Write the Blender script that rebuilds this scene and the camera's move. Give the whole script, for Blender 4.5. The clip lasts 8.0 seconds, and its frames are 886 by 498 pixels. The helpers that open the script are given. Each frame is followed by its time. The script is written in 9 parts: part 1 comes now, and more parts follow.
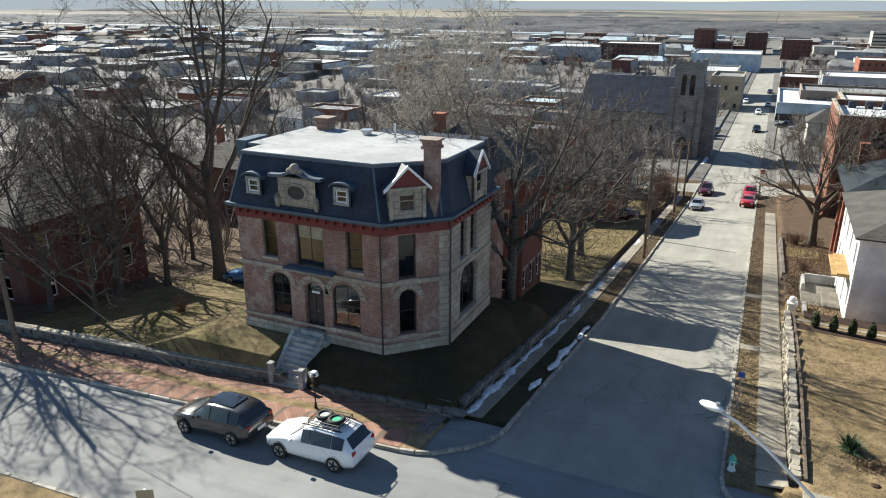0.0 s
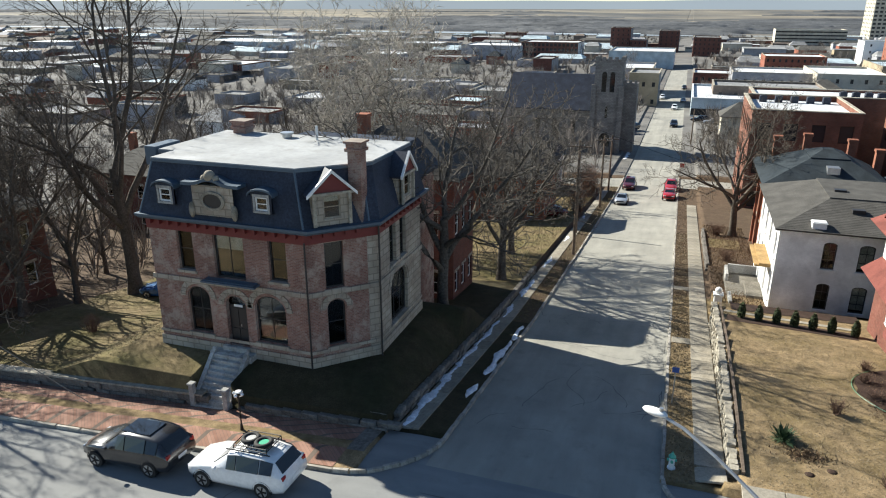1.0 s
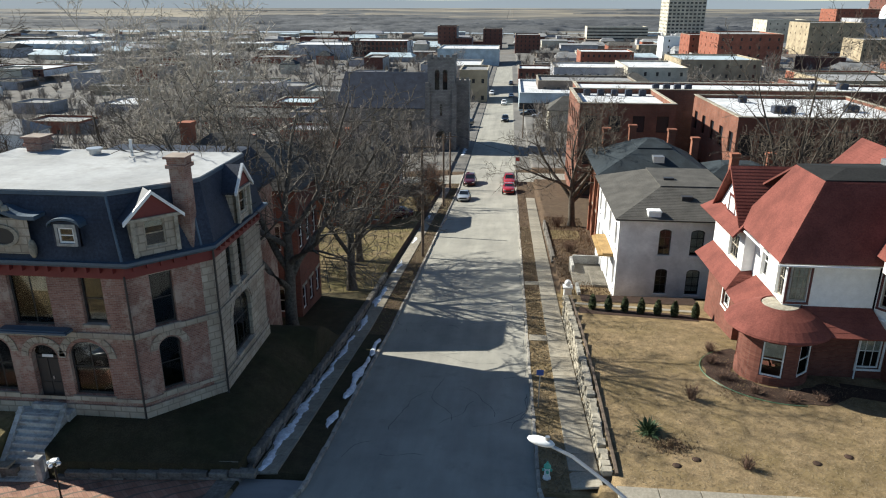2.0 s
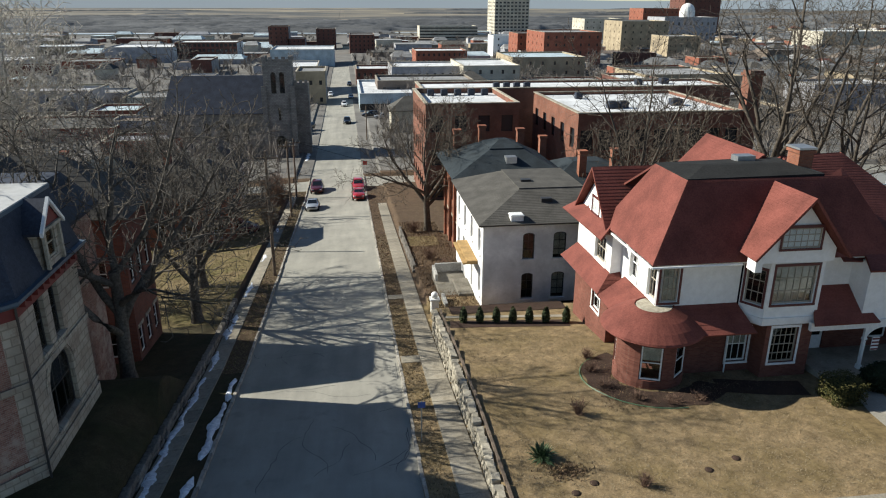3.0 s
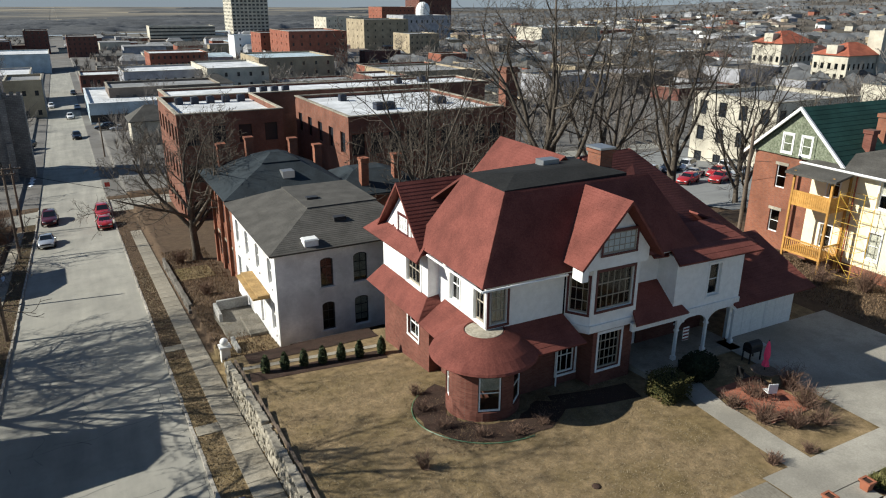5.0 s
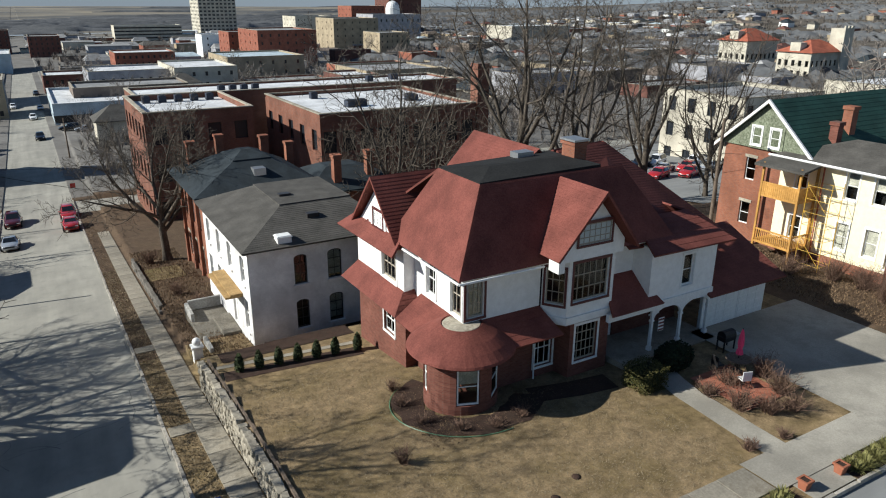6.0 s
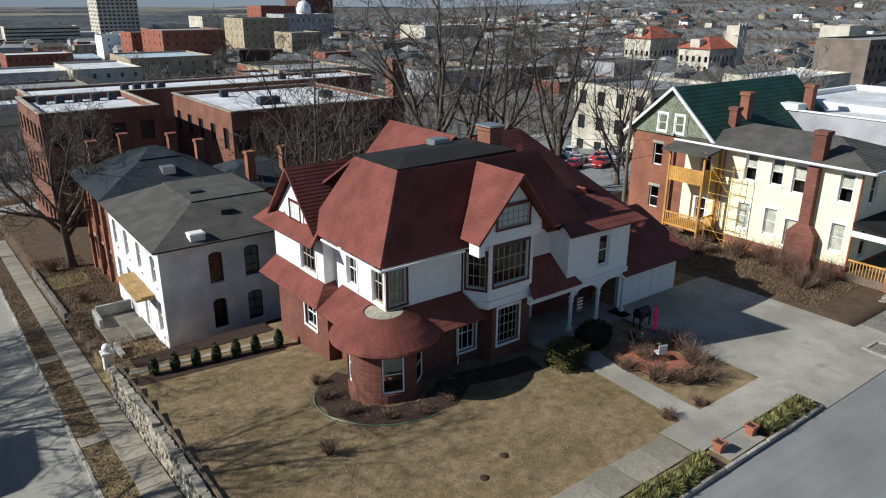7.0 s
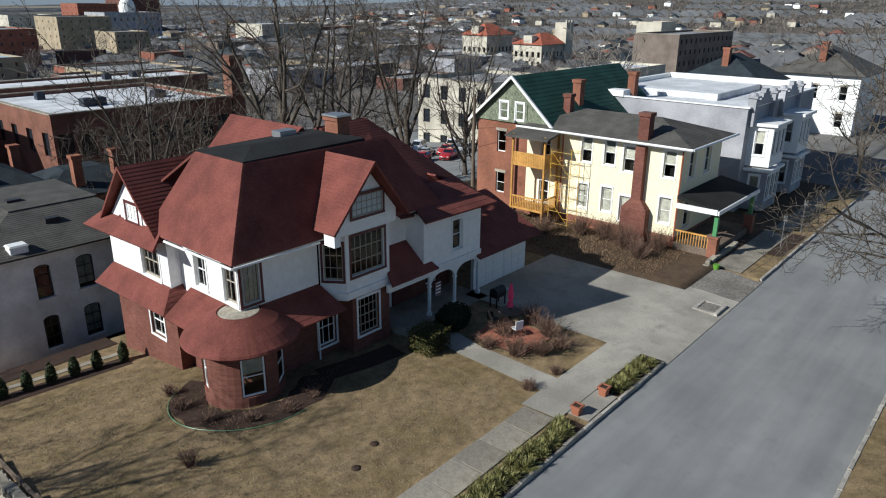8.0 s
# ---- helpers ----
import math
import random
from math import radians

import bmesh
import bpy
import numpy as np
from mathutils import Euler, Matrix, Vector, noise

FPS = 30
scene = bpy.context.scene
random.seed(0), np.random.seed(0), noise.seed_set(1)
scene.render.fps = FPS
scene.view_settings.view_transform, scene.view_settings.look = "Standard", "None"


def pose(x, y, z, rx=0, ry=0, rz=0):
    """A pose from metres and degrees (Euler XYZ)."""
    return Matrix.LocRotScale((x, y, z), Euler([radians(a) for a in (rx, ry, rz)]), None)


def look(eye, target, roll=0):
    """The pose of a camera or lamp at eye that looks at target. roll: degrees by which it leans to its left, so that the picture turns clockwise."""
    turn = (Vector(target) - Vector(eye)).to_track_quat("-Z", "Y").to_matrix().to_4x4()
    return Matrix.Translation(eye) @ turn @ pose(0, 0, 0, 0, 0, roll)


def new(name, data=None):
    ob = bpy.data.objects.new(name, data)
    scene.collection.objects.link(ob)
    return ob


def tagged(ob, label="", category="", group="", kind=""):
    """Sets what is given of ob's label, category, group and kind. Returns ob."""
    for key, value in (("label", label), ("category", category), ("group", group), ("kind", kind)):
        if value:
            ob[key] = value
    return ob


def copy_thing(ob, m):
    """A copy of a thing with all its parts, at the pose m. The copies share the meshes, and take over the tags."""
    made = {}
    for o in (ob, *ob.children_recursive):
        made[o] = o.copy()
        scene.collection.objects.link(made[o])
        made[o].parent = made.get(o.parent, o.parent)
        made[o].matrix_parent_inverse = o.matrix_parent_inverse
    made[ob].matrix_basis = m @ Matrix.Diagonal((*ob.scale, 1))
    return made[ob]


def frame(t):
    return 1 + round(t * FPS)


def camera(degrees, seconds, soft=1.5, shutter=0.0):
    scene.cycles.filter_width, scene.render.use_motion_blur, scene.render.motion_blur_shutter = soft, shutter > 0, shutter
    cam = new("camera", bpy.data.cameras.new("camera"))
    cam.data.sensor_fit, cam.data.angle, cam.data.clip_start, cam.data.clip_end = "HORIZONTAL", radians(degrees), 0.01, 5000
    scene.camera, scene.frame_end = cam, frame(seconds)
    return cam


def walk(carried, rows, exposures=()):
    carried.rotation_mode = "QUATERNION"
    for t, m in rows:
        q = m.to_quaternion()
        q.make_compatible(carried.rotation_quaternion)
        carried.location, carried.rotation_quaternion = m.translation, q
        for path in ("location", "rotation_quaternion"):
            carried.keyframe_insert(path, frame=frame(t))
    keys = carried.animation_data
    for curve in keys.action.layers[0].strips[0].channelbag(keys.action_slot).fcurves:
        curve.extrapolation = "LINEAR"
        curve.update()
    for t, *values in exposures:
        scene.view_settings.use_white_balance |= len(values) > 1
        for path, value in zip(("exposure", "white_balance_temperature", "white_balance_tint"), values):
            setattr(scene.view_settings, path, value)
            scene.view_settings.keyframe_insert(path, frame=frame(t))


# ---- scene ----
cam = camera(64.5, 8.0, 1.1)
PATH = [
    (0, (4.271, -21.553, 18.316), (3.485, -19.839, 17.651), 0.1),
    (0.5, (4.06, -21.07, 18.244), (3.345, -19.325, 17.578), 0.1),
    (1, (3.816, -20.348, 18.124), (3.214, -18.561, 17.459), 0.0),
    (1.5, (3.408, -19.369, 18.04), (3.009, -17.526, 17.374), -0.0),
    (3, (2.135, -14.549, 17.931), (2.391, -12.681, 17.264), 0.2),
    (3.5, (1.904, -12.733, 17.885), (2.348, -10.901, 17.218), 0.1),
    (4, (1.789, -10.895, 17.783), (2.427, -9.121, 17.116), 0.2),
    (4.5, (1.683, -9.497, 17.895), (2.485, -7.791, 17.229), 0.3),
    (6, (1.561, -8.907, 17.543), (2.509, -7.278, 16.874), 0.3),
    (6.5, (1.594, -8.987, 17.169), (2.622, -7.406, 16.503), 0.3),
    (7, (1.608, -8.985, 16.904), (2.741, -7.478, 16.237), 0.3),
    (7.5, (1.654, -8.972, 16.639), (2.928, -7.581, 15.973), 0.4),
    (8, (1.586, -8.944, 16.381), (3.018, -7.718, 15.714), 0.5),
]
walk(cam, [(t, look(eye, target, roll)) for t, eye, target, roll in PATH], [(0, 1.33, 6500, 4), (1.5, 1.2, 6480, 4), (3.5, 0.74, 6550, 4), (6, 0.58, 6250, 5), (8, 0.35, 5980, 6)])

# sun low in the afternoon, from the far side of the mansion
SUN_TO = Vector((-0.924, 0.383, 0.0)).normalized()
SUN_EL = radians(31)
world = bpy.data.worlds.new("sky")
scene.world = world
world.use_nodes = True
wn = world.node_tree
sky = wn.nodes.new("ShaderNodeTexSky")
sky.sky_type = "NISHITA"
sky.sun_disc = False
sky.sun_elevation = SUN_EL
sky.sun_rotation = math.atan2(SUN_TO.x, SUN_TO.y)
sky.dust_density = 0.1
sky.air_density = 0.8
sky.ozone_density = 2.5
wn.nodes["Background"].inputs["Strength"].default_value = 0.062
wn.links.new(sky.outputs[0], wn.nodes["Background"].inputs["Color"])
sun_data = bpy.data.lights.new("sun", "SUN")
sun_data.energy = 4.8
sun_data.angle = radians(0.5)
sun_data.color = (1.0, 0.94, 0.86)
sun = new("sun", sun_data)
to_sun = Vector((SUN_TO.x * math.cos(SUN_EL), SUN_TO.y * math.cos(SUN_EL), math.sin(SUN_EL)))
sun.matrix_world = look(to_sun * 100, (0, 0, 0))

# ---- materials ----
def nodes_of(name):
    m = bpy.data.materials.new(name)
    m.use_nodes = True
    t = m.node_tree
    return m, t, t.nodes["Principled BSDF"]


def ramp(t, fac, stops):
    r = t.nodes.new("ShaderNodeValToRGB")
    e = r.color_ramp.elements
    while len(e) < len(stops):
        e.new(0.5)
    for k, (p, c) in zip(e, stops):
        k.position, k.color = p, (*c, 1)
    t.links.new(fac, r.inputs[0])
    return r.outputs[0]


def noise_at(t, scale, detail=4, rough=0.6, vec=None):
    n = t.nodes.new("ShaderNodeTexNoise")
    n.inputs["Scale"].default_value, n.inputs["Detail"].default_value, n.inputs["Roughness"].default_value = scale, detail, rough
    if vec is None:
        vec = t.nodes.new("ShaderNodeTexCoord").outputs["Object"]
    t.links.new(vec, n.inputs["Vector"])
    return n.outputs["Fac"]


def mixed(t, a, b, fac, kind="MIX"):
    m = t.nodes.new("ShaderNodeMix")
    m.data_type, m.blend_type = "RGBA", kind
    for s, v in ((m.inputs["Factor"], fac), (m.inputs[6], a), (m.inputs[7], b)):
        if isinstance(v, (int, float)):
            s.default_value = v
        elif isinstance(v, tuple):
            s.default_value = (*v, 1)
        else:
            t.links.new(v, s)
    return m.outputs[2]


def bumped(t, b, height, strength, dist=0.02):
    n = t.nodes.new("ShaderNodeBump")
    n.inputs["Strength"].default_value, n.inputs["Distance"].default_value = strength, dist
    t.links.new(height, n.inputs["Height"])
    t.links.new(n.outputs[0], b.inputs["Normal"])


def surface(name, dark, light, fine=20.0, broad=0.6, rough=0.85, bump=0.3, dist=0.02, stain=None, metal=0.0, vary=0.0):
    """Two tones by a fine grain, broad patches over it, optional stains, optional shift piece by piece."""
    m, t, b = nodes_of(name)
    f = noise_at(t, fine, 5, 0.65)
    c = ramp(t, f, [(0.3, dark), (0.7, light)])
    g = noise_at(t, broad, 4, 0.6)
    w = ramp(t, g, [(0.35, (0.72, 0.72, 0.72)), (0.65, (1.12, 1.12, 1.12))])
    c = mixed(t, c, w, 1.0, "MULTIPLY")
    if stain:
        s = ramp(t, noise_at(t, broad * 2.7, 6, 0.7), [(0.52, (0, 0, 0)), (0.7, (1, 1, 1))])
        c = mixed(t, c, stain, s)
    if vary:
        o = t.nodes.new("ShaderNodeObjectInfo")
        v = ramp(t, o.outputs["Random"], [(0.0, (1 - vary,) * 3), (1.0, (1 + vary,) * 3)])
        c = mixed(t, c, v, 1.0, "MULTIPLY")
    t.links.new(c, b.inputs["Base Color"])
    b.inputs["Roughness"].default_value, b.inputs["Metallic"].default_value = rough, metal
    b.inputs["Specular IOR Level"].default_value = 0.2
    if bump:
        bumped(t, b, f, bump, dist)
    return m


def wall_uv(t):
    """Along the wall and up it, for walls square to the street."""
    co = t.nodes.new("ShaderNodeTexCoord")
    s = t.nodes.new("ShaderNodeSeparateXYZ")
    t.links.new(co.outputs["Object"], s.inputs[0])
    a = t.nodes.new("ShaderNodeMath")
    t.links.new(s.outputs[0], a.inputs[0])
    t.links.new(s.outputs[1], a.inputs[1])
    c = t.nodes.new("ShaderNodeCombineXYZ")
    t.links.new(a.outputs[0], c.inputs[0])
    t.links.new(s.outputs[2], c.inputs[1])
    return c.outputs[0]


def masonry(name, a, b_, mortar, wide=0.22, high=0.075, rough=0.9, patch=None, scale_patch=0.5):
    m, t, b = nodes_of(name)
    uv = wall_uv(t)
    k = t.nodes.new("ShaderNodeTexBrick")
    k.inputs["Scale"].default_value = 1.0
    k.inputs["Brick Width"].default_value, k.inputs["Row Height"].default_value = wide, high
    k.inputs["Mortar Size"].default_value = high * 0.09
    k.inputs["Color1"].default_value, k.inputs["Color2"].default_value, k.inputs["Mortar"].default_value = (*a, 1), (*b_, 1), (*mortar, 1)
    t.links.new(uv, k.inputs["Vector"])
    c = k.outputs["Color"]
    w = ramp(t, noise_at(t, scale_patch, 5, 0.65), [(0.3, (0.65, 0.65, 0.65)), (0.7, (1.2, 1.2, 1.2))])
    c = mixed(t, c, w, 1.0, "MULTIPLY")
    if patch:
        s = ramp(t, noise_at(t, 0.9, 7, 0.75), [(0.5, (0, 0, 0)), (0.62, (0.8, 0.8, 0.8))])
        c = mixed(t, c, patch, s)
    t.links.new(c, b.inputs["Base Color"])
    b.inputs["Roughness"].default_value = rough
    b.inputs["Specular IOR Level"].default_value = 0.2
    bumped(t, b, k.outputs["Fac"], -0.4, 0.01)
    return m


def clapboard(name, dark, light, row=0.13, rough=0.6):
    m, t, b = nodes_of(name)
    co = t.nodes.new("ShaderNodeTexCoord")
    s = t.nodes.new("ShaderNodeSeparateXYZ")
    t.links.new(co.outputs["Object"], s.inputs[0])
    d = t.nodes.new("ShaderNodeMath")
    d.operation, d.inputs[1].default_value = "DIVIDE", row
    t.links.new(s.outputs[2], d.inputs[0])
    f = t.nodes.new("ShaderNodeMath")
    f.operation = "FRACT"
    t.links.new(d.outputs[0], f.inputs[0])
    c = ramp(t, noise_at(t, 3.0, 6, 0.7), [(0.3, dark), (0.65, light)])
    t.links.new(c, b.inputs["Base Color"])
    b.inputs["Roughness"].default_value = rough
    bumped(t, b, f.outputs[0], -0.5, 0.02)
    return m


def glass_mat(name, tint=(0.03, 0.035, 0.04)):
    m = bpy.data.materials.new(name)
    m.use_nodes = True
    t = m.node_tree
    out = t.nodes["Material Output"]
    t.nodes.remove(t.nodes["Principled BSDF"])
    tr, gl, mx, fr = (t.nodes.new("ShaderNode" + k) for k in ("BsdfTransparent", "BsdfGlossy", "MixShader", "Fresnel"))
    tr.inputs[0].default_value = (0.8, 0.82, 0.82, 1)
    gl.inputs["Roughness"].default_value = 0.03
    fr.inputs[0].default_value = 1.5
    t.links.new(fr.outputs[0], mx.inputs[0])
    t.links.new(tr.outputs[0], mx.inputs[1])
    t.links.new(gl.outputs[0], mx.inputs[2])
    t.links.new(mx.outputs[0], out.inputs[0])
    return m


def paint(name, c, rough=0.4, metal=0.0, coat=0.0):
    m, t, b = nodes_of(name)
    v = ramp(t, noise_at(t, 6.0, 5, 0.7), [(0.3, tuple(x * 0.86 for x in c)), (0.7, tuple(min(1, x * 1.06) for x in c))])
    t.links.new(v, b.inputs["Base Color"])
    b.inputs["Roughness"].default_value, b.inputs["Metallic"].default_value = rough, metal
    b.inputs["Coat Weight"].default_value = coat
    return m


def blend_ground(name, a, b_, c_, scale, fine, rough=0.95, bump=0.6, dist=0.05, spots=None, mottle=(0.75, 1.15)):
    m, t, b = nodes_of(name)
    f = noise_at(t, fine, 6, 0.75)
    x = ramp(t, f, [(0.25, a), (0.75, b_)])
    y = ramp(t, noise_at(t, scale, 5, 0.65), [(0.42, (0, 0, 0)), (0.62, (1, 1, 1))])
    x = mixed(t, x, c_, y)
    g = ramp(t, noise_at(t, fine * 0.12, 4, 0.7), [(0.32, (mottle[0],) * 3), (0.68, (mottle[1],) * 3)])
    x = mixed(t, x, g, 1.0, "MULTIPLY")
    if spots:
        s = ramp(t, noise_at(t, fine * 0.5, 3, 0.9), [(0.62, (0, 0, 0)), (0.7, (1, 1, 1))])
        x = mixed(t, x, spots, s)
    t.links.new(x, b.inputs["Base Color"])
    b.inputs["Roughness"].default_value = rough
    b.inputs["Specular IOR Level"].default_value = 0.15
    bumped(t, b, f, bump, dist)
    return m


def stretched(t, sx, sy):
    """Object coordinates drawn out along one axis, for streaks along a road."""
    co, mp = t.nodes.new("ShaderNodeTexCoord"), t.nodes.new("ShaderNodeMapping")
    mp.inputs["Scale"].default_value = (sx, sy, 1)
    t.links.new(co.outputs["Object"], mp.inputs["Vector"])
    return mp.outputs[0]


def roadway(name, dark, light, sx, sy, oil, grit):
    """Worn paving: soft patches, streaks along the lanes, oil stains, fine grit."""
    m, t, b = nodes_of(name)
    c = ramp(t, noise_at(t, 0.22, 5, 0.6), [(0.3, dark), (0.7, light)])
    w = ramp(t, noise_at(t, 1.0, 4, 0.6, stretched(t, sx, sy)), [(0.3, (0.84, 0.84, 0.85)), (0.7, (1.1, 1.1, 1.09))])
    c = mixed(t, c, w, 1.0, "MULTIPLY")
    s_ = ramp(t, noise_at(t, 0.8, 7, 0.75), [(0.55, (0, 0, 0)), (0.72, (0.55, 0.55, 0.55))])
    c = mixed(t, c, oil, s_)
    f = noise_at(t, 45, 3, 0.7)
    g = ramp(t, f, [(0.3, (1 - grit,) * 3), (0.7, (1 + grit,) * 3)])
    c = mixed(t, c, g, 1.0, "MULTIPLY")
    t.links.new(c, b.inputs["Base Color"])
    b.inputs["Roughness"].default_value = 0.92
    b.inputs["Specular IOR Level"].default_value = 0.2
    bumped(t, b, f, 0.2, 0.008)
    return m


M = {}
M["lawn"] = blend_ground("dead_lawn", (0.125, 0.088, 0.046), (0.355, 0.26, 0.15), (0.18, 0.132, 0.066), 0.35, 14, spots=(0.12, 0.088, 0.042), mottle=(0.58, 1.28))
M["lawn_green"] = blend_ground("winter_lawn", (0.11, 0.083, 0.042), (0.26, 0.196, 0.105), (0.125, 0.105, 0.042), 0.3, 16, mottle=(0.62, 1.2))
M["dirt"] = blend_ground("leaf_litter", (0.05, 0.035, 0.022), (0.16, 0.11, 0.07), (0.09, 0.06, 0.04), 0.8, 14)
# dark earth tone that also carries the mansion's shade over lawn and verge
M["mould"] = blend_ground("dark_ground_and_shade", (0.022, 0.019, 0.011), (0.085, 0.067, 0.036), (0.038, 0.036, 0.017), 0.5, 15)
# raised pale to imitate haze over the distant town
M["town"] = blend_ground("hazed_town_ground", (0.115, 0.11, 0.103), (0.22, 0.21, 0.196), (0.15, 0.14, 0.127), 0.03, 0.8, bump=0.2)
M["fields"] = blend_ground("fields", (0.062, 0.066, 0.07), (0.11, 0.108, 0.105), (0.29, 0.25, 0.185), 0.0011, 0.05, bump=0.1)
M["asphalt"] = roadway("asphalt", (0.178, 0.181, 0.178), (0.242, 0.244, 0.238), 0.08, 0.9, (0.15, 0.15, 0.147), 0.1)
M["street"] = roadway("old_street_paving", (0.232, 0.225, 0.198), (0.32, 0.307, 0.268), 0.9, 0.05, (0.17, 0.165, 0.15), 0.12)
M["concrete"] = surface("concrete", (0.23, 0.205, 0.163), (0.35, 0.318, 0.258), 14, 0.5, 0.9, 0.25, 0.01, stain=(0.17, 0.147, 0.112), vary=0.18)
M["drive"] = surface("driveway_concrete", (0.285, 0.264, 0.222), (0.385, 0.36, 0.308), 14, 0.3, 0.85, 0.2, 0.01, stain=(0.25, 0.232, 0.196))
M["crack"] = surface("old_crack_filler", (0.085, 0.085, 0.083), (0.14, 0.138, 0.132), 12, 1.0, 0.95, 0.2)
M["kerb"] = surface("kerb_stone", (0.24, 0.22, 0.19), (0.42, 0.39, 0.34), 10, 0.8, 0.9, 0.4, 0.02, vary=0.2)
M["stone"] = surface("limestone", (0.26, 0.23, 0.18), (0.46, 0.42, 0.34), 6, 0.5, 0.9, 0.5, 0.03, stain=(0.14, 0.12, 0.09), vary=0.2)
M["steps_stone"] = surface("grey_cut_stone", (0.3, 0.29, 0.27), (0.5, 0.49, 0.46), 7, 0.6, 0.85, 0.3, 0.02, stain=(0.2, 0.19, 0.17))
M["stone_dark"] = surface("weathered_stone", (0.10, 0.09, 0.08), (0.24, 0.22, 0.19), 6, 0.5, 0.95, 0.5, 0.03, vary=0.25)
M["paver"] = masonry("brick_paving", (0.23, 0.12, 0.085), (0.30, 0.175, 0.13), (0.13, 0.10, 0.08), 0.2, 0.1)
M["snow"] = surface("old_snow", (0.62, 0.66, 0.72), (0.85, 0.87, 0.9), 8, 2, 0.7, 0.6, 0.05)
M["m_brick"] = masonry("mansion_brick", (0.2, 0.098, 0.076), (0.3, 0.165, 0.128), (0.3, 0.25, 0.21), 0.22, 0.08, patch=(0.38, 0.31, 0.255))
M["m_stone"] = masonry("mansion_limestone", (0.36, 0.315, 0.25), (0.43, 0.38, 0.31), (0.26, 0.225, 0.175), 0.7, 0.35, patch=(0.26, 0.205, 0.16))
M["r_brick"] = masonry("red_painted_brick", (0.135, 0.046, 0.033), (0.19, 0.074, 0.054), (0.15, 0.088, 0.07), 0.22, 0.075)
M["s_brick"] = masonry("orange_brick", (0.29, 0.108, 0.06), (0.225, 0.082, 0.05), (0.2, 0.14, 0.11), 0.22, 0.075)
# darker orange brick, with the shade on its south walls added to the colour
M["school_brick"] = masonry("dark_brick_and_shade", (0.22, 0.088, 0.055), (0.17, 0.066, 0.043), (0.16, 0.12, 0.1), 0.22, 0.075)
M["w_brick"] = masonry("whitewashed_brick", (0.76, 0.75, 0.74), (0.72, 0.71, 0.70), (0.66, 0.65, 0.64), 0.22, 0.075, patch=(0.62, 0.60, 0.59))
M["white"] = clapboard("white_clapboard", (0.70, 0.70, 0.68), (0.82, 0.82, 0.80))
M["yellow"] = clapboard("cream_clapboard", (0.76, 0.67, 0.44), (0.83, 0.75, 0.54))
M["trim"] = paint("white_trim", (0.78, 0.78, 0.76), 0.5)
M["trim_dark"] = paint("maroon_trim", (0.09, 0.02, 0.02), 0.5)
M["sash"] = paint("tan_sash", (0.34, 0.30, 0.24), 0.5)
M["maroon"] = paint("red_frieze", (0.15, 0.022, 0.02), 0.6)
M["slate"] = surface("blue_slate", (0.025, 0.03, 0.045), (0.05, 0.06, 0.085), 9, 0.7, 0.6, 0.3, 0.02)
M["lead"] = paint("blue_metal_trim", (0.075, 0.11, 0.15), 0.5, 0.2)
M["membrane"] = surface("white_roof_membrane", (0.56, 0.57, 0.58), (0.7, 0.71, 0.72), 3, 0.25, 0.7, 0.05, stain=(0.46, 0.46, 0.45))
M["mansion_membrane"] = surface("grey_white_roof_membrane", (0.32, 0.325, 0.325), (0.4, 0.405, 0.405), 3, 0.2, 0.8, 0.05, stain=(0.28, 0.28, 0.27))
M["red_roof"] = surface("red_shingle", (0.135, 0.04, 0.031), (0.205, 0.068, 0.053), 12, 0.7, 0.85, 0.35, 0.02, vary=0.06)
M["black_roof"] = surface("black_membrane", (0.012, 0.012, 0.012), (0.026, 0.026, 0.025), 10, 0.6, 0.9, 0.2)
M["grey_shingle"] = surface("grey_shingle", (0.058, 0.055, 0.05), (0.115, 0.108, 0.097), 16, 0.8, 0.9, 0.4, 0.02, vary=0.1)
M["blue_shingle"] = surface("slate_blue_shingle", (0.018, 0.025, 0.03), (0.042, 0.052, 0.06), 14, 0.8, 0.9, 0.4, 0.02)
M["green_roof"] = surface("green_shingle", (0.015, 0.05, 0.04), (0.03, 0.08, 0.065), 12, 0.7, 0.85, 0.3)
M["glass"] = glass_mat("window_glass")
M["curtain"] = surface("net_curtain", (0.58, 0.55, 0.46), (0.76, 0.72, 0.62), 9, 2, 0.9, 0.0)
M["dark"] = paint("dark_frame", (0.03, 0.028, 0.028), 0.5)
# near-black: the dimness behind the windows is put into the colour
M["room"] = paint("unlit_room_black", (0.007, 0.0065, 0.006), 0.9)
M["iron"] = paint("black_iron", (0.02, 0.02, 0.022), 0.5, 0.6)
M["galv"] = paint("galvanised_steel", (0.45, 0.46, 0.47), 0.4, 0.8)
M["wood"] = surface("weathered_timber", (0.10, 0.075, 0.055), (0.22, 0.17, 0.13), 9, 0.8, 0.9, 0.3)
M["bark"] = surface("grey_bark", (0.06, 0.05, 0.04), (0.15, 0.125, 0.10), 7, 1.2, 0.95, 0.6, 0.03)
# paler than bark so far crowns look hazed; the haze is in the colour
M["twigs"] = surface("hazed_brown_twigs", (0.15, 0.13, 0.113), (0.27, 0.24, 0.215), 5, 0.3, 0.95, 0.2, 0.03)
M["bark_grey"] = surface("weathered_grey_bark", (0.055, 0.048, 0.04), (0.165, 0.145, 0.122), 7, 1.2, 0.95, 0.9, 0.05)
M["bark_pale"] = surface("pale_sycamore_bark", (0.26, 0.23, 0.185), (0.58, 0.54, 0.48), 3, 1.2, 0.9, 0.3, 0.03)
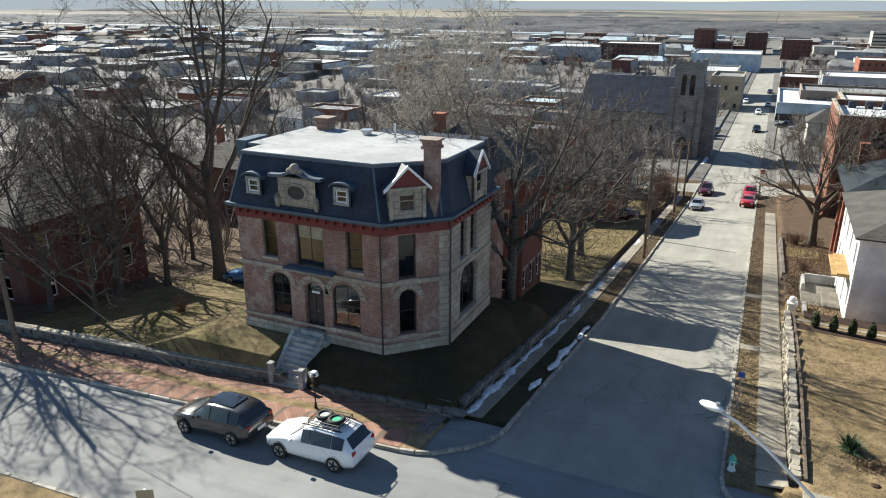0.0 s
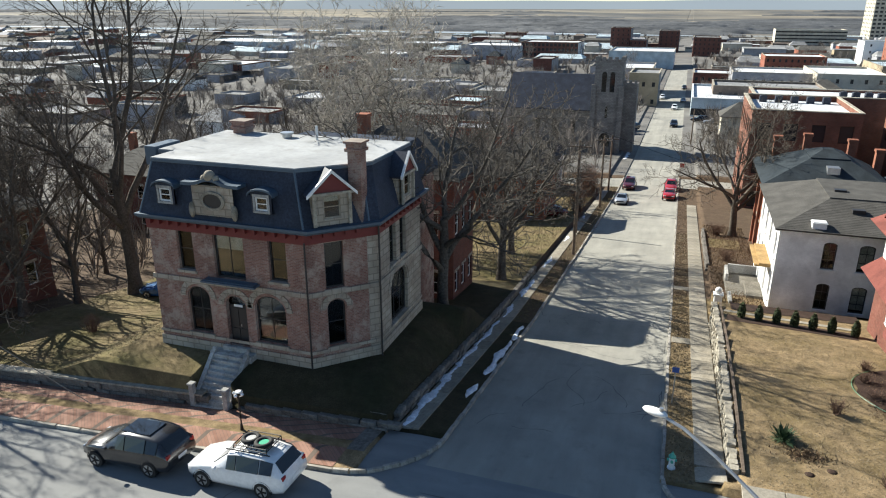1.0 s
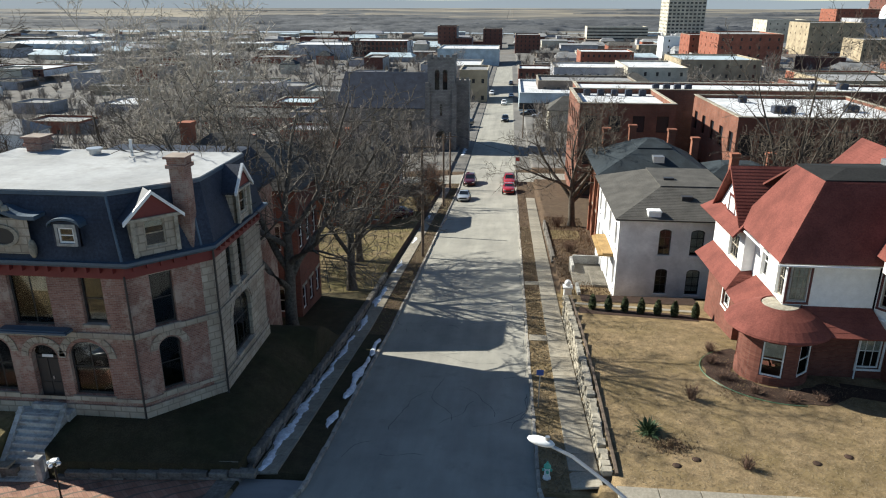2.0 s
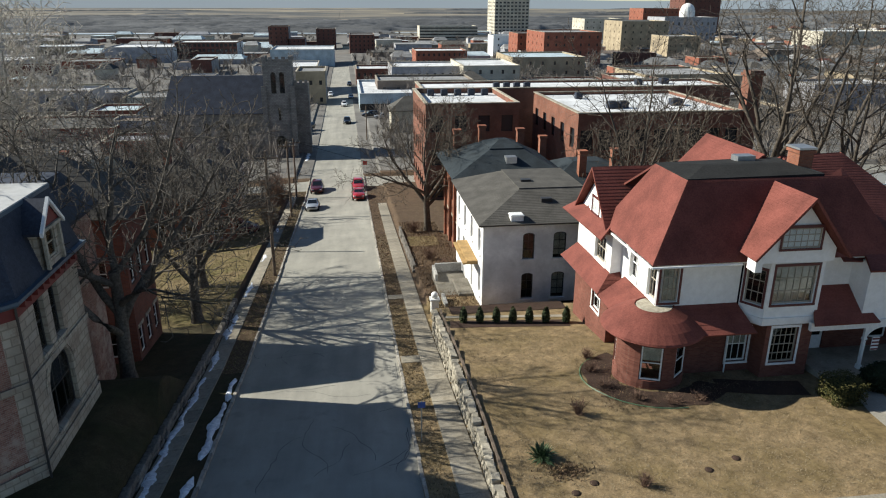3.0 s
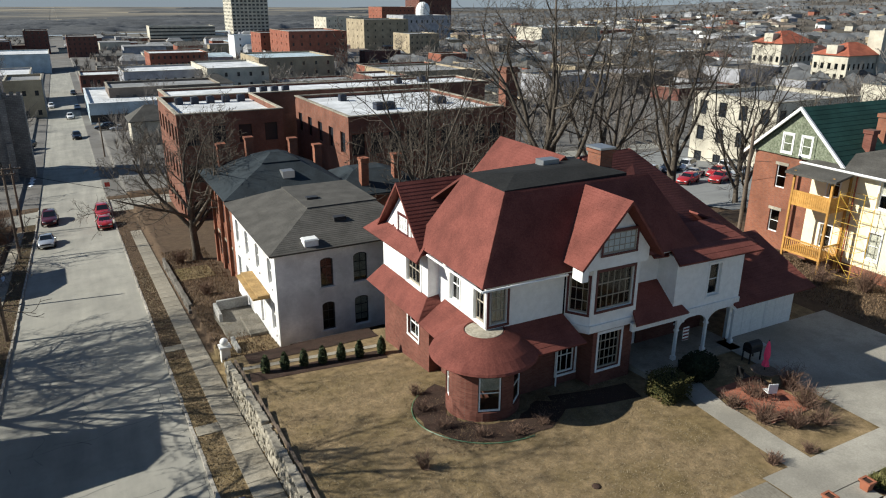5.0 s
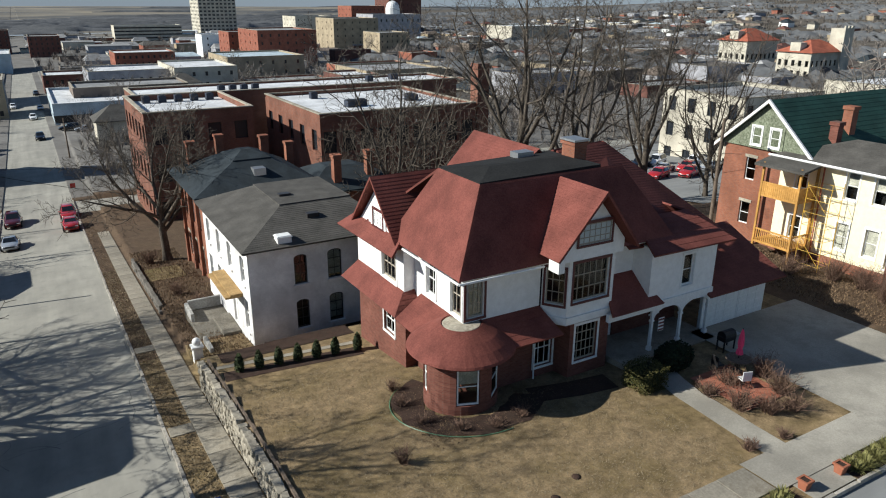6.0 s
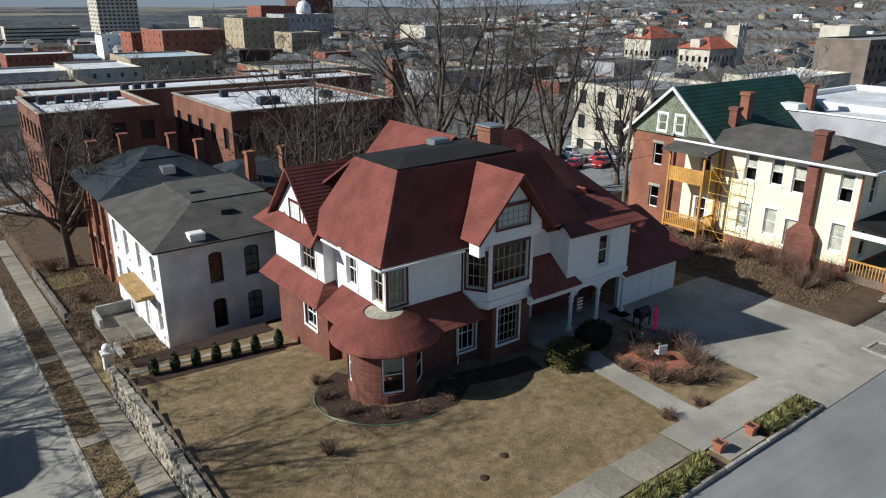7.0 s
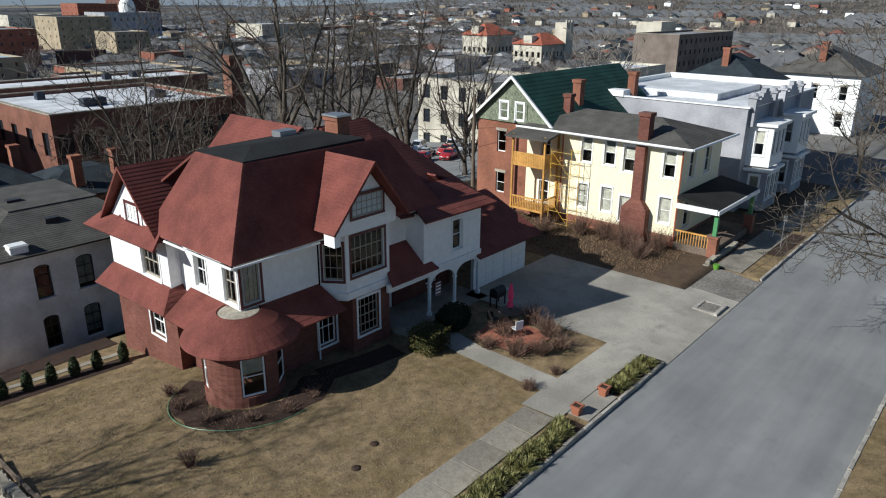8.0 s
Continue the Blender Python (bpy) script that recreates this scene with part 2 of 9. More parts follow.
M["old_concrete"] = surface("stained_old_concrete", (0.12, 0.108, 0.088), (0.23, 0.21, 0.175), 9, 0.6, 0.92, 0.35, 0.02, stain=(0.1, 0.085, 0.062))
M["rubber"] = paint("tyre_rubber", (0.015, 0.015, 0.015), 0.8)


# ---- shapes ----
def part(name, bm, material, parent=None, label="", smooth=False):
    me = bpy.data.meshes.new(name)
    if isinstance(bm, tuple):
        me.from_pydata(bm[0], [], bm[1])
    else:
        bmesh.ops.recalc_face_normals(bm, faces=bm.faces)
        bm.to_mesh(me)
        bm.free()
    if smooth:
        me.polygons.foreach_set("use_smooth", [True] * len(me.polygons))
    me.materials.append(M[material] if isinstance(material, str) else material)
    ob = new(name, me)
    if parent:
        ob.parent = parent
    if label:
        ob["label"] = label
    return ob


def apart(name, bm, material, parent):
    """Every unconnected piece of a bmesh as a part of its own."""
    bm.verts.ensure_lookup_table()
    seen = set()
    for v in bm.verts:
        if v in seen:
            continue
        group, stack = [], [v]
        seen.add(v)
        while stack:
            a = stack.pop()
            group.append(a)
            for e in a.link_edges:
                b = e.other_vert(a)
                if b not in seen:
                    seen.add(b)
                    stack.append(b)
        at = {q: k for k, q in enumerate(group)}
        faces = [tuple(at[q] for q in f.verts) for f in {f for q in group for f in q.link_faces}]
        part(name, ([tuple(q.co) for q in group], faces), material, parent)
    bm.free()


def thing(name, label, category, group="", kind=""):
    return tagged(new(name), label, category, group, kind)


def box(bm, x0, x1, y0, y1, z0, z1, m=None):
    v = [bm.verts.new((m @ Vector((x, y, z))) if m else (x, y, z)) for x in (x0, x1) for y in (y0, y1) for z in (z0, z1)]
    for a in ((0, 1, 3, 2), (4, 6, 7, 5), (0, 4, 5, 1), (2, 3, 7, 6), (0, 2, 6, 4), (1, 5, 7, 3)):
        bm.faces.new([v[k] for k in a])
    return v


def boxed(*args, m=None):
    bm = bmesh.new()
    box(bm, *args, m=m)
    return bm


def bevelled(bm, w=0.02, seg=1):
    bmesh.ops.bevel(bm, geom=list(bm.edges), offset=w, segments=seg, affect="EDGES", profile=0.6)
    return bm


def prism(bm, poly, z0, z1, top=None):
    """A polygon drawn up from z0 to z1; top: another outline for the upper end."""
    lo = [bm.verts.new((x, y, z0)) for x, y in poly]
    hi = [bm.verts.new((x, y, z1)) for x, y in (top or poly)]
    n = len(poly)
    for k in range(n):
        bm.faces.new((lo[k], lo[(k + 1) % n], hi[(k + 1) % n], hi[k]))
    bm.faces.new(lo[::-1])
    bm.faces.new(hi)


def slab(bm, pts, thick=0.12):
    """A flat roof plane, given by its upper corners, with thickness below it."""
    hi = [bm.verts.new(p) for p in pts]
    lo = [bm.verts.new((p[0], p[1], p[2] - thick)) for p in pts]
    n = len(pts)
    bm.faces.new(hi)
    bm.faces.new(lo[::-1])
    for k in range(n):
        bm.faces.new((hi[k], lo[k], lo[(k + 1) % n], hi[(k + 1) % n]))


def tube(bm, a, b, r0, r1=None, n=8):
    a, b = Vector(a), Vector(b)
    r1 = r0 if r1 is None else r1
    q = (b - a).to_track_quat("Z", "Y").to_matrix()
    ring = lambda c, r: [bm.verts.new(c + q @ Vector((r * math.cos(i * math.tau / n), r * math.sin(i * math.tau / n), 0))) for i in range(n)]
    p, s = ring(a, r0), ring(b, r1)
    for k in range(n):
        bm.faces.new((p[k], p[(k + 1) % n], s[(k + 1) % n], s[k]))
    bm.faces.new(p[::-1])
    bm.faces.new(s)


def tubed(a, b, r0, r1=None, n=8):
    bm = bmesh.new()
    tube(bm, a, b, r0, r1, n)
    return bm


class Wall:
    """A wall from a to b (seen from outside, left to right), with openings through it."""

    def __init__(self, a, b, z0, z1, thick=0.3):
        self.a, self.b = Vector(a).to_3d(), Vector(b).to_3d()
        self.z0, self.z1, self.thick, self.holes = z0, z1, thick, []
        self.along = (self.b - self.a).normalized()
        self.out = Vector((self.along.y, -self.along.x, 0))
        self.length = (self.b - self.a).length

    def at(self, u, z, d=0.0):
        p = self.a + self.along * u + self.out * d
        return Vector((p.x, p.y, z))

    def block(self, bm, u0, u1, z0, z1, d0, d1):
        v = [bm.verts.new(self.at(u, z, d)) for u in (u0, u1) for d in (d0, d1) for z in (z0, z1)]
        for a in ((0, 1, 3, 2), (4, 6, 7, 5), (0, 4, 5, 1), (2, 3, 7, 6), (0, 2, 6, 4), (1, 5, 7, 3)):
            bm.faces.new([v[k] for k in a])

    def build(self, bm):
        us = sorted({0, self.length, *(h[k] for h in self.holes for k in (0, 1))})
        zs = sorted({self.z0, self.z1, *(h[k] for h in self.holes for k in (2, 3))})
        t = -self.thick

        def quad(*p):
            bm.faces.new([bm.verts.new(self.at(*k)) for k in p])

        for u0, u1 in zip(us, us[1:]):
            for z0, z1 in zip(zs, zs[1:]):
                um, zm = (u0 + u1) / 2, (z0 + z1) / 2
                if any(h[0] < um < h[1] and h[2] < zm < h[3] for h in self.holes):
                    continue
                quad((u0, z0, 0), (u1, z0, 0), (u1, z1, 0), (u0, z1, 0))
                quad((u0, z0, t), (u0, z1, t), (u1, z1, t), (u1, z0, t))
        for u0, u1, z0, z1, arch in self.holes:
            quad((u0, z0, 0), (u0, z1, 0), (u0, z1, t), (u0, z0, t))
            quad((u1, z0, 0), (u1, z0, t), (u1, z1, t), (u1, z1, 0))
            quad((u0, z0, 0), (u0, z0, t), (u1, z0, t), (u1, z0, 0))
            quad((u0, z1, 0), (u1, z1, 0), (u1, z1, t), (u0, z1, t))
            if arch:
                um, hw = (u0 + u1) / 2, (u1 - u0) / 2
                for side in (-1, 1):
                    pts = [(um + side * hw * math.sin(k * math.pi / 12), z1 - arch + arch * math.cos(k * math.pi / 12)) for k in range(7)]
                    for (ua, za), (ub, zb) in zip(pts, pts[1:]):
                        quad((ua, za, 0), (ub, zb, 0), (ub, z1, 0), (ua, z1, 0))
                        quad((ua, za, 0), (ub, zb, 0), (ub, zb, t), (ua, za, t))
        quad((0, self.z1, 0), (self.length, self.z1, 0), (self.length, self.z1, t), (0, self.z1, t))
        quad((0, self.z0, 0), (self.length, self.z0, 0), (self.length, self.z0, t), (0, self.z0, t))

    def window(self, parent, um, z0, w, h, frame="trim", arch=0.0, rows=2, cols=1, sill="", lintel="", curtain="", surround="", deep=0.12, kind="window"):
        """An opening with a sash window in it: frame, pane, sill and lintel. rows, cols: panes of the sash."""
        u0, u1, z1 = um - w / 2, um + w / 2, z0 + h
        self.holes.append((u0, u1, z0, z1, arch))
        bm, d = bmesh.new(), -deep
        e = 0.07
        top = z1 - (arch * 0.25 if arch else 0)
        self.block(bm, u0, u0 + e, z0, z1 - arch * 0.9, d - 0.06, d)
        self.block(bm, u1 - e, u1, z0, z1 - arch * 0.9, d - 0.06, d)
        self.block(bm, u0 + e, u1 - e, z0, z0 + e * 1.2, d - 0.06, d)
        if arch:
            pts = [(um + w / 2 * math.sin(k * math.pi / 12), z1 - arch + arch * math.cos(k * math.pi / 12)) for k in range(-6, 7)]
            for (ua, za), (ub, zb) in zip(pts, pts[1:]):
                v = [bm.verts.new(self.at(u, z, dd)) for u, z in ((ua, za), (ub, zb), (ub, zb - 0.1), (ua, za - 0.1)) for dd in (d - 0.06, d)]
                for q in ((1, 3, 5, 7), (0, 2, 4, 6), (0, 1, 3, 2), (4, 5, 7, 6)):
                    bm.faces.new([v[k] for k in q])
        else:
            self.block(bm, u0 + e, u1 - e, z1 - e, z1, d - 0.06, d)
        win = part(kind, bm, frame, parent)
        for r in range(1, rows):
            zz, bm = z0 + h * r / rows, bmesh.new()
            self.block(bm, u0 + e, u1 - e, zz - 0.02, zz + 0.02, d - 0.05, d - 0.005)
            part("meeting_rail" if rows == 2 else "glazing_bar", bm, frame, win)
        for c in range(1, cols):
            uu, bm = u0 + w * c / cols, bmesh.new()
            self.block(bm, uu - 0.013, uu + 0.013, z0 + e, top - e, d - 0.045, d - 0.008)
            part("glazing_bar", bm, frame, win)
        bm = bmesh.new()
        self.block(bm, u0 + 0.03, u1 - 0.03, z0 + 0.03, z1 - 0.03 - arch * 0.05, d - 0.035, d - 0.025)
        pane = part("pane", bm, "glass", win)
        pane.visible_shadow = False
        if curtain:
            bm = bmesh.new()
            self.block(bm, u0 + 0.02, u1 - 0.02, z0 + 0.02 + h * (1 - float(curtain)), z1 - 0.02, d - 0.075, d - 0.062)
            part("curtain", bm, "curtain", win, "pale window curtain")
        if sill:
            bm = bmesh.new()
            self.block(bm, u0 - 0.1, u1 + 0.1, z0 - 0.14, z0 - 0.003, -0.12, 0.09)
            part("sill", bm, sill, win)
        if lintel:
            bm = bmesh.new()
            self.block(bm, u0 - 0.12, u1 + 0.12, z1 + 0.003, z1 + 0.22, -0.1, 0.04)
            part("lintel", bm, lintel, win)
        if surround:
            bm = bmesh.new()
            g = 0.11
            self.block(bm, u0 - g, u0 - 0.002, z0, z1, -0.02, 0.03)
            self.block(bm, u1 + 0.002, u1 + g, z0, z1, -0.02, 0.03)
            self.block(bm, u0 - g, u1 + g, z1 + 0.002, z1 + g * 1.3, -0.02, 0.04)
            self.block(bm, u0 - g, u1 + g, z0 - g, z0 - 0.002, -0.02, 0.05)
            part("casing", bm, surround, win)
        return win


def walls(parent, outline, z0, z1, material, thick=0.3, name="wall", closed=True):
    """Walls along an outline that runs with the house on its left. Returned to take windows; raise_walls() then builds them."""
    n = len(outline)
    return [Wall(outline[k], outline[(k + 1) % n], z0, z1, thick) for k in range(n if closed else n - 1)]


def raise_walls(parent, ws, material, name="wall"):
    for w in ws:
        bm = bmesh.new()
        w.build(bm)
        part(name, bm, material, parent)


def hip(bm, x0, x1, y0, y1, z0, rx0, rx1, ry0, ry1, z1, thick=0.15):
    """Four slopes from an eave rectangle up to a deck or ridge rectangle."""
    e = [(x0, y0, z0), (x1, y0, z0), (x1, y1, z0), (x0, y1, z0)]
    d = [(rx0, ry0, z1), (rx1, ry0, z1), (rx1, ry1, z1), (rx0, ry1, z1)]
    for k in range(4):
        q = [e[k], e[(k + 1) % 4], d[(k + 1) % 4], d[k]]
        if (Vector(q[2]) - Vector(q[3])).length < 1e-4:
            q = q[:3]
        slab(bm, q, thick)
    if rx1 - rx0 > 0.3 and ry1 - ry0 > 0.3:
        slab(bm, d, thick)
    bmesh.ops.remove_doubles(bm, verts=list(bm.verts), dist=1e-4)


def disc(bm, c, r, z0, z1, n=24, r1=None):
    prism(bm, [(c[0] + r * math.cos(k * math.tau / n), c[1] + r * math.sin(k * math.tau / n)) for k in range(n)], z0, z1,
          [(c[0] + (r1 or r) * math.cos(k * math.tau / n), c[1] + (r1 or r) * math.sin(k * math.tau / n)) for k in range(n)])

# ---- the lie of the land: the street runs downhill along +y, the cross street falls to -x ----
def fall(y):
    return float(np.interp(y, [-60, 0, 3, 26, 60, 90, 130, 250, 400, 700, 1000, 30000], [0, 0, 0, -3.0, -6.8, -10, -12.5, -16, -19, -24, -26, -26]))


def base(x, y):
    c = float(np.interp(x, [-2500, -300, -60, -6, 60, 500, 2500], [-16, -13, -3.8, 0, 0, -4, -2]))
    side = min(max((4.6 - x) / 9.2, 0), 1) * min(max((y - 3) / 22, 0), 1)
    z = fall(y) + c * min(max(1 - (y - 150) / 300, 0), 1) - 0.6 * side
    return z


def ease(v):
    v = min(max(v, 0.0), 1.0)
    return v * v * (3 - 2 * v)


def on_road(x, y):
    north = 1.15 if x < 0 else 2.45
    if -6.2 < y < north:
        return True
    if -4.6 < x < 4.57 and -6.2 < y < 420:
        return True
    if 96 < y < 106 and -200 < x < 200:
        return True
    if y >= north:
        for cx, cy, r, sgn in ((-8.2, 4.75, 3.6, -1), (7.3, 5.2, 2.73, 1)):
            if sgn * (x - cx) < 0 and y < cy and (x - cx) ** 2 + (y - cy) ** 2 > r * r and abs(x) < abs(cx):
                return True
    return False


def land(x, y):
    """The height of the ground beside the roads."""
    b = base(x, y)
    z = b + 0.13
    if x <= -7.4 and y >= 4.9:
        lot = b + 0.55
        d = max(-22.0 - x, x + 9.4, 7.0 - y, y - 16.0, 0)
        if -17.93 < x < -15.67 and y < 6.62:
            return b - 0.15
        z = lot + (0.75 - lot) * ease(1 - d / 7.0 if x < -15 or y > 16 else 1 - d / 3.2)
    elif 31.4 < x < 45.2 and 2.3 < y < 5.3:
        z = -0.25
    elif x >= 7.0 and 2.4 < y < 5.3:
        z = max(z, 0.12)
    elif x >= 7.55 and y >= 5.3:
        level = float(np.interp(y, [5, 14, 20, 28], [0.1, -0.1, -0.6, -1.6])) if x < 30 else 0.1
        drop = 1 - ease((y - 28.6) / 1.2) if x < 24 else 1 - ease((y - 26) / 14)
        z = (b + 0.6) + (level - b - 0.6) * drop
        if x > 40:
            z = max(z, 0.25 - max(y - 27, 0) * 0.28) if y < 90 else z
    return z


def ground_z(x, y):
    return base(x, y) - 0.4 if on_road(x, y) else land(x, y)


def axis(lo, hi, step, extra, far):
    a = set(np.round(np.arange(lo, hi + 1e-6, step), 3).tolist()) | set(extra)
    s, v = step, hi
    while v < far[1]:
        s *= 1.25
        v += s
        a.add(round(v, 2))
    s, v = step, lo
    while v > far[0]:
        s *= 1.25
        v -= s
        a.add(round(v, 2))
    return sorted(a)


gx = axis(-46, 64, 1.0, [-17.95, -17.9, -15.7, -15.65, 31.35, 31.45, 45.15, 45.25, -4.72, -4.62, 4.6, 4.7, -7.42, -7.38, 7.53, 7.57] + [-9 + 0.3 * k for k in range(18)] + [4.2 + 0.3 * k for k in range(11)], (-6000, 6000))
gy = axis(-20, 112, 1.0, [6.6, 6.65, -6.32, -6.22, 1.13, 1.23, 2.43, 2.53, 4.88, 4.92, 5.28, 5.32, 95.9, 106.1] + [1.4 + 0.3 * k for k in range(13)], (-2500, 9000))
gv = [(x, y, ground_z(x, y)) for y in gy for x in gx]
nx = len(gx)
gf, gm = [], []
for j in range(len(gy) - 1):
    for i in range(nx - 1):
        x, y = (gx[i] + gx[i + 1]) / 2, (gy[j] + gy[j + 1]) / 2
        gf.append((j * nx + i, j * nx + i + 1, (j + 1) * nx + i + 1, (j + 1) * nx + i))
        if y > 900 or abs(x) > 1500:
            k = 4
        elif y > 108 or x < -75 or x > 75 or y < -30:
            k = 3
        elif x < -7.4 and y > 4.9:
            # 5: ground in the mansion's shade, darkened by a material of its own
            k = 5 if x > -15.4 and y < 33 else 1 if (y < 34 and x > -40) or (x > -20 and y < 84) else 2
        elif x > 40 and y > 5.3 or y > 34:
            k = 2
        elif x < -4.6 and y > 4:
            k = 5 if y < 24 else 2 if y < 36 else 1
        else:
            k = 0
        gm.append(k)
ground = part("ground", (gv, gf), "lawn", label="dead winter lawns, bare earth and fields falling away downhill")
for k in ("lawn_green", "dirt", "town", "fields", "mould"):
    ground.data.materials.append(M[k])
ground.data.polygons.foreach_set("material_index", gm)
ground.data.polygons.foreach_set("use_smooth", [True] * len(gm))
tagged(ground, category="ground", kind="structure")


def sheet(name, xs, ys, material, label, lift=0.0, category="road"):
    v = [(x, y, base(x, y) + lift) for y in ys for x in xs]
    n = len(xs)
    f = [(j * n + i, j * n + i + 1, (j + 1) * n + i + 1, (j + 1) * n + i) for j in range(len(ys) - 1) for i in range(n - 1)]
    ob = part(name, (v, f), material)
    ob.data.polygons.foreach_set("use_smooth", [True] * len(f))
    return tagged(ob, label, category, kind="structure")


sheet("road", [-4.68, -2.4, 0, 2.4, 4.66], [2.6 + 1.5 * k for k in range(280)], "street", "worn pale street of old concrete running downhill")
sheet("road", [-260 + 4 * k for k in range(60)] + [-20, -14, -10] + [-8.5 + k * 0.5 for k in range(40)] + [12 + 4 * k for k in range(60)],
      [-6.3, -2.5, 1.2, 2.1, 2.6], "asphalt", "patched grey asphalt cross street")
corner = sheet("road", [-8.5, -7, -5.8, -4.68], [2.6, 3.4, 4.2, 5.0], "asphalt", "asphalt at the rounded street corner", -0.004)
corner = sheet("road", [4.66, 5.5, 6.3, 7.6], [2.6, 3.4, 4.2, 5.3], "asphalt", "asphalt at the rounded street corner", -0.004)
sheet("road", [-200, -100, -50, -20, -4.7], [95.9, 101, 106.1], "street", "worn side street", -0.006)
sheet("road", [4.7, 20, 50, 100, 200], [95.9, 101, 106.1], "street", "worn side street", -0.006)

# ---- the brick mansion with its mansard roof ----
def mansion():
    z0, ze, zr = 0.45, 7.95, 10.65
    h = thing("mansion", "old red-brick and limestone mansion with a slate mansard roof", "house")
    line = [(-22.3, 15.8), (-22.3, 9.0), (-21.3, 9.0), (-21.3, 7.2), (-12.35, 7.2), (-10.15, 9.4), (-9.75, 9.8), (-9.75, 15.8)]
    n = len(line)
    ws = [Wall(line[k], line[(k + 1) % n], z0, ze, 0.4) for k in range(n)]
    front, cham, right = ws[3], ws[4], ws[6]
    g = dict(frame="dark", sill="m_stone", deep=0.18)
    # ground floor: arched windows either side of the door
    front.window(h, 2.55, 1.75, 1.35, 2.6, arch=0.6, rows=2, cols=2, **g)
    front.window(h, 6.75, 1.75, 1.75, 2.6, arch=0.75, rows=2, cols=2, **g)
    front.window(h, 2.1, 5.2, 0.95, 2.2, lintel="m_stone", rows=2, **g)
    front.window(h, 4.65, 5.0, 1.75, 2.3, lintel="m_stone", rows=1, cols=2, curtain="0.35", **g)
    front.window(h, 7.4, 5.2, 0.98, 2.2, lintel="m_stone", rows=2, **g)
    cham.window(h, 1.4, 1.75, 0.95, 2.5, arch=0.45, rows=2, **g)
    cham.window(h, 1.4, 4.85, 0.95, 2.4, lintel="m_stone", rows=2, **g)
    right.window(h, 2.7, 1.7, 2.4, 3.0, arch=1.15, rows=2, cols=3, **g)
    right.window(h, 1.9, 5.1, 0.85, 2.3, lintel="m_stone", rows=2, **g)
    right.window(h, 3.3, 5.1, 0.85, 2.3, lintel="m_stone", rows=2, **g)
    # door
    front.holes.append((4.15, 5.35, 1.35, 4.1, 0.55))
    bm = bmesh.new()
    front.block(bm, 4.18, 5.32, 1.36, 3.5, -0.3, -0.24)
    for u in (4.3, 4.8):
        front.block(bm, u, u + 0.4, 1.6, 2.2, -0.24, -0.21)
        front.block(bm, u, u + 0.4, 2.35, 3.35, -0.24, -0.21)
    door = part("door", bm, "dark", h, "dark panelled double door in an arch")
    bm = bmesh.new()
    front.block(bm, 4.18, 5.32, 3.56, 4.08, -0.28, -0.26)
    part("transom", bm, "glass", door)
    bm = bmesh.new()
    front.block(bm, 4.5, 5.0, 3.42, 3.55, -0.22, -0.2)
    part("number_plate", bm, "trim", door, "small white plate over the door")
    bm = bmesh.new()
    tube(bm, front.at(4.85, 2.35, -0.2), front.at(4.85, 2.5, -0.2), 0.03)
    part("door_handle", bm, "galv", door)
    for w, m in zip(ws, ["m_brick", "m_brick", "m_brick", "m_brick", "m_brick", "m_stone", "m_stone", "m_brick"]):
        bm = bmesh.new()
        w.build(bm)
        part("wall", bm, m, h)
    # stone belts, arch rings
    grow = lambda o: [(x + math.copysign(o, x + 15.9), y + math.copysign(o, y - 11.5)) for x, y in line]
    for nm, za, zb_, o, mt in (("plinth", z0, z0 + 0.85, 0.07, "m_stone"), ("belt_course", 4.55, 4.8, 0.08, "m_stone"), ("belt_course", 1.5, 1.66, 0.06, "m_stone")):
        bm = bmesh.new()
        inner, outer = grow(-0.05), grow(o)
        rr = [[bm.verts.new((*p, z)) for p in ring_] for ring_, z in ((outer, za), (outer, zb_), (inner, zb_), (inner, za))]
        for q0, q1 in zip(rr, rr[1:] + rr[:1]):
            for k in range(n):
                bm.faces.new((q0[k], q0[(k + 1) % n], q1[(k + 1) % n], q1[k]))
        part(nm, bm, mt, h)
    for um, zc, r, w in ((2.55, 3.75, 0.78, front), (6.75, 3.6, 0.98, front), (4.75, 3.55, 0.7, front), (1.4, 3.8, 0.55, cham), (2.7, 3.55, 1.3, right)):
        bm = bmesh.new()
        for k in range(11):
            a0, a1 = k * math.pi / 11 + 0.012, (k + 1) * math.pi / 11 - 0.012
            p = [(um + q * math.cos(a), zc + q * 0.95 * math.sin(a)) for a, q in ((a0, r), (a1, r), (a1, r + 0.3), (a0, r + 0.3))]
            v = [bm.verts.new(w.at(u, z, d)) for u, z in p for d in (0.004, 0.05)]
            for q in ((1, 3, 5, 7), (0, 1, 7, 6), (2, 3, 5, 4), (4, 5, 7, 6), (0, 1, 3, 2)):
                bm.faces.new([v[i] for i in q])
        bmesh.ops.recalc_face_normals(bm, faces=bm.faces)
        apart("arch_stone", bm, "m_stone", h)
    # porch hood over the door
    bm = bmesh.new()
    front.block(bm, 3.2, 6.3, 4.86, 4.95, 0.03, 0.55)
    front.block(bm, 3.3, 6.2, 4.95, 5.0, 0.03, 0.45)
    part("door_hood", bm, "lead", h, "blue-green metal hood over the door")
    # frieze and cornice
    bm = bmesh.new()
    prism(bm, grow(0.07), 7.3, 7.85)
    part("frieze", bm, "maroon", h, "dark red painted frieze")
    bm = bmesh.new()
    prism(bm, grow(0.3), 7.85, 7.98, grow(0.38))
    part("cornice", bm, "lead", h, "blue-grey metal cornice and gutter")
    bm = bmesh.new()
    prism(bm, grow(0.42), 7.98, 8.1)
    part("gutter", bm, "lead", h)
    for w in (ws[3], ws[4], ws[6]):
        k = 0.3
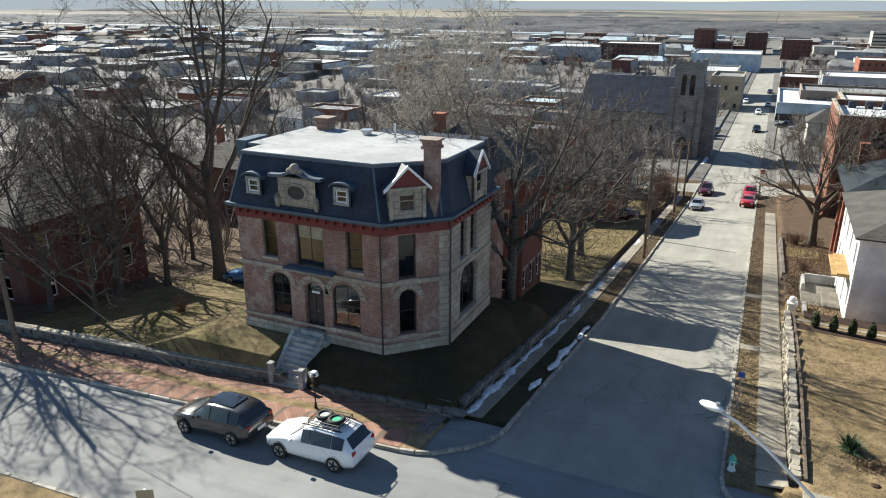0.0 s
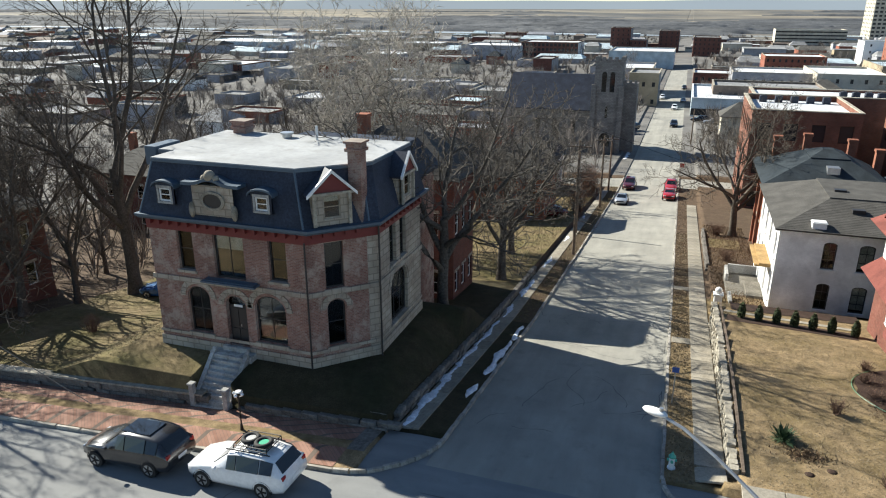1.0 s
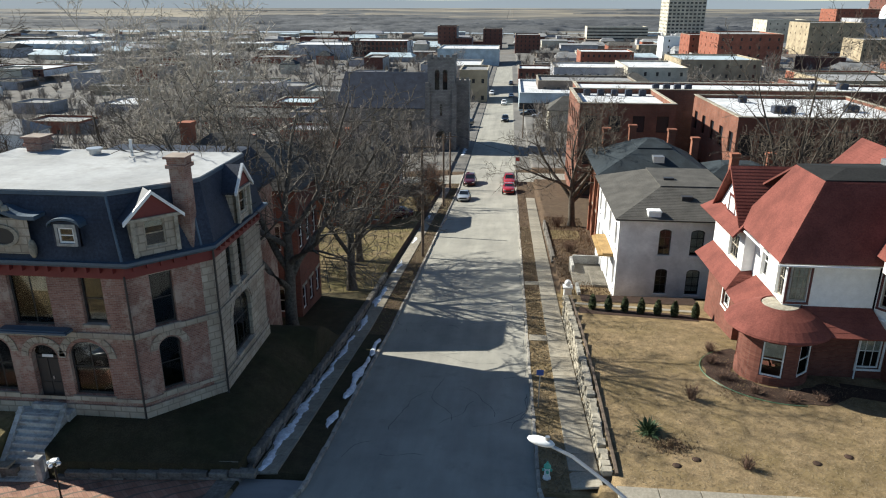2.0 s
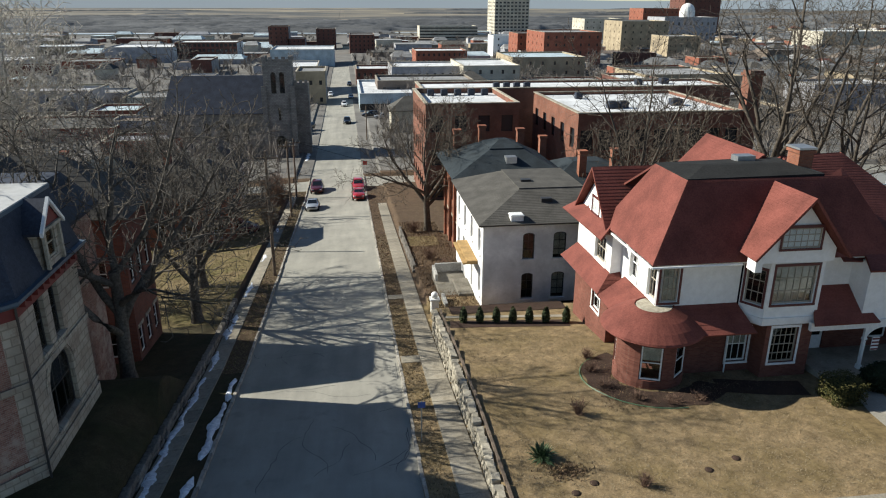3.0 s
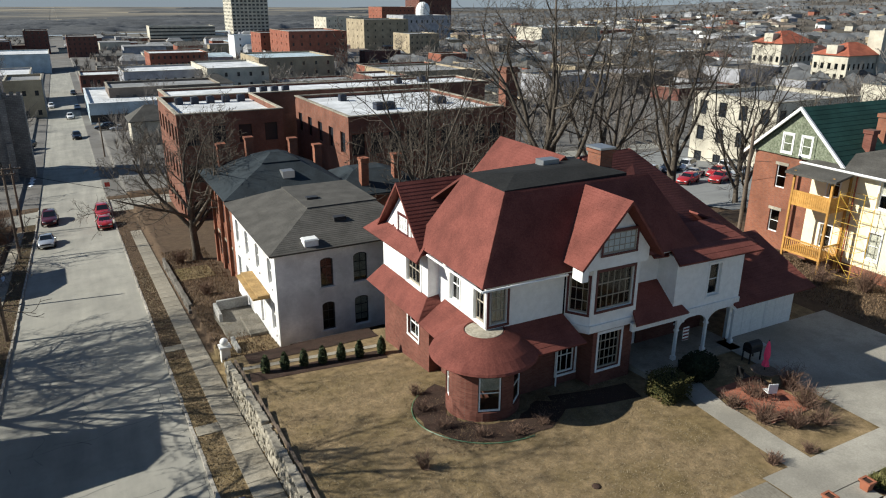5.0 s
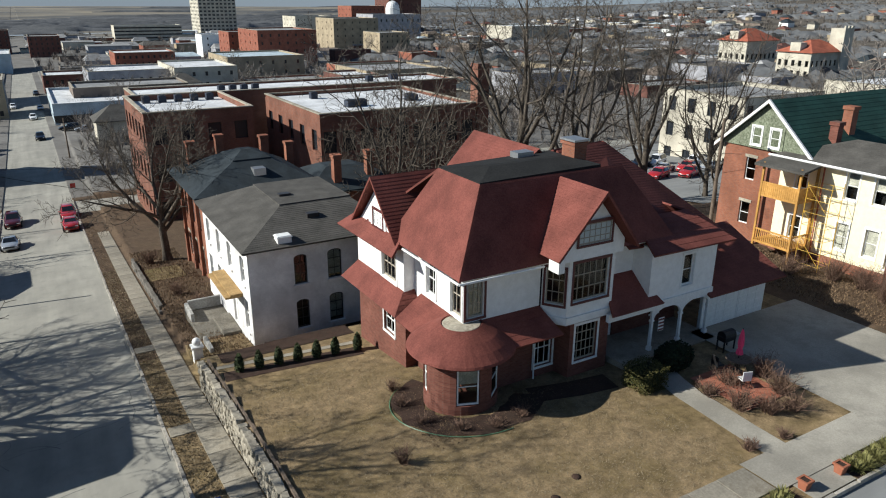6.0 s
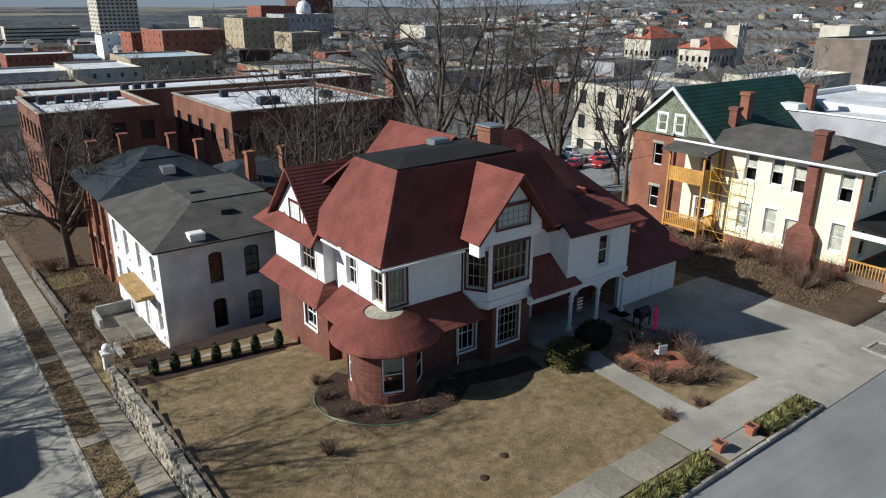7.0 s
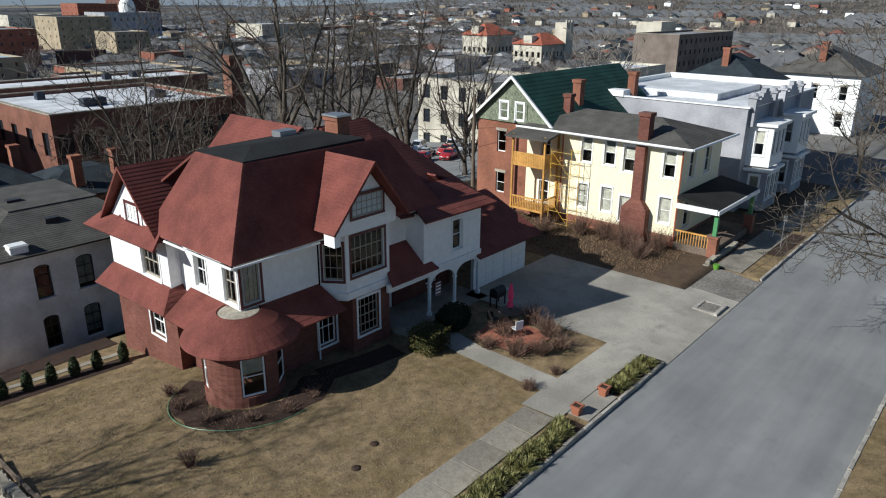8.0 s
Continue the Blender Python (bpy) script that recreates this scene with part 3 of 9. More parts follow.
        while k < w.length - 0.3:
            bm = bmesh.new()
            w.block(bm, k, k + 0.1, 7.6, 7.86, 0.072, 0.29)
            part("bracket", bm, "maroon", h)
            k += 0.55
    # mansard: slopes in steps of slate courses
    ins = 0.62
    low = [(-22.5, 16.0), (-22.5, 8.8), (-21.5, 8.8), (-21.5, 7.0), (-12.25, 7.0), (-9.95, 9.3), (-9.55, 9.7), (-9.55, 16.0)]
    cx, cy = -15.9, 11.5
    top = [(x + math.copysign(ins, cx - x), y + math.copysign(ins, cy - y)) for x, y in low]
    top[5] = (-10.5, 9.75)
    bm = bmesh.new()
    steps = 14
    last = None
    for s in range(steps):
        f0, f1 = s / steps, (s + 1) / steps
        ring = lambda f, o: [(a[0] + (b[0] - a[0]) * f + (a[0] - b[0]) * o, a[1] + (b[1] - a[1]) * f + (a[1] - b[1]) * o) for a, b in zip(low, top)]
        za, zb_ = 8.1 + (zr - 8.1) * f0, 8.1 + (zr - 8.1) * f1
        ra = [bm.verts.new((*p, za)) for p in ring(f0, 0.04)]
        rb = [bm.verts.new((*p, zb_)) for p in ring(f1, 0.0)]
        for k in range(len(low)):
            j = (k + 1) % len(low)
            bm.faces.new((ra[k], ra[j], rb[j], rb[k]))
            if last:
                bm.faces.new((last[k], last[j], ra[j], ra[k]))
        last = rb
    part("mansard", bm, "slate", h, "dark blue-black slate mansard slopes")
    bm = bmesh.new()
    wide = [(x + (x - cx) * 0.012, y + (y - cy) * 0.02) for x, y in top]
    prism(bm, wide, zr, zr + 0.14)
    part("roof_edge", bm, "lead", h)
    bm = bmesh.new()
    prism(bm, [(x * 0.995 + cx * 0.005, y * 0.99 + cy * 0.01) for x, y in wide], zr + 0.14, zr + 0.2)
    part("roof", bm, "mansion_membrane", h, "flat grey-white membrane roof")
    for q in (3, 4, 5):
        part("hip_roll", tubed((*low[q], 8.1), (*top[q], zr), 0.06), "lead", h)
    # small round-headed dormers
    slope = ins / (zr - 8.1)
    for xm in (-19.8, -14.35):
        d = Wall((xm - 0.55, 6.95), (xm + 0.55, 6.95), 8.7, 9.75, 0.12)
        d.window(h, 0.55, 8.84, 0.66, 0.66, frame="trim", rows=2, deep=0.03, kind="dormer_window", surround="steps_stone")
        bm = bmesh.new()
        d.build(bm)
        box(bm, xm - 0.55, xm - 0.45, 7.07, 7.6, 8.7, 9.75)
        box(bm, xm + 0.45, xm + 0.55, 7.07, 7.6, 8.7, 9.75)
        dm = part("dormer", bm, "slate", h, "small slate dormer with a pale window and curved hood")
        bm = bmesh.new()
        pts = [(xm + 0.68 * math.sin(a * math.pi / 12), 9.62 + 0.3 * math.cos(a * math.pi / 12)) for a in range(-6, 7)]
        for (xa, za), (xb, zb) in zip(pts, pts[1:]):
            slab(bm, [(xa, 6.82, za), (xb, 6.82, zb), (xb, 7.75, zb), (xa, 7.75, za)], 0.09)
        part("hood", bm, "lead", dm)
    # the carved stone centre dormer
    xm = -17.0
    d = Wall((xm - 1.15, 6.9), (xm + 1.15, 6.9), 8.35, 9.85, 0.5)
    bm = bmesh.new()
    d.build(bm)
    cd = part("centre_dormer", bm, "m_stone", h, "carved limestone dormer with an oval window")
    bm = bmesh.new()
    for a in range(20):
        p = [(xm + r * 1.25 * math.cos(q), 9.1 + r * 0.85 * math.sin(q)) for q, r in ((a * math.tau / 20, 0.42), ((a + 1) * math.tau / 20, 0.42), ((a + 1) * math.tau / 20, 0.56), (a * math.tau / 20, 0.56))]
        v = [bm.verts.new((x, y, z)) for x, z in p for y in (6.82, 6.9)]
        for q in ((0, 2, 4, 6), (0, 1, 3, 2), (4, 5, 7, 6)):
            bm.faces.new([v[i] for i in q])
    part("oval_ring", bm, "stone", cd)
    bm = bmesh.new()
    bm.faces.new([bm.verts.new((xm + 0.52 * math.cos(a * math.tau / 20), 6.885, 9.1 + 0.35 * math.sin(a * math.tau / 20))) for a in range(20)])
    part("oval_pane", bm, "dark", cd)
    bm = bmesh.new()
    for a in range(-8, 8):
        f = lambda k: (xm + k * 0.2, 9.95 + 0.32 * math.exp(-(k / 3.2) ** 2) + 0.05 * abs(k) / 8)
        (xa, za), (xb, zb) = f(a), f(a + 1)
        slab(bm, [(xa, 6.7, za), (xb, 6.7, zb), (xb, 7.5, zb), (xa, 7.5, za)], 0.16)
    part("pediment", bm, "lead", cd)
    bm = bmesh.new()
    bmesh.ops.create_uvsphere(bm, u_segments=10, v_segments=6, radius=0.28, matrix=Matrix.Translation((xm, 6.85, 10.35)))
    for s in (-1, 1):
        bmesh.ops.create_uvsphere(bm, u_segments=8, v_segments=5, radius=0.17, matrix=Matrix.Translation((xm + s * 0.33, 6.85, 10.22)))
        bmesh.ops.create_uvsphere(bm, u_segments=8, v_segments=6, radius=0.2, matrix=pose(xm + s * 1.2, 6.85, 8.6) @ Matrix.Diagonal((0.8, 0.8, 2.0, 1)))
    part("carving", bm, "stone", cd, smooth=True)
    # gabled dormer on the chamfer and one on the side
    for (ax, ay), (bx, by) in (((-11.83, 7.28), (-10.53, 8.58)), ((-9.4, 12.2), (-9.4, 13.8))):
        d = Wall((ax, ay), (bx, by), 8.2, 9.75, 0.15)
        um = d.length / 2
        d.window(h, um, 8.5, 0.85, 1.15, frame="stone", rows=2, deep=0.06, kind="dormer_window", curtain="0.3")
        bm = bmesh.new()
        d.build(bm)
        d.block(bm, 0, 0.12, 8.2, 9.75, -1.3, -0.16)
        d.block(bm, d.length - 0.12, d.length, 8.2, 9.75, -1.3, -0.16)
        gd = part("dormer", bm, "m_stone", h, "gabled stone dormer with a red pediment")
        bm = bmesh.new()
        v = [bm.verts.new(d.at(u, z, dd)) for dd in (0.05, -0.1) for u, z in ((-0.1, 9.78), (d.length + 0.1, 9.78), (um, 10.7))]
        bm.faces.new(v[:3])
        bm.faces.new(v[3:])
        part("pediment", bm, "maroon", gd)
        bm = bmesh.new()
        for u in (-0.28, d.length + 0.28):
            slab(bm, [d.at(u, 9.72, 0.08), d.at(um, 10.82, 0.08), d.at(um, 10.82, -1.5), d.at(u, 9.72, -1.5)], 0.1)
        part("gable_roof", bm, "slate", gd)
        bm = bmesh.new()
        for u in (-0.3, d.length + 0.3):
            slab(bm, [d.at(u, 9.74, 0.2), d.at(um, 10.88, 0.2), d.at(um, 10.88, 0.081), d.at(u, 9.74, 0.081)], 0.16)
        part("raking_cornice", bm, "trim", gd)
        bm = bmesh.new()
        for u in (-0.02, d.length - 0.14):
            d.block(bm, u, u + 0.16, 8.2, 9.7, 0.004, 0.12)
        d.block(bm, -0.2, d.length + 0.2, 9.68, 9.8, 0.004, 0.16)
        part("pilasters", bm, "stone", gd)
    # chimneys, roof vents
    for x0, x1, y0, y1, z in ((-10.8, -10.15, 9.0, 9.65, 12.0), (-20.9, -20.1, 14.6, 15.4, 11.6)):
        bm = bmesh.new()
        box(bm, x0, x1, y0, y1, 8.0, z - 0.5)
        box(bm, x0 - 0.1, x1 + 0.1, y0 - 0.1, y1 + 0.1, z - 0.5, z - 0.35)
        box(bm, x0 - 0.04, x1 + 0.04, y0 - 0.04, y1 + 0.04, z - 0.35, z - 0.1)
        box(bm, x0 - 0.14, x1 + 0.14, y0 - 0.14, y1 + 0.14, z - 0.1, z)
        part("chimney", bm, "m_brick", h, "tall corbelled brick chimney")
    bm = bmesh.new()
    tube(bm, (-15.2, 14.2, zr + 0.2), (-15.2, 14.2, zr + 1.0), 0.07)
    part("vent_pipe", bm, "trim", h)
    bm = bmesh.new()
    disc(bm, (-17.2, 14.4), 0.28, zr + 0.2, zr + 0.4)
    disc(bm, (-17.2, 14.4), 0.38, zr + 0.4, zr + 0.5)
    part("roof_vent", bm, "galv", h)
    # blue flat-roofed bay at the side
    bm = bmesh.new()
    box(bm, -23.0, -22.3, 9.6, 11.6, 9.9, 10.9)
    part("side_dormer", bm, "lead", h)
    # downpipe
    bm = bmesh.new()
    tube(bm, (-9.6, 9.62, 0.5), (-9.6, 9.62, 7.9), 0.05)
    tube(bm, (-12.32, 7.1, 0.6), (-12.32, 7.1, 7.4), 0.045)
    part("downpipe", bm, "dark", h)
    # rear wing, lower
    bm = bmesh.new()
    box(bm, -21.5, -11.6, 15.3, 23.4, -2.5, 7.8)
    part("rear_wing", bm, "m_brick", h)
    bm = bmesh.new()
    hip(bm, -21.9, -11.2, 14.6, 23.8, 7.8, -20.5, -12.4, 15.2, 22.6, 9.7)
    part("rear_roof", bm, "slate", h)
    return h


mansion()

# ---- the red-roofed house ----
def shingled(bm, pts, rows, thick=0.018):
    """A roof plane laid in overlapping courses. pts: eave start, eave end, top end, top start."""
    a, b, c, d = (Vector(p) for p in pts)
    n = (b - a).cross(d - a).normalized()
    if n.z < 0:
        n = -n
    low = None
    for k in range(rows):
        f0, f1 = k / rows, (k + 1) / rows
        foot = low or [bm.verts.new(a), bm.verts.new(b)]
        hi = [bm.verts.new(a.lerp(d, f0) + n * thick), bm.verts.new(b.lerp(c, f0) + n * thick)]
        low = [bm.verts.new(a.lerp(d, f1) + n * 0.006), bm.verts.new(b.lerp(c, f1) + n * 0.006)]
        bm.faces.new((foot[0], foot[1], hi[1], hi[0]))
        bm.faces.new((hi[0], hi[1], low[1], low[0]))
    v = [bm.verts.new(x - n * 0.1) for x in (a, b, c, d)]
    bm.faces.new(v)
    e = [bm.verts.new(x + n * 0.01) for x in (a, b, c, d)]
    for k in range(4):
        bm.faces.new((v[k], v[(k + 1) % 4], e[(k + 1) % 4], e[k]))


def roof_part(house, name, planes, material, label="", rows=20):
    for p in planes:
        bm = bmesh.new()
        shingled(bm, p, rows)
        part(name, bm, material, house, label)


def red_house():
    h = thing("red_roofed_house", "white clapboard over red brick house with red shingled roofs", "house")
    zb, zm, ze, zd = -1.2, 3.05, 6.2, 9.75
    R = "red_roof"
    tall = dict(frame="trim_dark", rows=2, surround="trim_dark")
    # main block
    up = [Wall((16.9, 21.0), (16.9, 15.6), zm, ze, 0.25), Wall((16.9, 15.6), (21.2, 15.6), zm, ze, 0.25)]
    up[0].window(h, 2.4, 3.95, 0.95, 1.7, frame="trim", rows=2, cols=2, surround="trim", curtain="1")
    up[0].window(h, 4.75, 3.85, 1.0, 1.95, frame="sash", rows=2, cols=3, surround="trim", curtain="1")
    up[1].window(h, 0.62, 3.85, 0.98, 1.95, frame="sash", rows=3, cols=4, surround="trim_dark", curtain="1")
    raise_walls(h, up, "white", "upper_wall")
    lo = [Wall((16.9, 21.0), (16.9, 15.6), zb, zm, 0.3), Wall((16.9, 15.6), (24.2, 15.6), zb, zm, 0.3)]
    lo[0].window(h, 1.6, 0.9, 0.9, 0.8, frame="trim", rows=1, cols=2)
    lo[1].window(h, 4.7, 0.3, 1.1, 1.9, frame="trim", rows=2, cols=3, surround="trim", curtain="0.5")
    raise_walls(h, lo, "r_brick", "lower_wall")
    # two-storey bay under the south gable
    bay = [(21.3, 15.6), (22.05, 14.55), (24.9, 14.55), (25.2, 15.6)]
    bay_low = [(22.35, 15.6), (22.4, 14.6), (24.9, 14.6), (25.2, 15.6)]
    bu = [Wall(bay[k], bay[k + 1], zm, 6.3, 0.2) for k in range(3)]
    bu[0].window(h, 0.65, 3.8, 0.95, 1.85, rows=3, cols=3, frame="sash", surround="trim_dark")
    bu[1].window(h, 1.42, 3.9, 2.2, 2.0, rows=3, cols=6, frame="sash", surround="trim_dark", curtain="1")
    raise_walls(h, bu, "white", "bay_wall")
    bl = [Wall(bay_low[k], bay_low[k + 1], zb, zm, 0.2) for k in range(3)]
    bl[1].window(h, 1.05, 0.65, 1.4, 1.95, rows=4, cols=5, frame="sash", surround="trim", curtain="1")
    raise_walls(h, bl, "r_brick", "bay_wall")
    bm = bmesh.new()
    for w in bu:
        w.block(bm, -0.05, w.length + 0.05, 2.85, 3.2, -0.1, 0.08)
    part("bay_skirt", bm, "white", h)
    bm = bmesh.new()
    prism(bm, bay + [(25.2, 15.9), (21.3, 15.9)], 6.2, 6.3)
    part("soffit", bm, "trim", h)
    bm = bmesh.new()
    prism(bm, bay + [(25.2, 15.9), (21.3, 15.9)], 2.78, 2.86)
    part("soffit", bm, "trim", h)
    # south gable over the bay
    gw = Wall((21.0, 14.05), (24.9, 14.05), 6.3, 6.95, 0.2)
    gt = bmesh.new()
    gw.build(gt)
    part("gable_wall", gt, "white", h)
    bm = bmesh.new()
    for y in (14.05, 14.2):
        bm.faces.new([bm.verts.new(p) for p in ((21.0, y, 6.95), (24.9, y, 6.95), (22.95, y, 9.3))])
    part("gable", bm, "white", h)
    win = Wall((21.9, 14.0), (24.1, 14.0), 6.95, 8.1, 0.1)
    win.window(h, 1.1, 7.02, 1.95, 1.0, rows=3, cols=6, frame="sash", surround="trim_dark", deep=0.02)
    bm = bmesh.new()
    win.build(bm)
    part("attic_window_panel", bm, "white", h)
    roof_part(h, "gable_roof", [
        [(20.5, 13.5, 6.65), (20.5, 16.2, 6.65), (22.9, 17.4, 9.62), (22.9, 13.3, 9.62)],
        [(25.35, 16.2, 6.65), (25.35, 13.5, 6.65), (22.9, 13.3, 9.62), (22.9, 17.4, 9.62)]], R)
    bm = bmesh.new()
    box(bm, 20.6, 20.95, 13.6, 14.3, 6.05, 6.75)
    part("bracket", bm, "trim", h)
    # main hip with its black deck
    dx0, dx1, dy0, dy1 = 18.4, 25.4, 16.75, 20.5
    e = (16.1, 29.0, 14.7, 21.6)
    roof_part(h, "roof_slope", [
        [(e[0], e[3], ze), (e[0], e[2], ze), (dx0, dy0, zd), (dx0, dy1, zd)],
        [(e[0], e[2], ze), (e[1], e[2], ze), (dx1 + 1.5, dy0, zd), (dx0, dy0, zd)],
        [(e[1], e[3] + 3, ze), (e[0], e[3] + 3, ze), (dx0, dy1, zd), (dx1 + 1.5, dy1, zd)]], R, "red asphalt-shingle slope", 42)
    bm = bmesh.new()
    v = [(dx0, dy0, zd), (dx1 + 0.4, dy0 + 0.3, zd), (dx1 + 0.4, dy1 + 0.6, zd), (dx0, dy1, zd)]
    slab(bm, [(x, y, z + 0.06) for x, y, z in v], 0.2)
    part("deck_roof", bm, "black_roof", h, "black membrane roof deck")
    mid = ((dx0 + dx1) / 2 + 0.2, (dy0 + dy1) / 2)
    bm = bmesh.new()
    prism(bm, [(dx0 + 0.1, dy0 + 0.1), (dx1 + 0.3, dy0 + 0.35), (dx1 + 0.3, dy1 + 0.4), (dx0 + 0.1, dy1 - 0.1)], zd + 0.06, zd + 0.32,
          [(dx0 + 1.6, mid[1] - 0.2), (dx1 - 0.8, mid[1] - 0.1), (dx1 - 0.8, mid[1] + 0.2), (dx0 + 1.6, mid[1] + 0.1)])
    part("deck_crown", bm, "black_roof", h)
    # east ridge running back
    roof_part(h, "roof_slope", [
        [(26.0, 14.7, 6.0), (36.0, 16.6, 4.6), (29.6, 21.0, 9.95), (25.6, 20.3, 9.95)],
        [(35.5, 27.5, 5.0), (24.5, 27.5, 5.6), (25.6, 20.6, 9.95), (29.6, 21.2, 9.95)],
        [(36.0, 16.6, 4.6), (35.5, 27.5, 5.0), (29.6, 21.2, 9.95), (29.6, 21.0, 9.95)]], R, "red asphalt-shingle slope", 42)
    # back gable
    roof_part(h, "roof_slope", [
        [(22.2, 21.5, 7.6), (22.2, 27, 7.6), (24.6, 27, 10.1), (24.6, 20.5, 10.1)],
        [(27.0, 27, 7.6), (27.0, 21.5, 7.6), (24.6, 20.5, 10.1), (24.6, 27, 10.1)]], R, "", 18)
    # chimney and deck vents
    bm = bmesh.new()
    box(bm, 25.2, 26.0, 18.4, 19.4, 9.0, 10.75)
    box(bm, 25.12, 26.08, 18.32, 19.48, 10.55, 10.7)
    part("chimney", bm, "s_brick", h, "square brick chimney with a metal cap")
    bm = bmesh.new()
    box(bm, 25.1, 26.1, 18.3, 19.5, 10.75, 10.85)
    part("chimney_cap", bm, "galv", h)
    bm = bmesh.new()
    box(bm, 22.6, 23.6, 19.7, 20.4, 9.9, 10.2)
    part("roof_hatch", bm, "galv", h)
    # west gabled wing
    wl = [Wall((16.3, 26.0), (16.3, 20.3), zm, 5.8, 0.25), Wall((16.3, 20.3), (17.0, 20.3), zm, 6.2, 0.25)]
    wl[0].window(h, 4.0, 3.75, 1.7, 1.6, frame="sash", rows=2, cols=4, surround="trim", curtain="1")
    raise_walls(h, wl, "white", "wing_wall")
    wb = [Wall((16.3, 26.0), (16.3, 20.2), -2.2, 3.0, 0.3), Wall((16.3, 20.2), (17.0, 20.2), -2.2, 3.0, 0.3)]
    wb[0].window(h, 3.9, 0.6, 1.3, 1.5, frame="trim", rows=2, cols=2, surround="trim", curtain="0.6")
    raise_walls(h, wb, "r_brick", "wing_wall")
    bm = bmesh.new()
    for x in (16.25, 16.4):
        bm.faces.new([bm.verts.new(p) for p in ((x, 20.9, 6.2), (x, 25.4, 6.2), (x, 22.9, 8.75))])
    part("gable", bm, "white", h)
    aw = Wall((16.2, 23.9), (16.2, 22.1), 6.2, 7.4, 0.06)
    aw.window(h, 0.9, 6.35, 1.1, 0.85, frame="trim", rows=2, cols=3, surround="trim_dark", deep=0.02)
    bm = bmesh.new()
    aw.build(bm)
    part("attic_window_panel", bm, "white", h)
    roof_part(h, "gable_roof", [
        [(15.9, 20.3, 5.95), (18.6, 20.3, 5.95), (20.0, 22.9, 9.1), (15.75, 22.9, 9.1)],
        [(20.0, 26.0, 5.95), (15.9, 26.0, 5.95), (15.75, 22.9, 9.1), (20.0, 22.9, 9.1)]], R, "", 20)
    roof_part(h, "pent_roof", [[(15.45, 26.9, 5.6), (15.45, 19.9, 5.75), (16.35, 20.5, 6.45), (16.35, 26.2, 6.35)]], R, "red pent roof under the gable", 5)
    roof_part(h, "pent_roof", [
        [(15.35, 26.4, 2.6), (15.35, 19.5, 2.75), (16.35, 20.4, 3.7), (16.35, 26.0, 3.6)],
        [(15.35, 19.5, 2.75), (16.9, 19.5, 2.75), (16.9, 20.3, 3.7), (16.35, 20.4, 3.7)]], R, "red pent roof between the storeys", 5)
    # round corner bay with its conical roof
    c, r = (16.9, 15.75), 1.75
    bm = bmesh.new()
    n = 36
    angs = [radians(100 + 260 * k / n) for k in range(n + 1)]
    part("bay_base", (lambda b: (disc(b, c, r, zb, 0.35, 36), b)[1])(bmesh.new()), "r_brick", h)
    part("bay_head", (lambda b: (disc(b, c, r, 2.25, 2.75, 36), b)[1])(bmesh.new()), "r_brick", h)
    for a0, a1 in ((95, 152), (176, 232), (268, 292), (328, 370)):
        bm = bmesh.new()
        k = 6
        pts = [(c[0] + q * math.cos(radians(a0 + (a1 - a0) * i / k)), c[1] + q * math.sin(radians(a0 + (a1 - a0) * i / k))) for q, s in ((r, 1), (r - 0.25, -1)) for i in (range(k + 1) if s > 0 else range(k, -1, -1))]
        prism(bm, pts, 0.35, 2.25)
        part("bay_pier", bm, "r_brick", h)
    for a0, a1 in ((152, 176), (232, 268), (292, 328)):
        am = radians((a0 + a1) / 2)
        half = r * math.sin(radians((a1 - a0) / 2)) - 0.02
        mid_ = Vector((c[0] + (r - 0.1) * math.cos(am), c[1] + (r - 0.1) * math.sin(am)))
        t = Vector((-math.sin(am), math.cos(am)))
        w = Wall(mid_ - t * half, mid_ + t * half, 0.35, 2.25, 0.12)
        w.window(h, half, 0.37, half * 2 - 0.04, 1.86, rows=2, frame="trim", deep=0.02, curtain="0.45")
    bm = bmesh.new()
    seg = 40
    rings = [(2.55, 2.62), (2.5, 2.72), (2.1, 3.05), (1.65, 3.35), (1.2, 3.58), (0.95, 3.7)]
    full = rings + [(0.9, 3.6), (2.4, 2.5)]
    vr = [[bm.verts.new((c[0] + r_ * math.cos(k * math.tau / seg), c[1] + r_ * math.sin(k * math.tau / seg), z_)) for k in range(seg)] for r_, z_ in full]
    for qa, qb in zip(vr, vr[1:] + vr[:1]):
        for k in range(seg):
            bm.faces.new((qa[k], qa[(k + 1) % seg], qb[(k + 1) % seg], qb[k]))
    part("cone_roof", bm, R, h, "rounded red roof over the corner bay")
    bm = bmesh.new()
    disc(bm, c, 0.98, 3.56, 3.68, 32, 0.86)
    part("flashing", bm, "stone", h)
    # skirt roof along the south side
    roof_part(h, "skirt_roof", [[(18.6, 14.1, 2.65), (21.6, 14.1, 2.65), (21.2, 15.6, 3.65), (17.6, 15.6, 3.65)]], R, "", 6)
    roof_part(h, "skirt_roof", [[(15.35, 19.5, 2.7), (15.35, 17.0, 2.7), (16.9, 16.4, 3.7), (16.9, 19.6, 3.7)]], R, "", 6)
    # porch and upper wing to the east
    ew = [Wall((25.2, 15.6), (27.2, 15.6), zm, 6.0, 0.2), Wall((27.2, 15.6), (27.2, 14.3), 2.9, 5.9, 0.2), Wall((27.2, 14.3), (32.0, 14.3), 2.9, 5.8, 0.2), Wall((32.0, 14.3), (32.0, 20), 2.4, 5.8, 0.2)]
    ew[2].window(h, 2.75, 3.4, 0.85, 1.75, rows=2, frame="trim", surround="trim", curtain="1")
    raise_walls(h, ew, "white", "wing_wall")
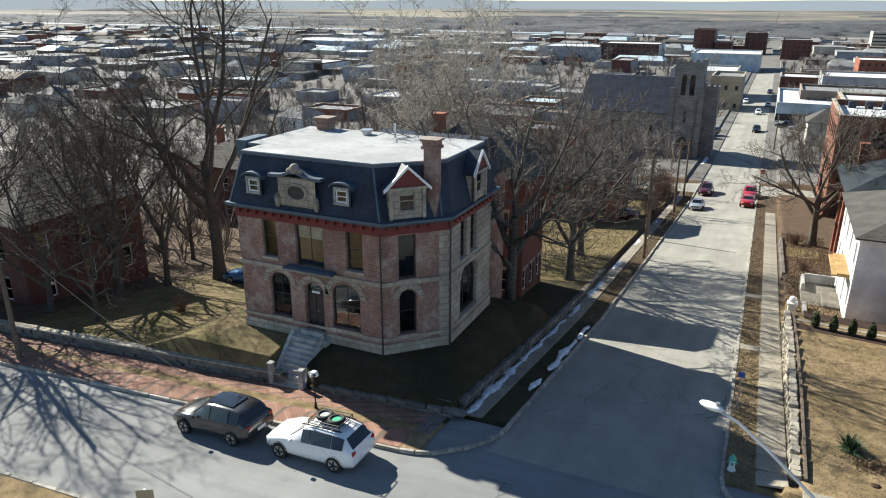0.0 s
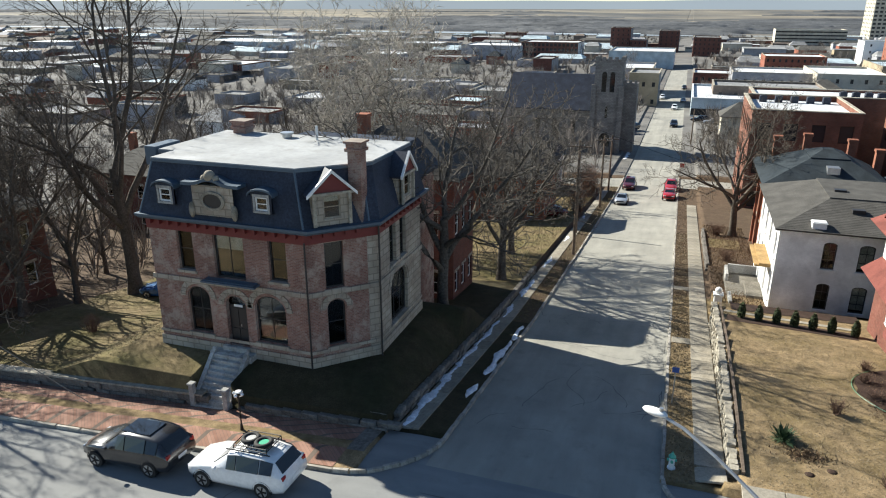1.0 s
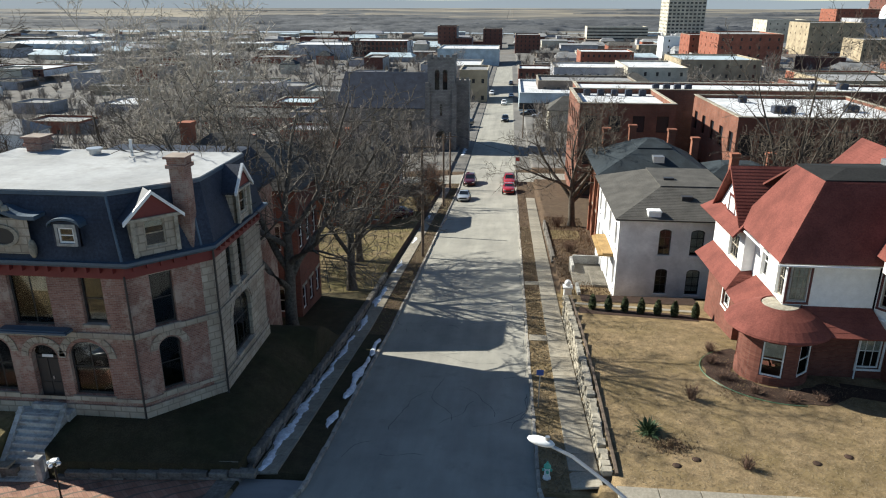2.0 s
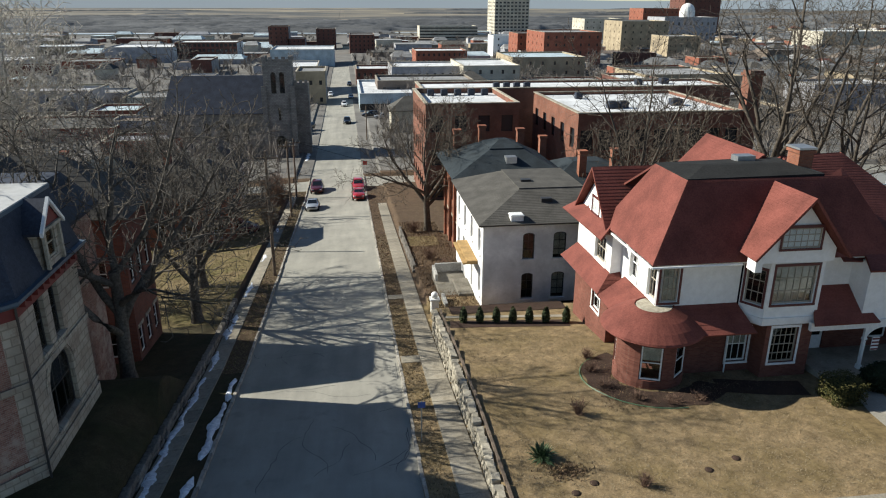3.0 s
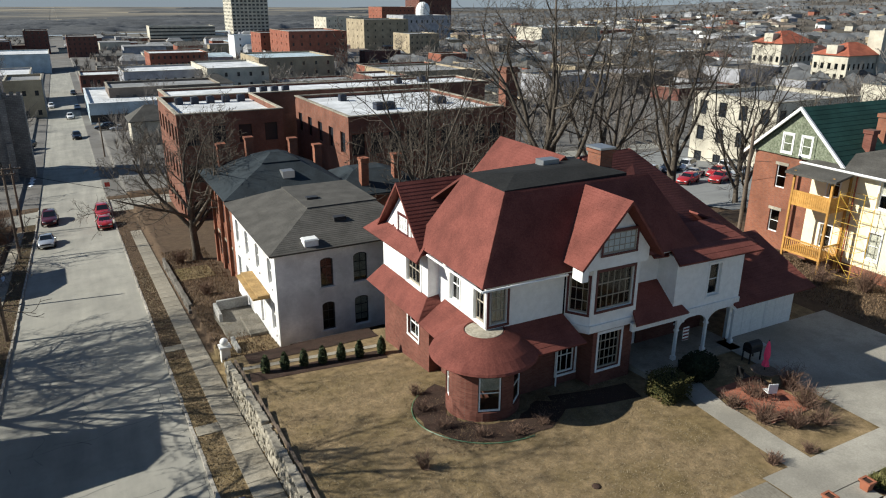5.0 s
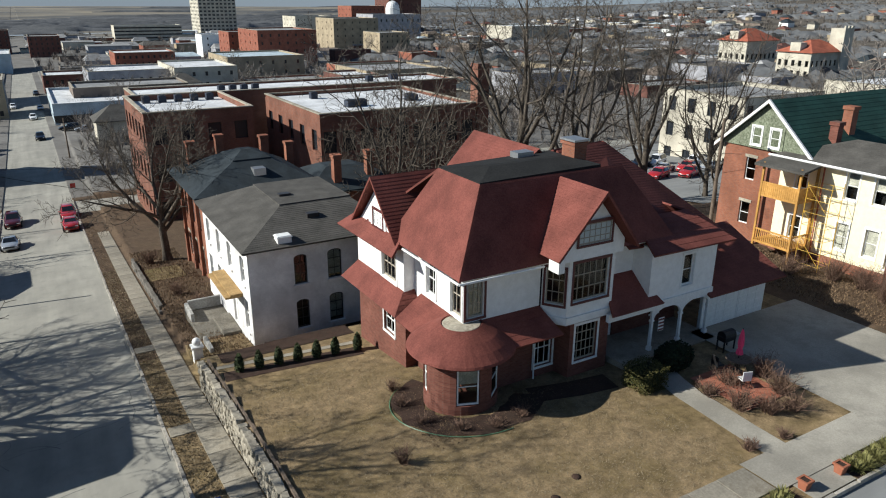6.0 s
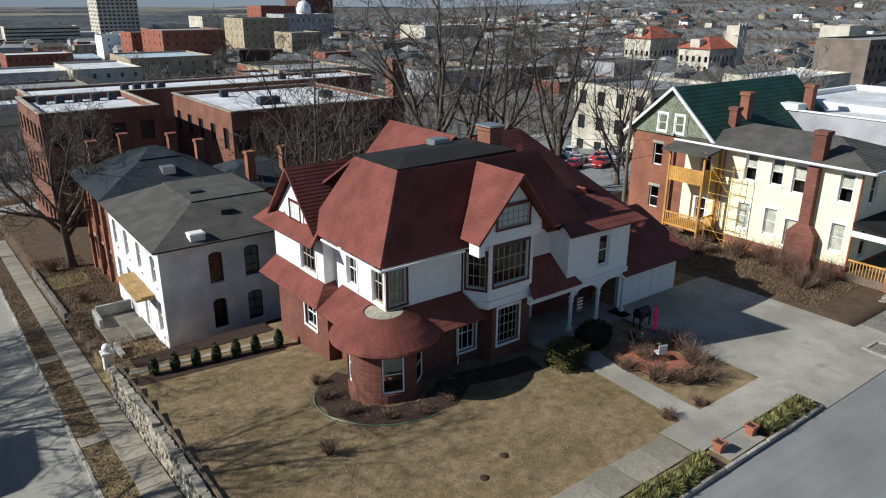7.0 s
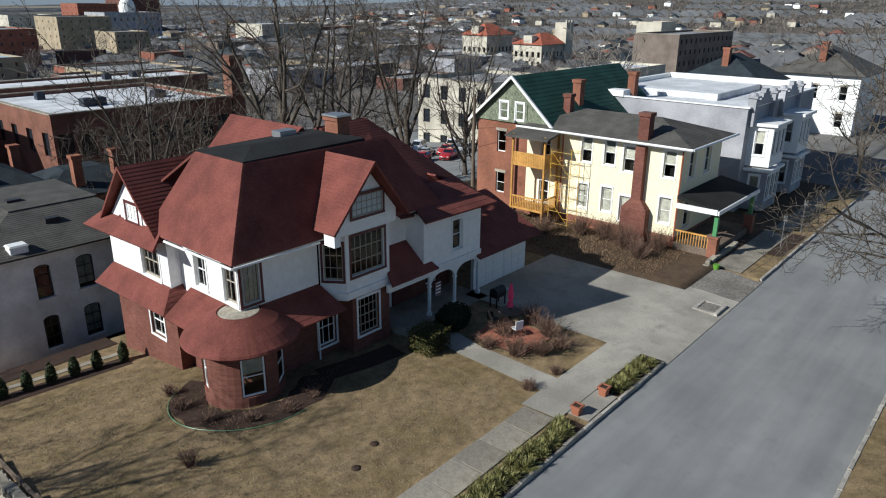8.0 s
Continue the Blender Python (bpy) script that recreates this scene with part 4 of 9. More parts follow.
    roof_part(h, "wing_roof", [
        [(26.7, 13.7, 5.8), (32.7, 13.7, 5.7), (31.4, 16.2, 6.9), (27.6, 16.2, 6.9)],
        [(32.7, 13.7, 5.7), (32.7, 19.5, 5.7), (31.4, 18.5, 6.9), (31.4, 16.2, 6.9)]], R, "", 7)
    roof_part(h, "porch_roof", [[(24.5, 13.9, 2.95), (28.0, 13.9, 2.95), (27.2, 15.6, 4.35), (25.2, 15.6, 4.35)]], R, "", 7)
    bm = bmesh.new()
    box(bm, 24.5, 32.0, 14.2, 14.4, 2.5, 2.94)
    for xa, xb in ((27.7, 29.7), (29.8, 31.9)):
        m_, w_ = (xa + xb) / 2, (xb - xa) / 2
        for s in (-1, 1):
            pts = [(m_ + s * w_ * math.cos(a * math.pi / 14), 1.9 + 0.62 * math.sin(a * math.pi / 14)) for a in range(8)]
            for (p, q), (p2, q2) in zip(pts, pts[1:]):
                v = [bm.verts.new(k) for y in (14.22, 14.38) for k in ((p, y, q), (p2, y, q2), (p2, y, 2.52), (p, y, 2.52))]
                bm.faces.new(v[:4])
                bm.faces.new(v[4:])
                bm.faces.new((v[0], v[1], v[5], v[4]))
    part("porch_arcade", bm, "trim", h, "white arched porch beam")
    for x in (27.64, 29.76, 31.88):
        bm = bmesh.new()
        box(bm, x - 0.07, x + 0.07, 14.23, 14.37, 0.02, 2.5)
        box(bm, x - 0.11, x + 0.11, 14.19, 14.41, 0.02, 0.4)
        box(bm, x - 0.1, x + 0.1, 14.2, 14.4, 1.8, 1.92)
        part("porch_post", bm, "trim", h)
    bm = bmesh.new()
    box(bm, 25.3, 32.0, 13.6, 16.8, -0.5, 0.18)
    box(bm, 26.4, 28.2, 13.2, 13.6, -0.5, 0.05)
    part("porch_floor", bm, "concrete", h)
    pw = [Wall((25.2, 16.6), (32.0, 16.6), zb, 3.0, 0.2)]
    pw[0].window(h, 5.2, 0.6, 1.0, 1.5, frame="trim", rows=2)
    pw[0].holes.append((1.0, 1.95, 0.02, 2.1, 0))
    bm = bmesh.new()
    pw[0].block(bm, 1.03, 1.92, 0.03, 0.95, -0.12, -0.06)
    pw[0].block(bm, 1.03, 1.15, 0.95, 2.08, -0.12, -0.06)
    pw[0].block(bm, 1.8, 1.92, 0.95, 2.08, -0.12, -0.06)
    dr = part("door", bm, "trim", h, "white glazed porch door")
    bm = bmesh.new()
    pw[0].block(bm, 1.15, 1.8, 0.95, 2.06, -0.1, -0.09)
    part("pane", bm, "glass", dr)
    raise_walls(h, pw, "r_brick", "porch_wall")
    # garage
    gw = [Wall((32.05, 14.75), (37.4, 14.75), -0.2, 2.5, 0.2), Wall((37.4, 14.75), (37.4, 20), -0.2, 2.5, 0.2)]
    raise_walls(h, gw, "white", "garage_wall")
    for u in (0.3, 2.95):
        bm = bmesh.new()
        gw[0].block(bm, u, u + 2.3, 0.0, 2.1, 0.004, 0.03)
        gd = part("garage_door", bm, "trim", h, "white panelled garage door")
        for k in range(4):
            for j in range(3):
                bm = bmesh.new()
                gw[0].block(bm, u + 0.1 + j * 0.73, u + 0.75 + j * 0.73, 0.08 + k * 0.5, 0.5 + k * 0.5, 0.031, 0.05)
                part("panel", bm, "trim", gd)
    roof_part(h, "garage_roof", [[(31.6, 13.9, 2.5), (38.0, 13.9, 2.5), (38.0, 18.5, 4.6), (31.6, 18.5, 4.6)]], R, "", 18)
    # gutters along the main eaves, downpipes
    bm = bmesh.new()
    for a_, b_ in (((16.05, 14.62, 6.1), (20.6, 14.62, 6.1)), ((16.05, 14.62, 6.1), (16.05, 19.9, 6.1))):
        part("gutter", tubed(a_, b_, 0.06), "trim", h)
    part("downpipe", tubed((20.95, 15.45, -0.4), (20.95, 15.45, 2.9), 0.04), "trim", h)
    bm = bmesh.new()
    box(bm, 16.5, 28.3, 15.0, 21.4, 6.0, 6.1)
    part("soffit", bm, "trim", h)
    return h


red_house()

# ---- the other houses near by ----
def chimney(parent, x, y, w, z0, z1, mat_="s_brick"):
    bm = bmesh.new()
    box(bm, x - w / 2, x + w / 2, y - w / 2, y + w / 2, z0, z1 - 0.25)
    box(bm, x - w / 2 - 0.08, x + w / 2 + 0.08, y - w / 2 - 0.08, y + w / 2 + 0.08, z1 - 0.25, z1)
    part("chimney", bm, mat_, parent, "brick chimney")


def white_house():
    h = thing("white_house", "whitewashed two-storey brick house with a grey hip roof", "house")
    z0, ze = -3.6, 3.35
    ws = walls(h, [(11.2, 43.0), (11.2, 30.7), (20.5, 30.7), (20.5, 43.0)], z0, ze, "w_brick")
    for u, w in ((3.2, 0.85), (5.45, 0.95)):
        for z in (0.75, -2.25):
            ws[1].window(h, u, z, w, 1.95, arch=0.22, frame="dark", rows=3, cols=2, sill="w_brick", curtain="0.9" if u > 4 else "")
    for u in (1.4, 4.4, 7.4, 10.6):
        ws[0].window(h, u, 0.8, 0.95, 1.8, arch=0.22, frame="trim", rows=2, sill="w_brick", curtain="1")
    for u in (1.4, 4.0, 10.8):
        ws[0].window(h, u, -2.3, 0.95, 2.1, frame="trim", rows=2, sill="w_brick", curtain="1")
    ws[0].holes.append((7.3, 8.5, -3.0, -0.5, 0))
    bm = bmesh.new()
    ws[0].block(bm, 7.32, 8.48, -3.0, -0.52, -0.2, -0.14)
    for u in (7.45, 7.98):
        ws[0].block(bm, u, u + 0.4, -2.8, -1.9, -0.14, -0.11)
        ws[0].block(bm, u, u + 0.4, -1.75, -0.7, -0.14, -0.11)
    part("door", bm, "trim", h, "white panelled front door")
    raise_walls(h, ws, "w_brick")
    bm = bmesh.new()
    ws[0].block(bm, 5.4, 10.2, -0.25, -0.12, 0.01, 1.1)
    ws[0].block(bm, 5.4, 10.2, -0.12, 0.0, 0.01, 0.8)
    part("door_canopy", bm, surface("tan_canopy", (0.30, 0.19, 0.08), (0.40, 0.27, 0.12), 8, 1), h, "tan timber canopy over the door")
    bm = bmesh.new()
    prism(bm, [(10.9, 30.4), (20.8, 30.4), (20.8, 43.3), (10.9, 43.3)], ze - 0.06, ze + 0.12)
    part("eave_board", bm, "trim", h)
    e = (10.75, 20.95, 30.25, 43.45)
    planes = [[(e[0], e[3], ze + 0.12), (e[0], e[2], ze + 0.12), (14.7, 35.0, 4.75), (14.7, 41.0, 4.75)],
              [(e[0], e[2], ze + 0.12), (e[1], e[2], ze + 0.12), (19.5, 35.0, 4.75), (14.7, 35.0, 4.75)],
              [(e[1], e[2], ze + 0.12), (e[1], e[3], ze + 0.12), (19.5, 41.0, 4.75), (19.5, 35.0, 4.75)],
              [(e[1], e[3], ze + 0.12), (e[0], e[3], ze + 0.12), (14.7, 41.0, 4.75), (19.5, 41.0, 4.75)]]
    roof_part(h, "roof_slope", planes, "grey_shingle", "grey asphalt-shingle slope", 22)
    bm = bmesh.new()
    box(bm, 14.6, 19.6, 34.9, 41.1, 4.6, 4.82)
    part("roof_deck", bm, "grey_shingle", h)
    for x, y, k in ((13.5, 31.0, 1.0), (12.6, 42.6, 0.7), (20.2, 31.0, 0.9)):
        bm = bmesh.new()
        box(bm, x - 0.45 * k, x + 0.45 * k, y - 0.35 * k, y + 0.35 * k, ze, ze + 0.2 + 0.5 * k)
        box(bm, x - 0.5 * k, x + 0.5 * k, y - 0.4 * k, y + 0.4 * k, ze + 0.08 + 0.5 * k, ze + 0.15 + 0.5 * k)
        part("chimney_stub", bevelled(bm, 0.03), "trim", h, "capped white chimney stub")
    for x, y, z in ((15.6, 37, 4.82), (16.2, 33.2, 4.35)):
        bm = bmesh.new()
        box(bm, x - 0.4, x + 0.4, y - 0.25, y + 0.25, z - 0.2, z + 0.15)
        part("roof_vent", bm, "dark", h)
    bm = bmesh.new()
    tube(bm, (11.15, 30.62, -3.4), (11.15, 30.62, 3.3), 0.05)
    part("downpipe", bm, "trim", h)
    # terrace with steps in front of the door
    bm = bmesh.new()
    box(bm, 8.6, 11.19, 31.6, 39.6, -5.2, -3.35)
    part("terrace", bevelled(bm, 0.04), "old_concrete", h, "raised stained concrete terrace")
    part("door_step", bevelled(boxed(10.0, 11.18, 34.0, 37.2, -3.35, -3.08), 0.03), "old_concrete", h)
    for b in ((8.62, 8.86, 37.4, 39.6, -3.35, -2.75), (8.62, 8.86, 31.6, 33.6, -3.35, -2.75), (8.86, 11.1, 39.4, 39.6, -3.35, -2.6)):
        part("terrace_wall", bevelled(boxed(*b), 0.03), "steps_stone", h)
    for k in range(5):
        part("step", bevelled(boxed(7.3 + 0.26 * k, 8.61, 34.0, 37.0, -5.0, -4.6 + 0.24 * k), 0.02), "old_concrete", h)
    return h


def dark_roofed_house():
    h = thing("brick_house", "two-storey orange-brick house with a slate-blue hip roof", "house")
    z0, ze = -6.2, 2.75
    ws = walls(h, [(12.3, 57.0), (12.3, 47.2), (21.0, 47.2), (21.0, 57.0)], z0, ze, "s_brick")
    for u in (1.3, 4.0, 6.6, 8.9):
        for z in (-4.9, -1.0):
            ws[0].window(h, u, z, 0.95, 2.3, arch=0.3, frame="trim", rows=2, lintel="stone")
    raise_walls(h, ws, "s_brick")
    for y in (47.2, 50.6, 53.6, 57.0):
        part("pilaster", boxed(12.05, 12.298, y - 0.25, y + 0.25, z0, ze), "s_brick", h)
    bm = bmesh.new()
    prism(bm, [(11.6, 46.5), (21.7, 46.5), (21.7, 57.7), (11.6, 57.7)], ze - 0.25, ze + 0.1)
    part("eave_board", bm, "stone", h)
    bm = bmesh.new()
    hip(bm, 11.3, 22.0, 46.2, 58.0, ze + 0.12, 15.6, 18.5, 50.2, 54, 4.75)
    part("roof", bm, "blue_shingle", h, "slate-blue shingled hip roof")
    bm = bmesh.new()
    hip(bm, 15.4, 18.7, 50.0, 54.2, 4.75, 16.6, 17.5, 51.6, 52.6, 5.3)
    part("roof_crown", bm, "blue_shingle", h)
    bm = bmesh.new()
    box(bm, 16.6, 17.6, 48.0, 49.0, 3.6, 4.3)
    part("skylight", bm, "galv", h)
    for x, y in ((13.2, 56), (16.2, 58.2), (19.8, 56)):
        chimney(h, x, y, 0.7, 2.5, 5.6)
    bm = bmesh.new()
    box(bm, 21.0, 30.0, 48.0, 56.0, -6.0, 1.6)
    part("wing_wall", bm, "s_brick", h)
    bm = bmesh.new()
    hip(bm, 20.6, 30.5, 47.5, 56.5, 1.6, 24, 27, 51, 53, 3.1)
    part("wing_roof", bm, "blue_shingle", h)
    for x, y in ((24.2, 49), (27.6, 49.5), (22.5, 57)):
        chimney(h, x, y, 0.7, 1.5, 4.6)
    return h


def flat_block(name, label, x0, x1, y0, y1, z0, z1, wall_, roof_, cols_s=0, cols_w=0, floors=2, win="dark", group="", parapet=0.6, wh=1.5, ww=1.0, category="building", bare=False):
    """A flat-roofed building with a parapet and rows of set-back windows on its south and west sides."""
    h = thing(name, label, category, group)
    s, w = Wall((x0, y0), (x1, y0), z0, z1, 0.4), Wall((x0, y1), (x0, y0), z0, z1, 0.4)
    fh = (z1 - z0 - parapet) / max(floors, 1)
    bm = bmesh.new()
    box(bm, x0 + 0.4, x1, y0 + 0.4, y1, z0, z1 - parapet)
    part("roof", bm, roof_, h)
    for wl, cols in ((s, cols_s), (w, cols_w)):
        for f in range(floors):
            for c in range(cols):
                u = (c + 0.5) * wl.length / cols
                wl.holes.append((u - ww / 2, u + ww / 2, z0 + f * fh + fh * 0.32, z0 + f * fh + fh * 0.32 + min(wh, fh * 0.6), 0))
        bm = bmesh.new()
        wl.build(bm)
        part("wall", bm, wall_, h)
        if cols:
            sh = None
            for u0, u1, a, b, _ in wl.holes:
                if sh is None:
                    bm = bmesh.new()
                    hw, hh = (u1 - u0) / 2, (b - a) / 2
                    for q in ((-hw, hw, -hh, hh, 0.0, 0.02),):
                        box(bm, q[0], q[1], q[4], q[5], q[2], q[3])
                    box(bm, -hw, -hw + 0.08, -0.06, 0, -hh, hh)
                    box(bm, hw - 0.08, hw, -0.06, 0, -hh, hh)
                    box(bm, -hw + 0.08, hw - 0.08, -0.06, 0, -0.04, 0.04)
                    ob = part("window", bm, M["far_glass"], h)
                    sh = ob.data
                else:
                    ob = new("window", sh)
                    ob.parent = h
                p = wl.at((u0 + u1) / 2, (a + b) / 2, -0.25)
                ob.matrix_local = pose(p.x, p.y, p.z, 0, 0, 0 if wl is s else -90)
    bm = bmesh.new()
    for a in ((x0, x1, y1 - 0.3, y1), (x1 - 0.3, x1, y0 + 0.4, y1 - 0.3)):
        box(bm, a[0], a[1], a[2], a[3], z1 - parapet, z1)
    part("parapet", bm, wall_, h)
    bm = bmesh.new()
    for a in ((x0 - 0.1, x1 + 0.1, y0 - 0.1, y0 + 0.45), (x0 - 0.1, x0 + 0.45, y0 + 0.45, y1 + 0.1), (x0 + 0.45, x1 + 0.1, y1 - 0.35, y1 + 0.1), (x1 - 0.35, x1 + 0.1, y0 + 0.45, y1 - 0.35)):
        box(bm, a[0], a[1], a[2], a[3], z1, z1 + 0.12)
    part("coping", bm, "stone" if not bare else roof_, h)
    return h


fm, ft, fb = nodes_of("far_glass")
fb.inputs["Base Color"].default_value = (0.02, 0.024, 0.03, 1)
fb.inputs["Roughness"].default_value = 0.15
M["far_glass"] = fm
M["grey_render"] = surface("grey_render", (0.30, 0.30, 0.32), (0.38, 0.38, 0.40), 8, 0.3, 0.85, 0.1)
M["tan"] = surface("tan_brick", (0.30, 0.24, 0.16), (0.40, 0.33, 0.23), 5, 0.2, 0.9, 0.1)
M["cream"] = surface("cream_stone", (0.45, 0.41, 0.33), (0.56, 0.52, 0.43), 4, 0.2, 0.9, 0.1)
M["grey_stone"] = masonry("grey_stone", (0.20, 0.19, 0.18), (0.27, 0.26, 0.24), (0.14, 0.13, 0.12), 0.6, 0.3)
M["dark_brick"] = masonry("dark_brick", (0.13, 0.05, 0.04), (0.17, 0.07, 0.05), (0.12, 0.09, 0.08), 0.25, 0.09)
M["far_brick"] = masonry("far_brick", (0.26, 0.08, 0.05), (0.31, 0.11, 0.07), (0.2, 0.12, 0.09), 0.25, 0.09)
M["brown"] = surface("brown_brick", (0.15, 0.12, 0.10), (0.21, 0.17, 0.14), 4, 0.2, 0.9, 0.1)
M["grey_roof"] = surface("grey_flat_roof", (0.20, 0.20, 0.20), (0.30, 0.30, 0.30), 1.0, 0.1, 0.9, 0.1, stain=(0.4, 0.4, 0.4))
M["blue_metal"] = surface("pale_blue_metal", (0.38, 0.46, 0.50), (0.5, 0.58, 0.62), 3, 0.2, 0.6, 0.05)
M["terracotta"] = surface("terracotta_tile", (0.30, 0.085, 0.05), (0.40, 0.13, 0.08), 6, 0.4, 0.85, 0.2)
M["orange_wood"] = surface("varnished_pine", (0.42, 0.21, 0.05), (0.56, 0.31, 0.09), 5, 0.8, 0.6, 0.2)
M["scaffold"] = paint("yellow_scaffold", (0.62, 0.38, 0.04), 0.5)
M["green_shake"] = surface("mossy_green_shingle", (0.06, 0.08, 0.04), (0.30, 0.32, 0.24), 7, 2, 0.9, 0.4)


def school():
    a = flat_block("school_wing", "orange-brick school wing with a white membrane roof", 12.6, 25.4, 79.5, 97, -9.5, 4.9, "school_brick", "membrane", 4, 6, 3, parapet=0.7, ww=1.6, wh=2.2)
    b = flat_block("school_wing", "long orange-brick school wing with a white flat roof", 31.0, 53.0, 71, 93, -8.5, 4.6, "school_brick", "membrane", 9, 5, 2, parapet=0.4, ww=1.7, wh=2.6)
    c = flat_block("school_wing", "brick link wing with a white flat roof", 14, 66.0, 97.5, 108, -10, 4.75, "school_brick", "membrane", 0, 3, 3, parapet=0.3)
    s = thing("boiler_stack", "tall square red-brick boiler chimney", "chimney")
    bm = bmesh.new()
    box(bm, 53.6, 55.4, 71.5, 73.3, -8, 9.6)
    box(bm, 53.4, 55.6, 71.3, 73.5, 8.9, 9.3)
    part("shaft", bm, "school_brick", s)
    for k, (x, y, z, w) in enumerate([(15 + 2.1 * k, 94, 4.2, 1.0) for k in range(5)] + [(26.5 + 1.7 * k, 100, 4.45, 1.0) for k in range(4)] + [(38, 78, 4.2, 1.4), (39.6, 78.2, 4.2, 1.2), (48, 80, 4.2, 1.5), (36.5, 88, 4.2, 1.0), (57, 104, 4.45, 1.4), (52, 103, 4.45, 1.1)]):
        u = thing("rooftop_unit", "grey rooftop air-conditioning unit", "air conditioner", "school roof units")
        part("casing", bevelled(boxed(x - w / 2, x + w / 2, y - w / 2, y + w / 2, z, z + 0.9), 0.05), "slate", u)
        part("fan_grille", (lambda b: (disc(b, (x, y), w * 0.38, z + 0.9, z + 0.98, 12), b)[1])(bmesh.new()), "dark", u)


def yellow_house():
    h = thing("yellow_house", "cream-yellow two-storey clapboard house on a brick base", "house")
    z0, ze = 0.0, 7.15
    bs = walls(h, [(47.3, 21.6), (47.3, 9.0), (54.2, 9.0), (54.2, 21.6)], -0.6, 1.0, "s_brick")
    raise_walls(h, bs, "s_brick", "foundation")
    ws = walls(h, [(47.3, 21.6), (47.3, 9.0), (54.2, 9.0), (54.2, 21.6)], 1.0, ze, "yellow", 0.25)
    up = dict(rows=2, frame="trim", surround="trim")
    for y, z, hh in ((16.35, 5.2, 1.85), (14.47, 5.25, 1.85), (12.95, 5.0, 1.85), (9.95, 5.05, 1.85)):
        ws[0].window(h, 21.6 - y, z, 0.85, hh, curtain="0.55", **up)
    for y, z in ((16.45, 1.7), (14.45, 1.75), (12.95, 1.35), (9.95, 1.8)):
        ws[0].window(h, 21.6 - y, z, 0.85, 1.85, curtain="1", **up)
    ws[0].window(h, 1.7, 5.2, 0.85, 1.7, **up)
    ws[0].window(h, 1.7, 1.5, 0.85, 1.7, **up)
    ws[1].window(h, 1.6, 4.9, 1.0, 1.9, **up)
    ws[1].window(h, 4.4, 4.9, 1.0, 1.9, **up)
    ws[1].window(h, 1.7, 1.4, 1.1, 2.0, **up)
    raise_walls(h, ws, "yellow")
    bm = bmesh.new()
    prism(bm, [(46.8, 8.4), (54.7, 8.4), (54.7, 22.0), (46.8, 22.0)], ze - 0.05, ze + 0.14)
    part("eave_board", bm, "trim", h)
    e, zz = (46.6, 54.9, 8.2, 22.2), ze + 0.14
    roof_part(h, "roof_slope", [
        [(e[0], e[3], zz), (e[0], e[2], zz), (50.75, 12.4, 8.55), (50.75, 18.5, 8.55)],
        [(e[0], e[2], zz), (e[1], e[2], zz), (50.75, 12.4, 8.55), (50.75, 12.4, 8.55)],
        [(e[1], e[2], zz), (e[1], e[3], zz), (50.75, 18.5, 8.55), (50.75, 12.4, 8.55)],
        [(e[1], e[3], zz), (e[0], e[3], zz), (50.75, 18.5, 8.55), (50.75, 18.5, 8.55)]], "grey_shingle", "grey shingled slope", 16)
    for a_, b_ in (((46.55, 8.15, zz), (46.55, 22.2, zz)), ((46.55, 8.15, zz), (54.95, 8.15, zz))):
        part("gutter", tubed(a_, b_, 0.09, n=6), "trim", h)
    for x, y in ((47.15, 18.3), (47.2, 9.05)):
        part("downpipe", tubed((x, y, 0.2), (x, y, 7.1), 0.05, n=6), "terracotta", h)
    # tapering outside chimney
    bm = bmesh.new()
    prism(bm, [(46.6, 11.0), (47.28, 11.0), (47.28, 12.9), (46.6, 12.9)], -0.2, 2.6)
    prism(bm, [(46.6, 11.0), (47.28, 11.0), (47.28, 12.9), (46.6, 12.9)], 2.6, 3.3, [(46.8, 11.6), (47.28, 11.6), (47.28, 12.3), (46.8, 12.3)])
    box(bm, 46.8, 47.28, 11.6, 12.3, 3.3, 7.0)
    part("chimney_breast", bm, "r_brick", h, "red-brick outside chimney that tapers upward")
    chimney(h, 47.4, 11.95, 0.75, 7.0, 9.3, "r_brick")
    chimney(h, 50.5, 20.0, 0.6, 8.0, 9.6, "r_brick")
    # front porch
    bm = bmesh.new()
    slab(bm, [(46.8, 6.1, 3.55), (54.8, 6.1, 3.55), (54.8, 8.95, 4.1), (46.8, 8.95, 4.1)], 0.25)
    part("porch_roof", bm, "black_roof", h, "dark shallow porch roof")
    bm = bmesh.new()
    box(bm, 46.75, 54.85, 6.0, 6.12, 3.25, 3.52)
    box(bm, 46.7, 46.82, 6.12, 8.9, 3.25, 3.6)
    part("porch_fascia", bm, "trim", h)
    bm = bmesh.new()
    box(bm, 47.0, 54.4, 6.2, 8.95, -0.3, 0.75)
    part("porch_floor", bm, "wood", h)
    for x in (47.2, 54.2):
        bm = bmesh.new()
        box(bm, x - 0.3, x + 0.3, 5.95, 6.55, -0.2, 1.6)
        box(bm, x - 0.38, x + 0.38, 5.87, 6.63, 1.6, 1.72)
        part("pier", bm, "s_brick", h)
        bm = bmesh.new()
        box(bm, x - 0.13, x + 0.13, 6.12, 6.38, 1.72, 3.3)
        part("porch_post", bm, paint("green_post", (0.08, 0.25, 0.10)), h, "green painted porch post")
    part("rail", boxed(47.05, 47.15, 6.5, 8.9, 1.55, 1.65), "orange_wood", h)
    for k in range(12):
        part("baluster", boxed(47.07, 47.12, 6.6 + 0.19 * k, 6.65 + 0.19 * k, 0.75, 1.55), "orange_wood", h)
    # timber balconies at the rear corner
    d = thing("timber_balcony", "two-storey pine balcony with a small shed roof", "balcony")
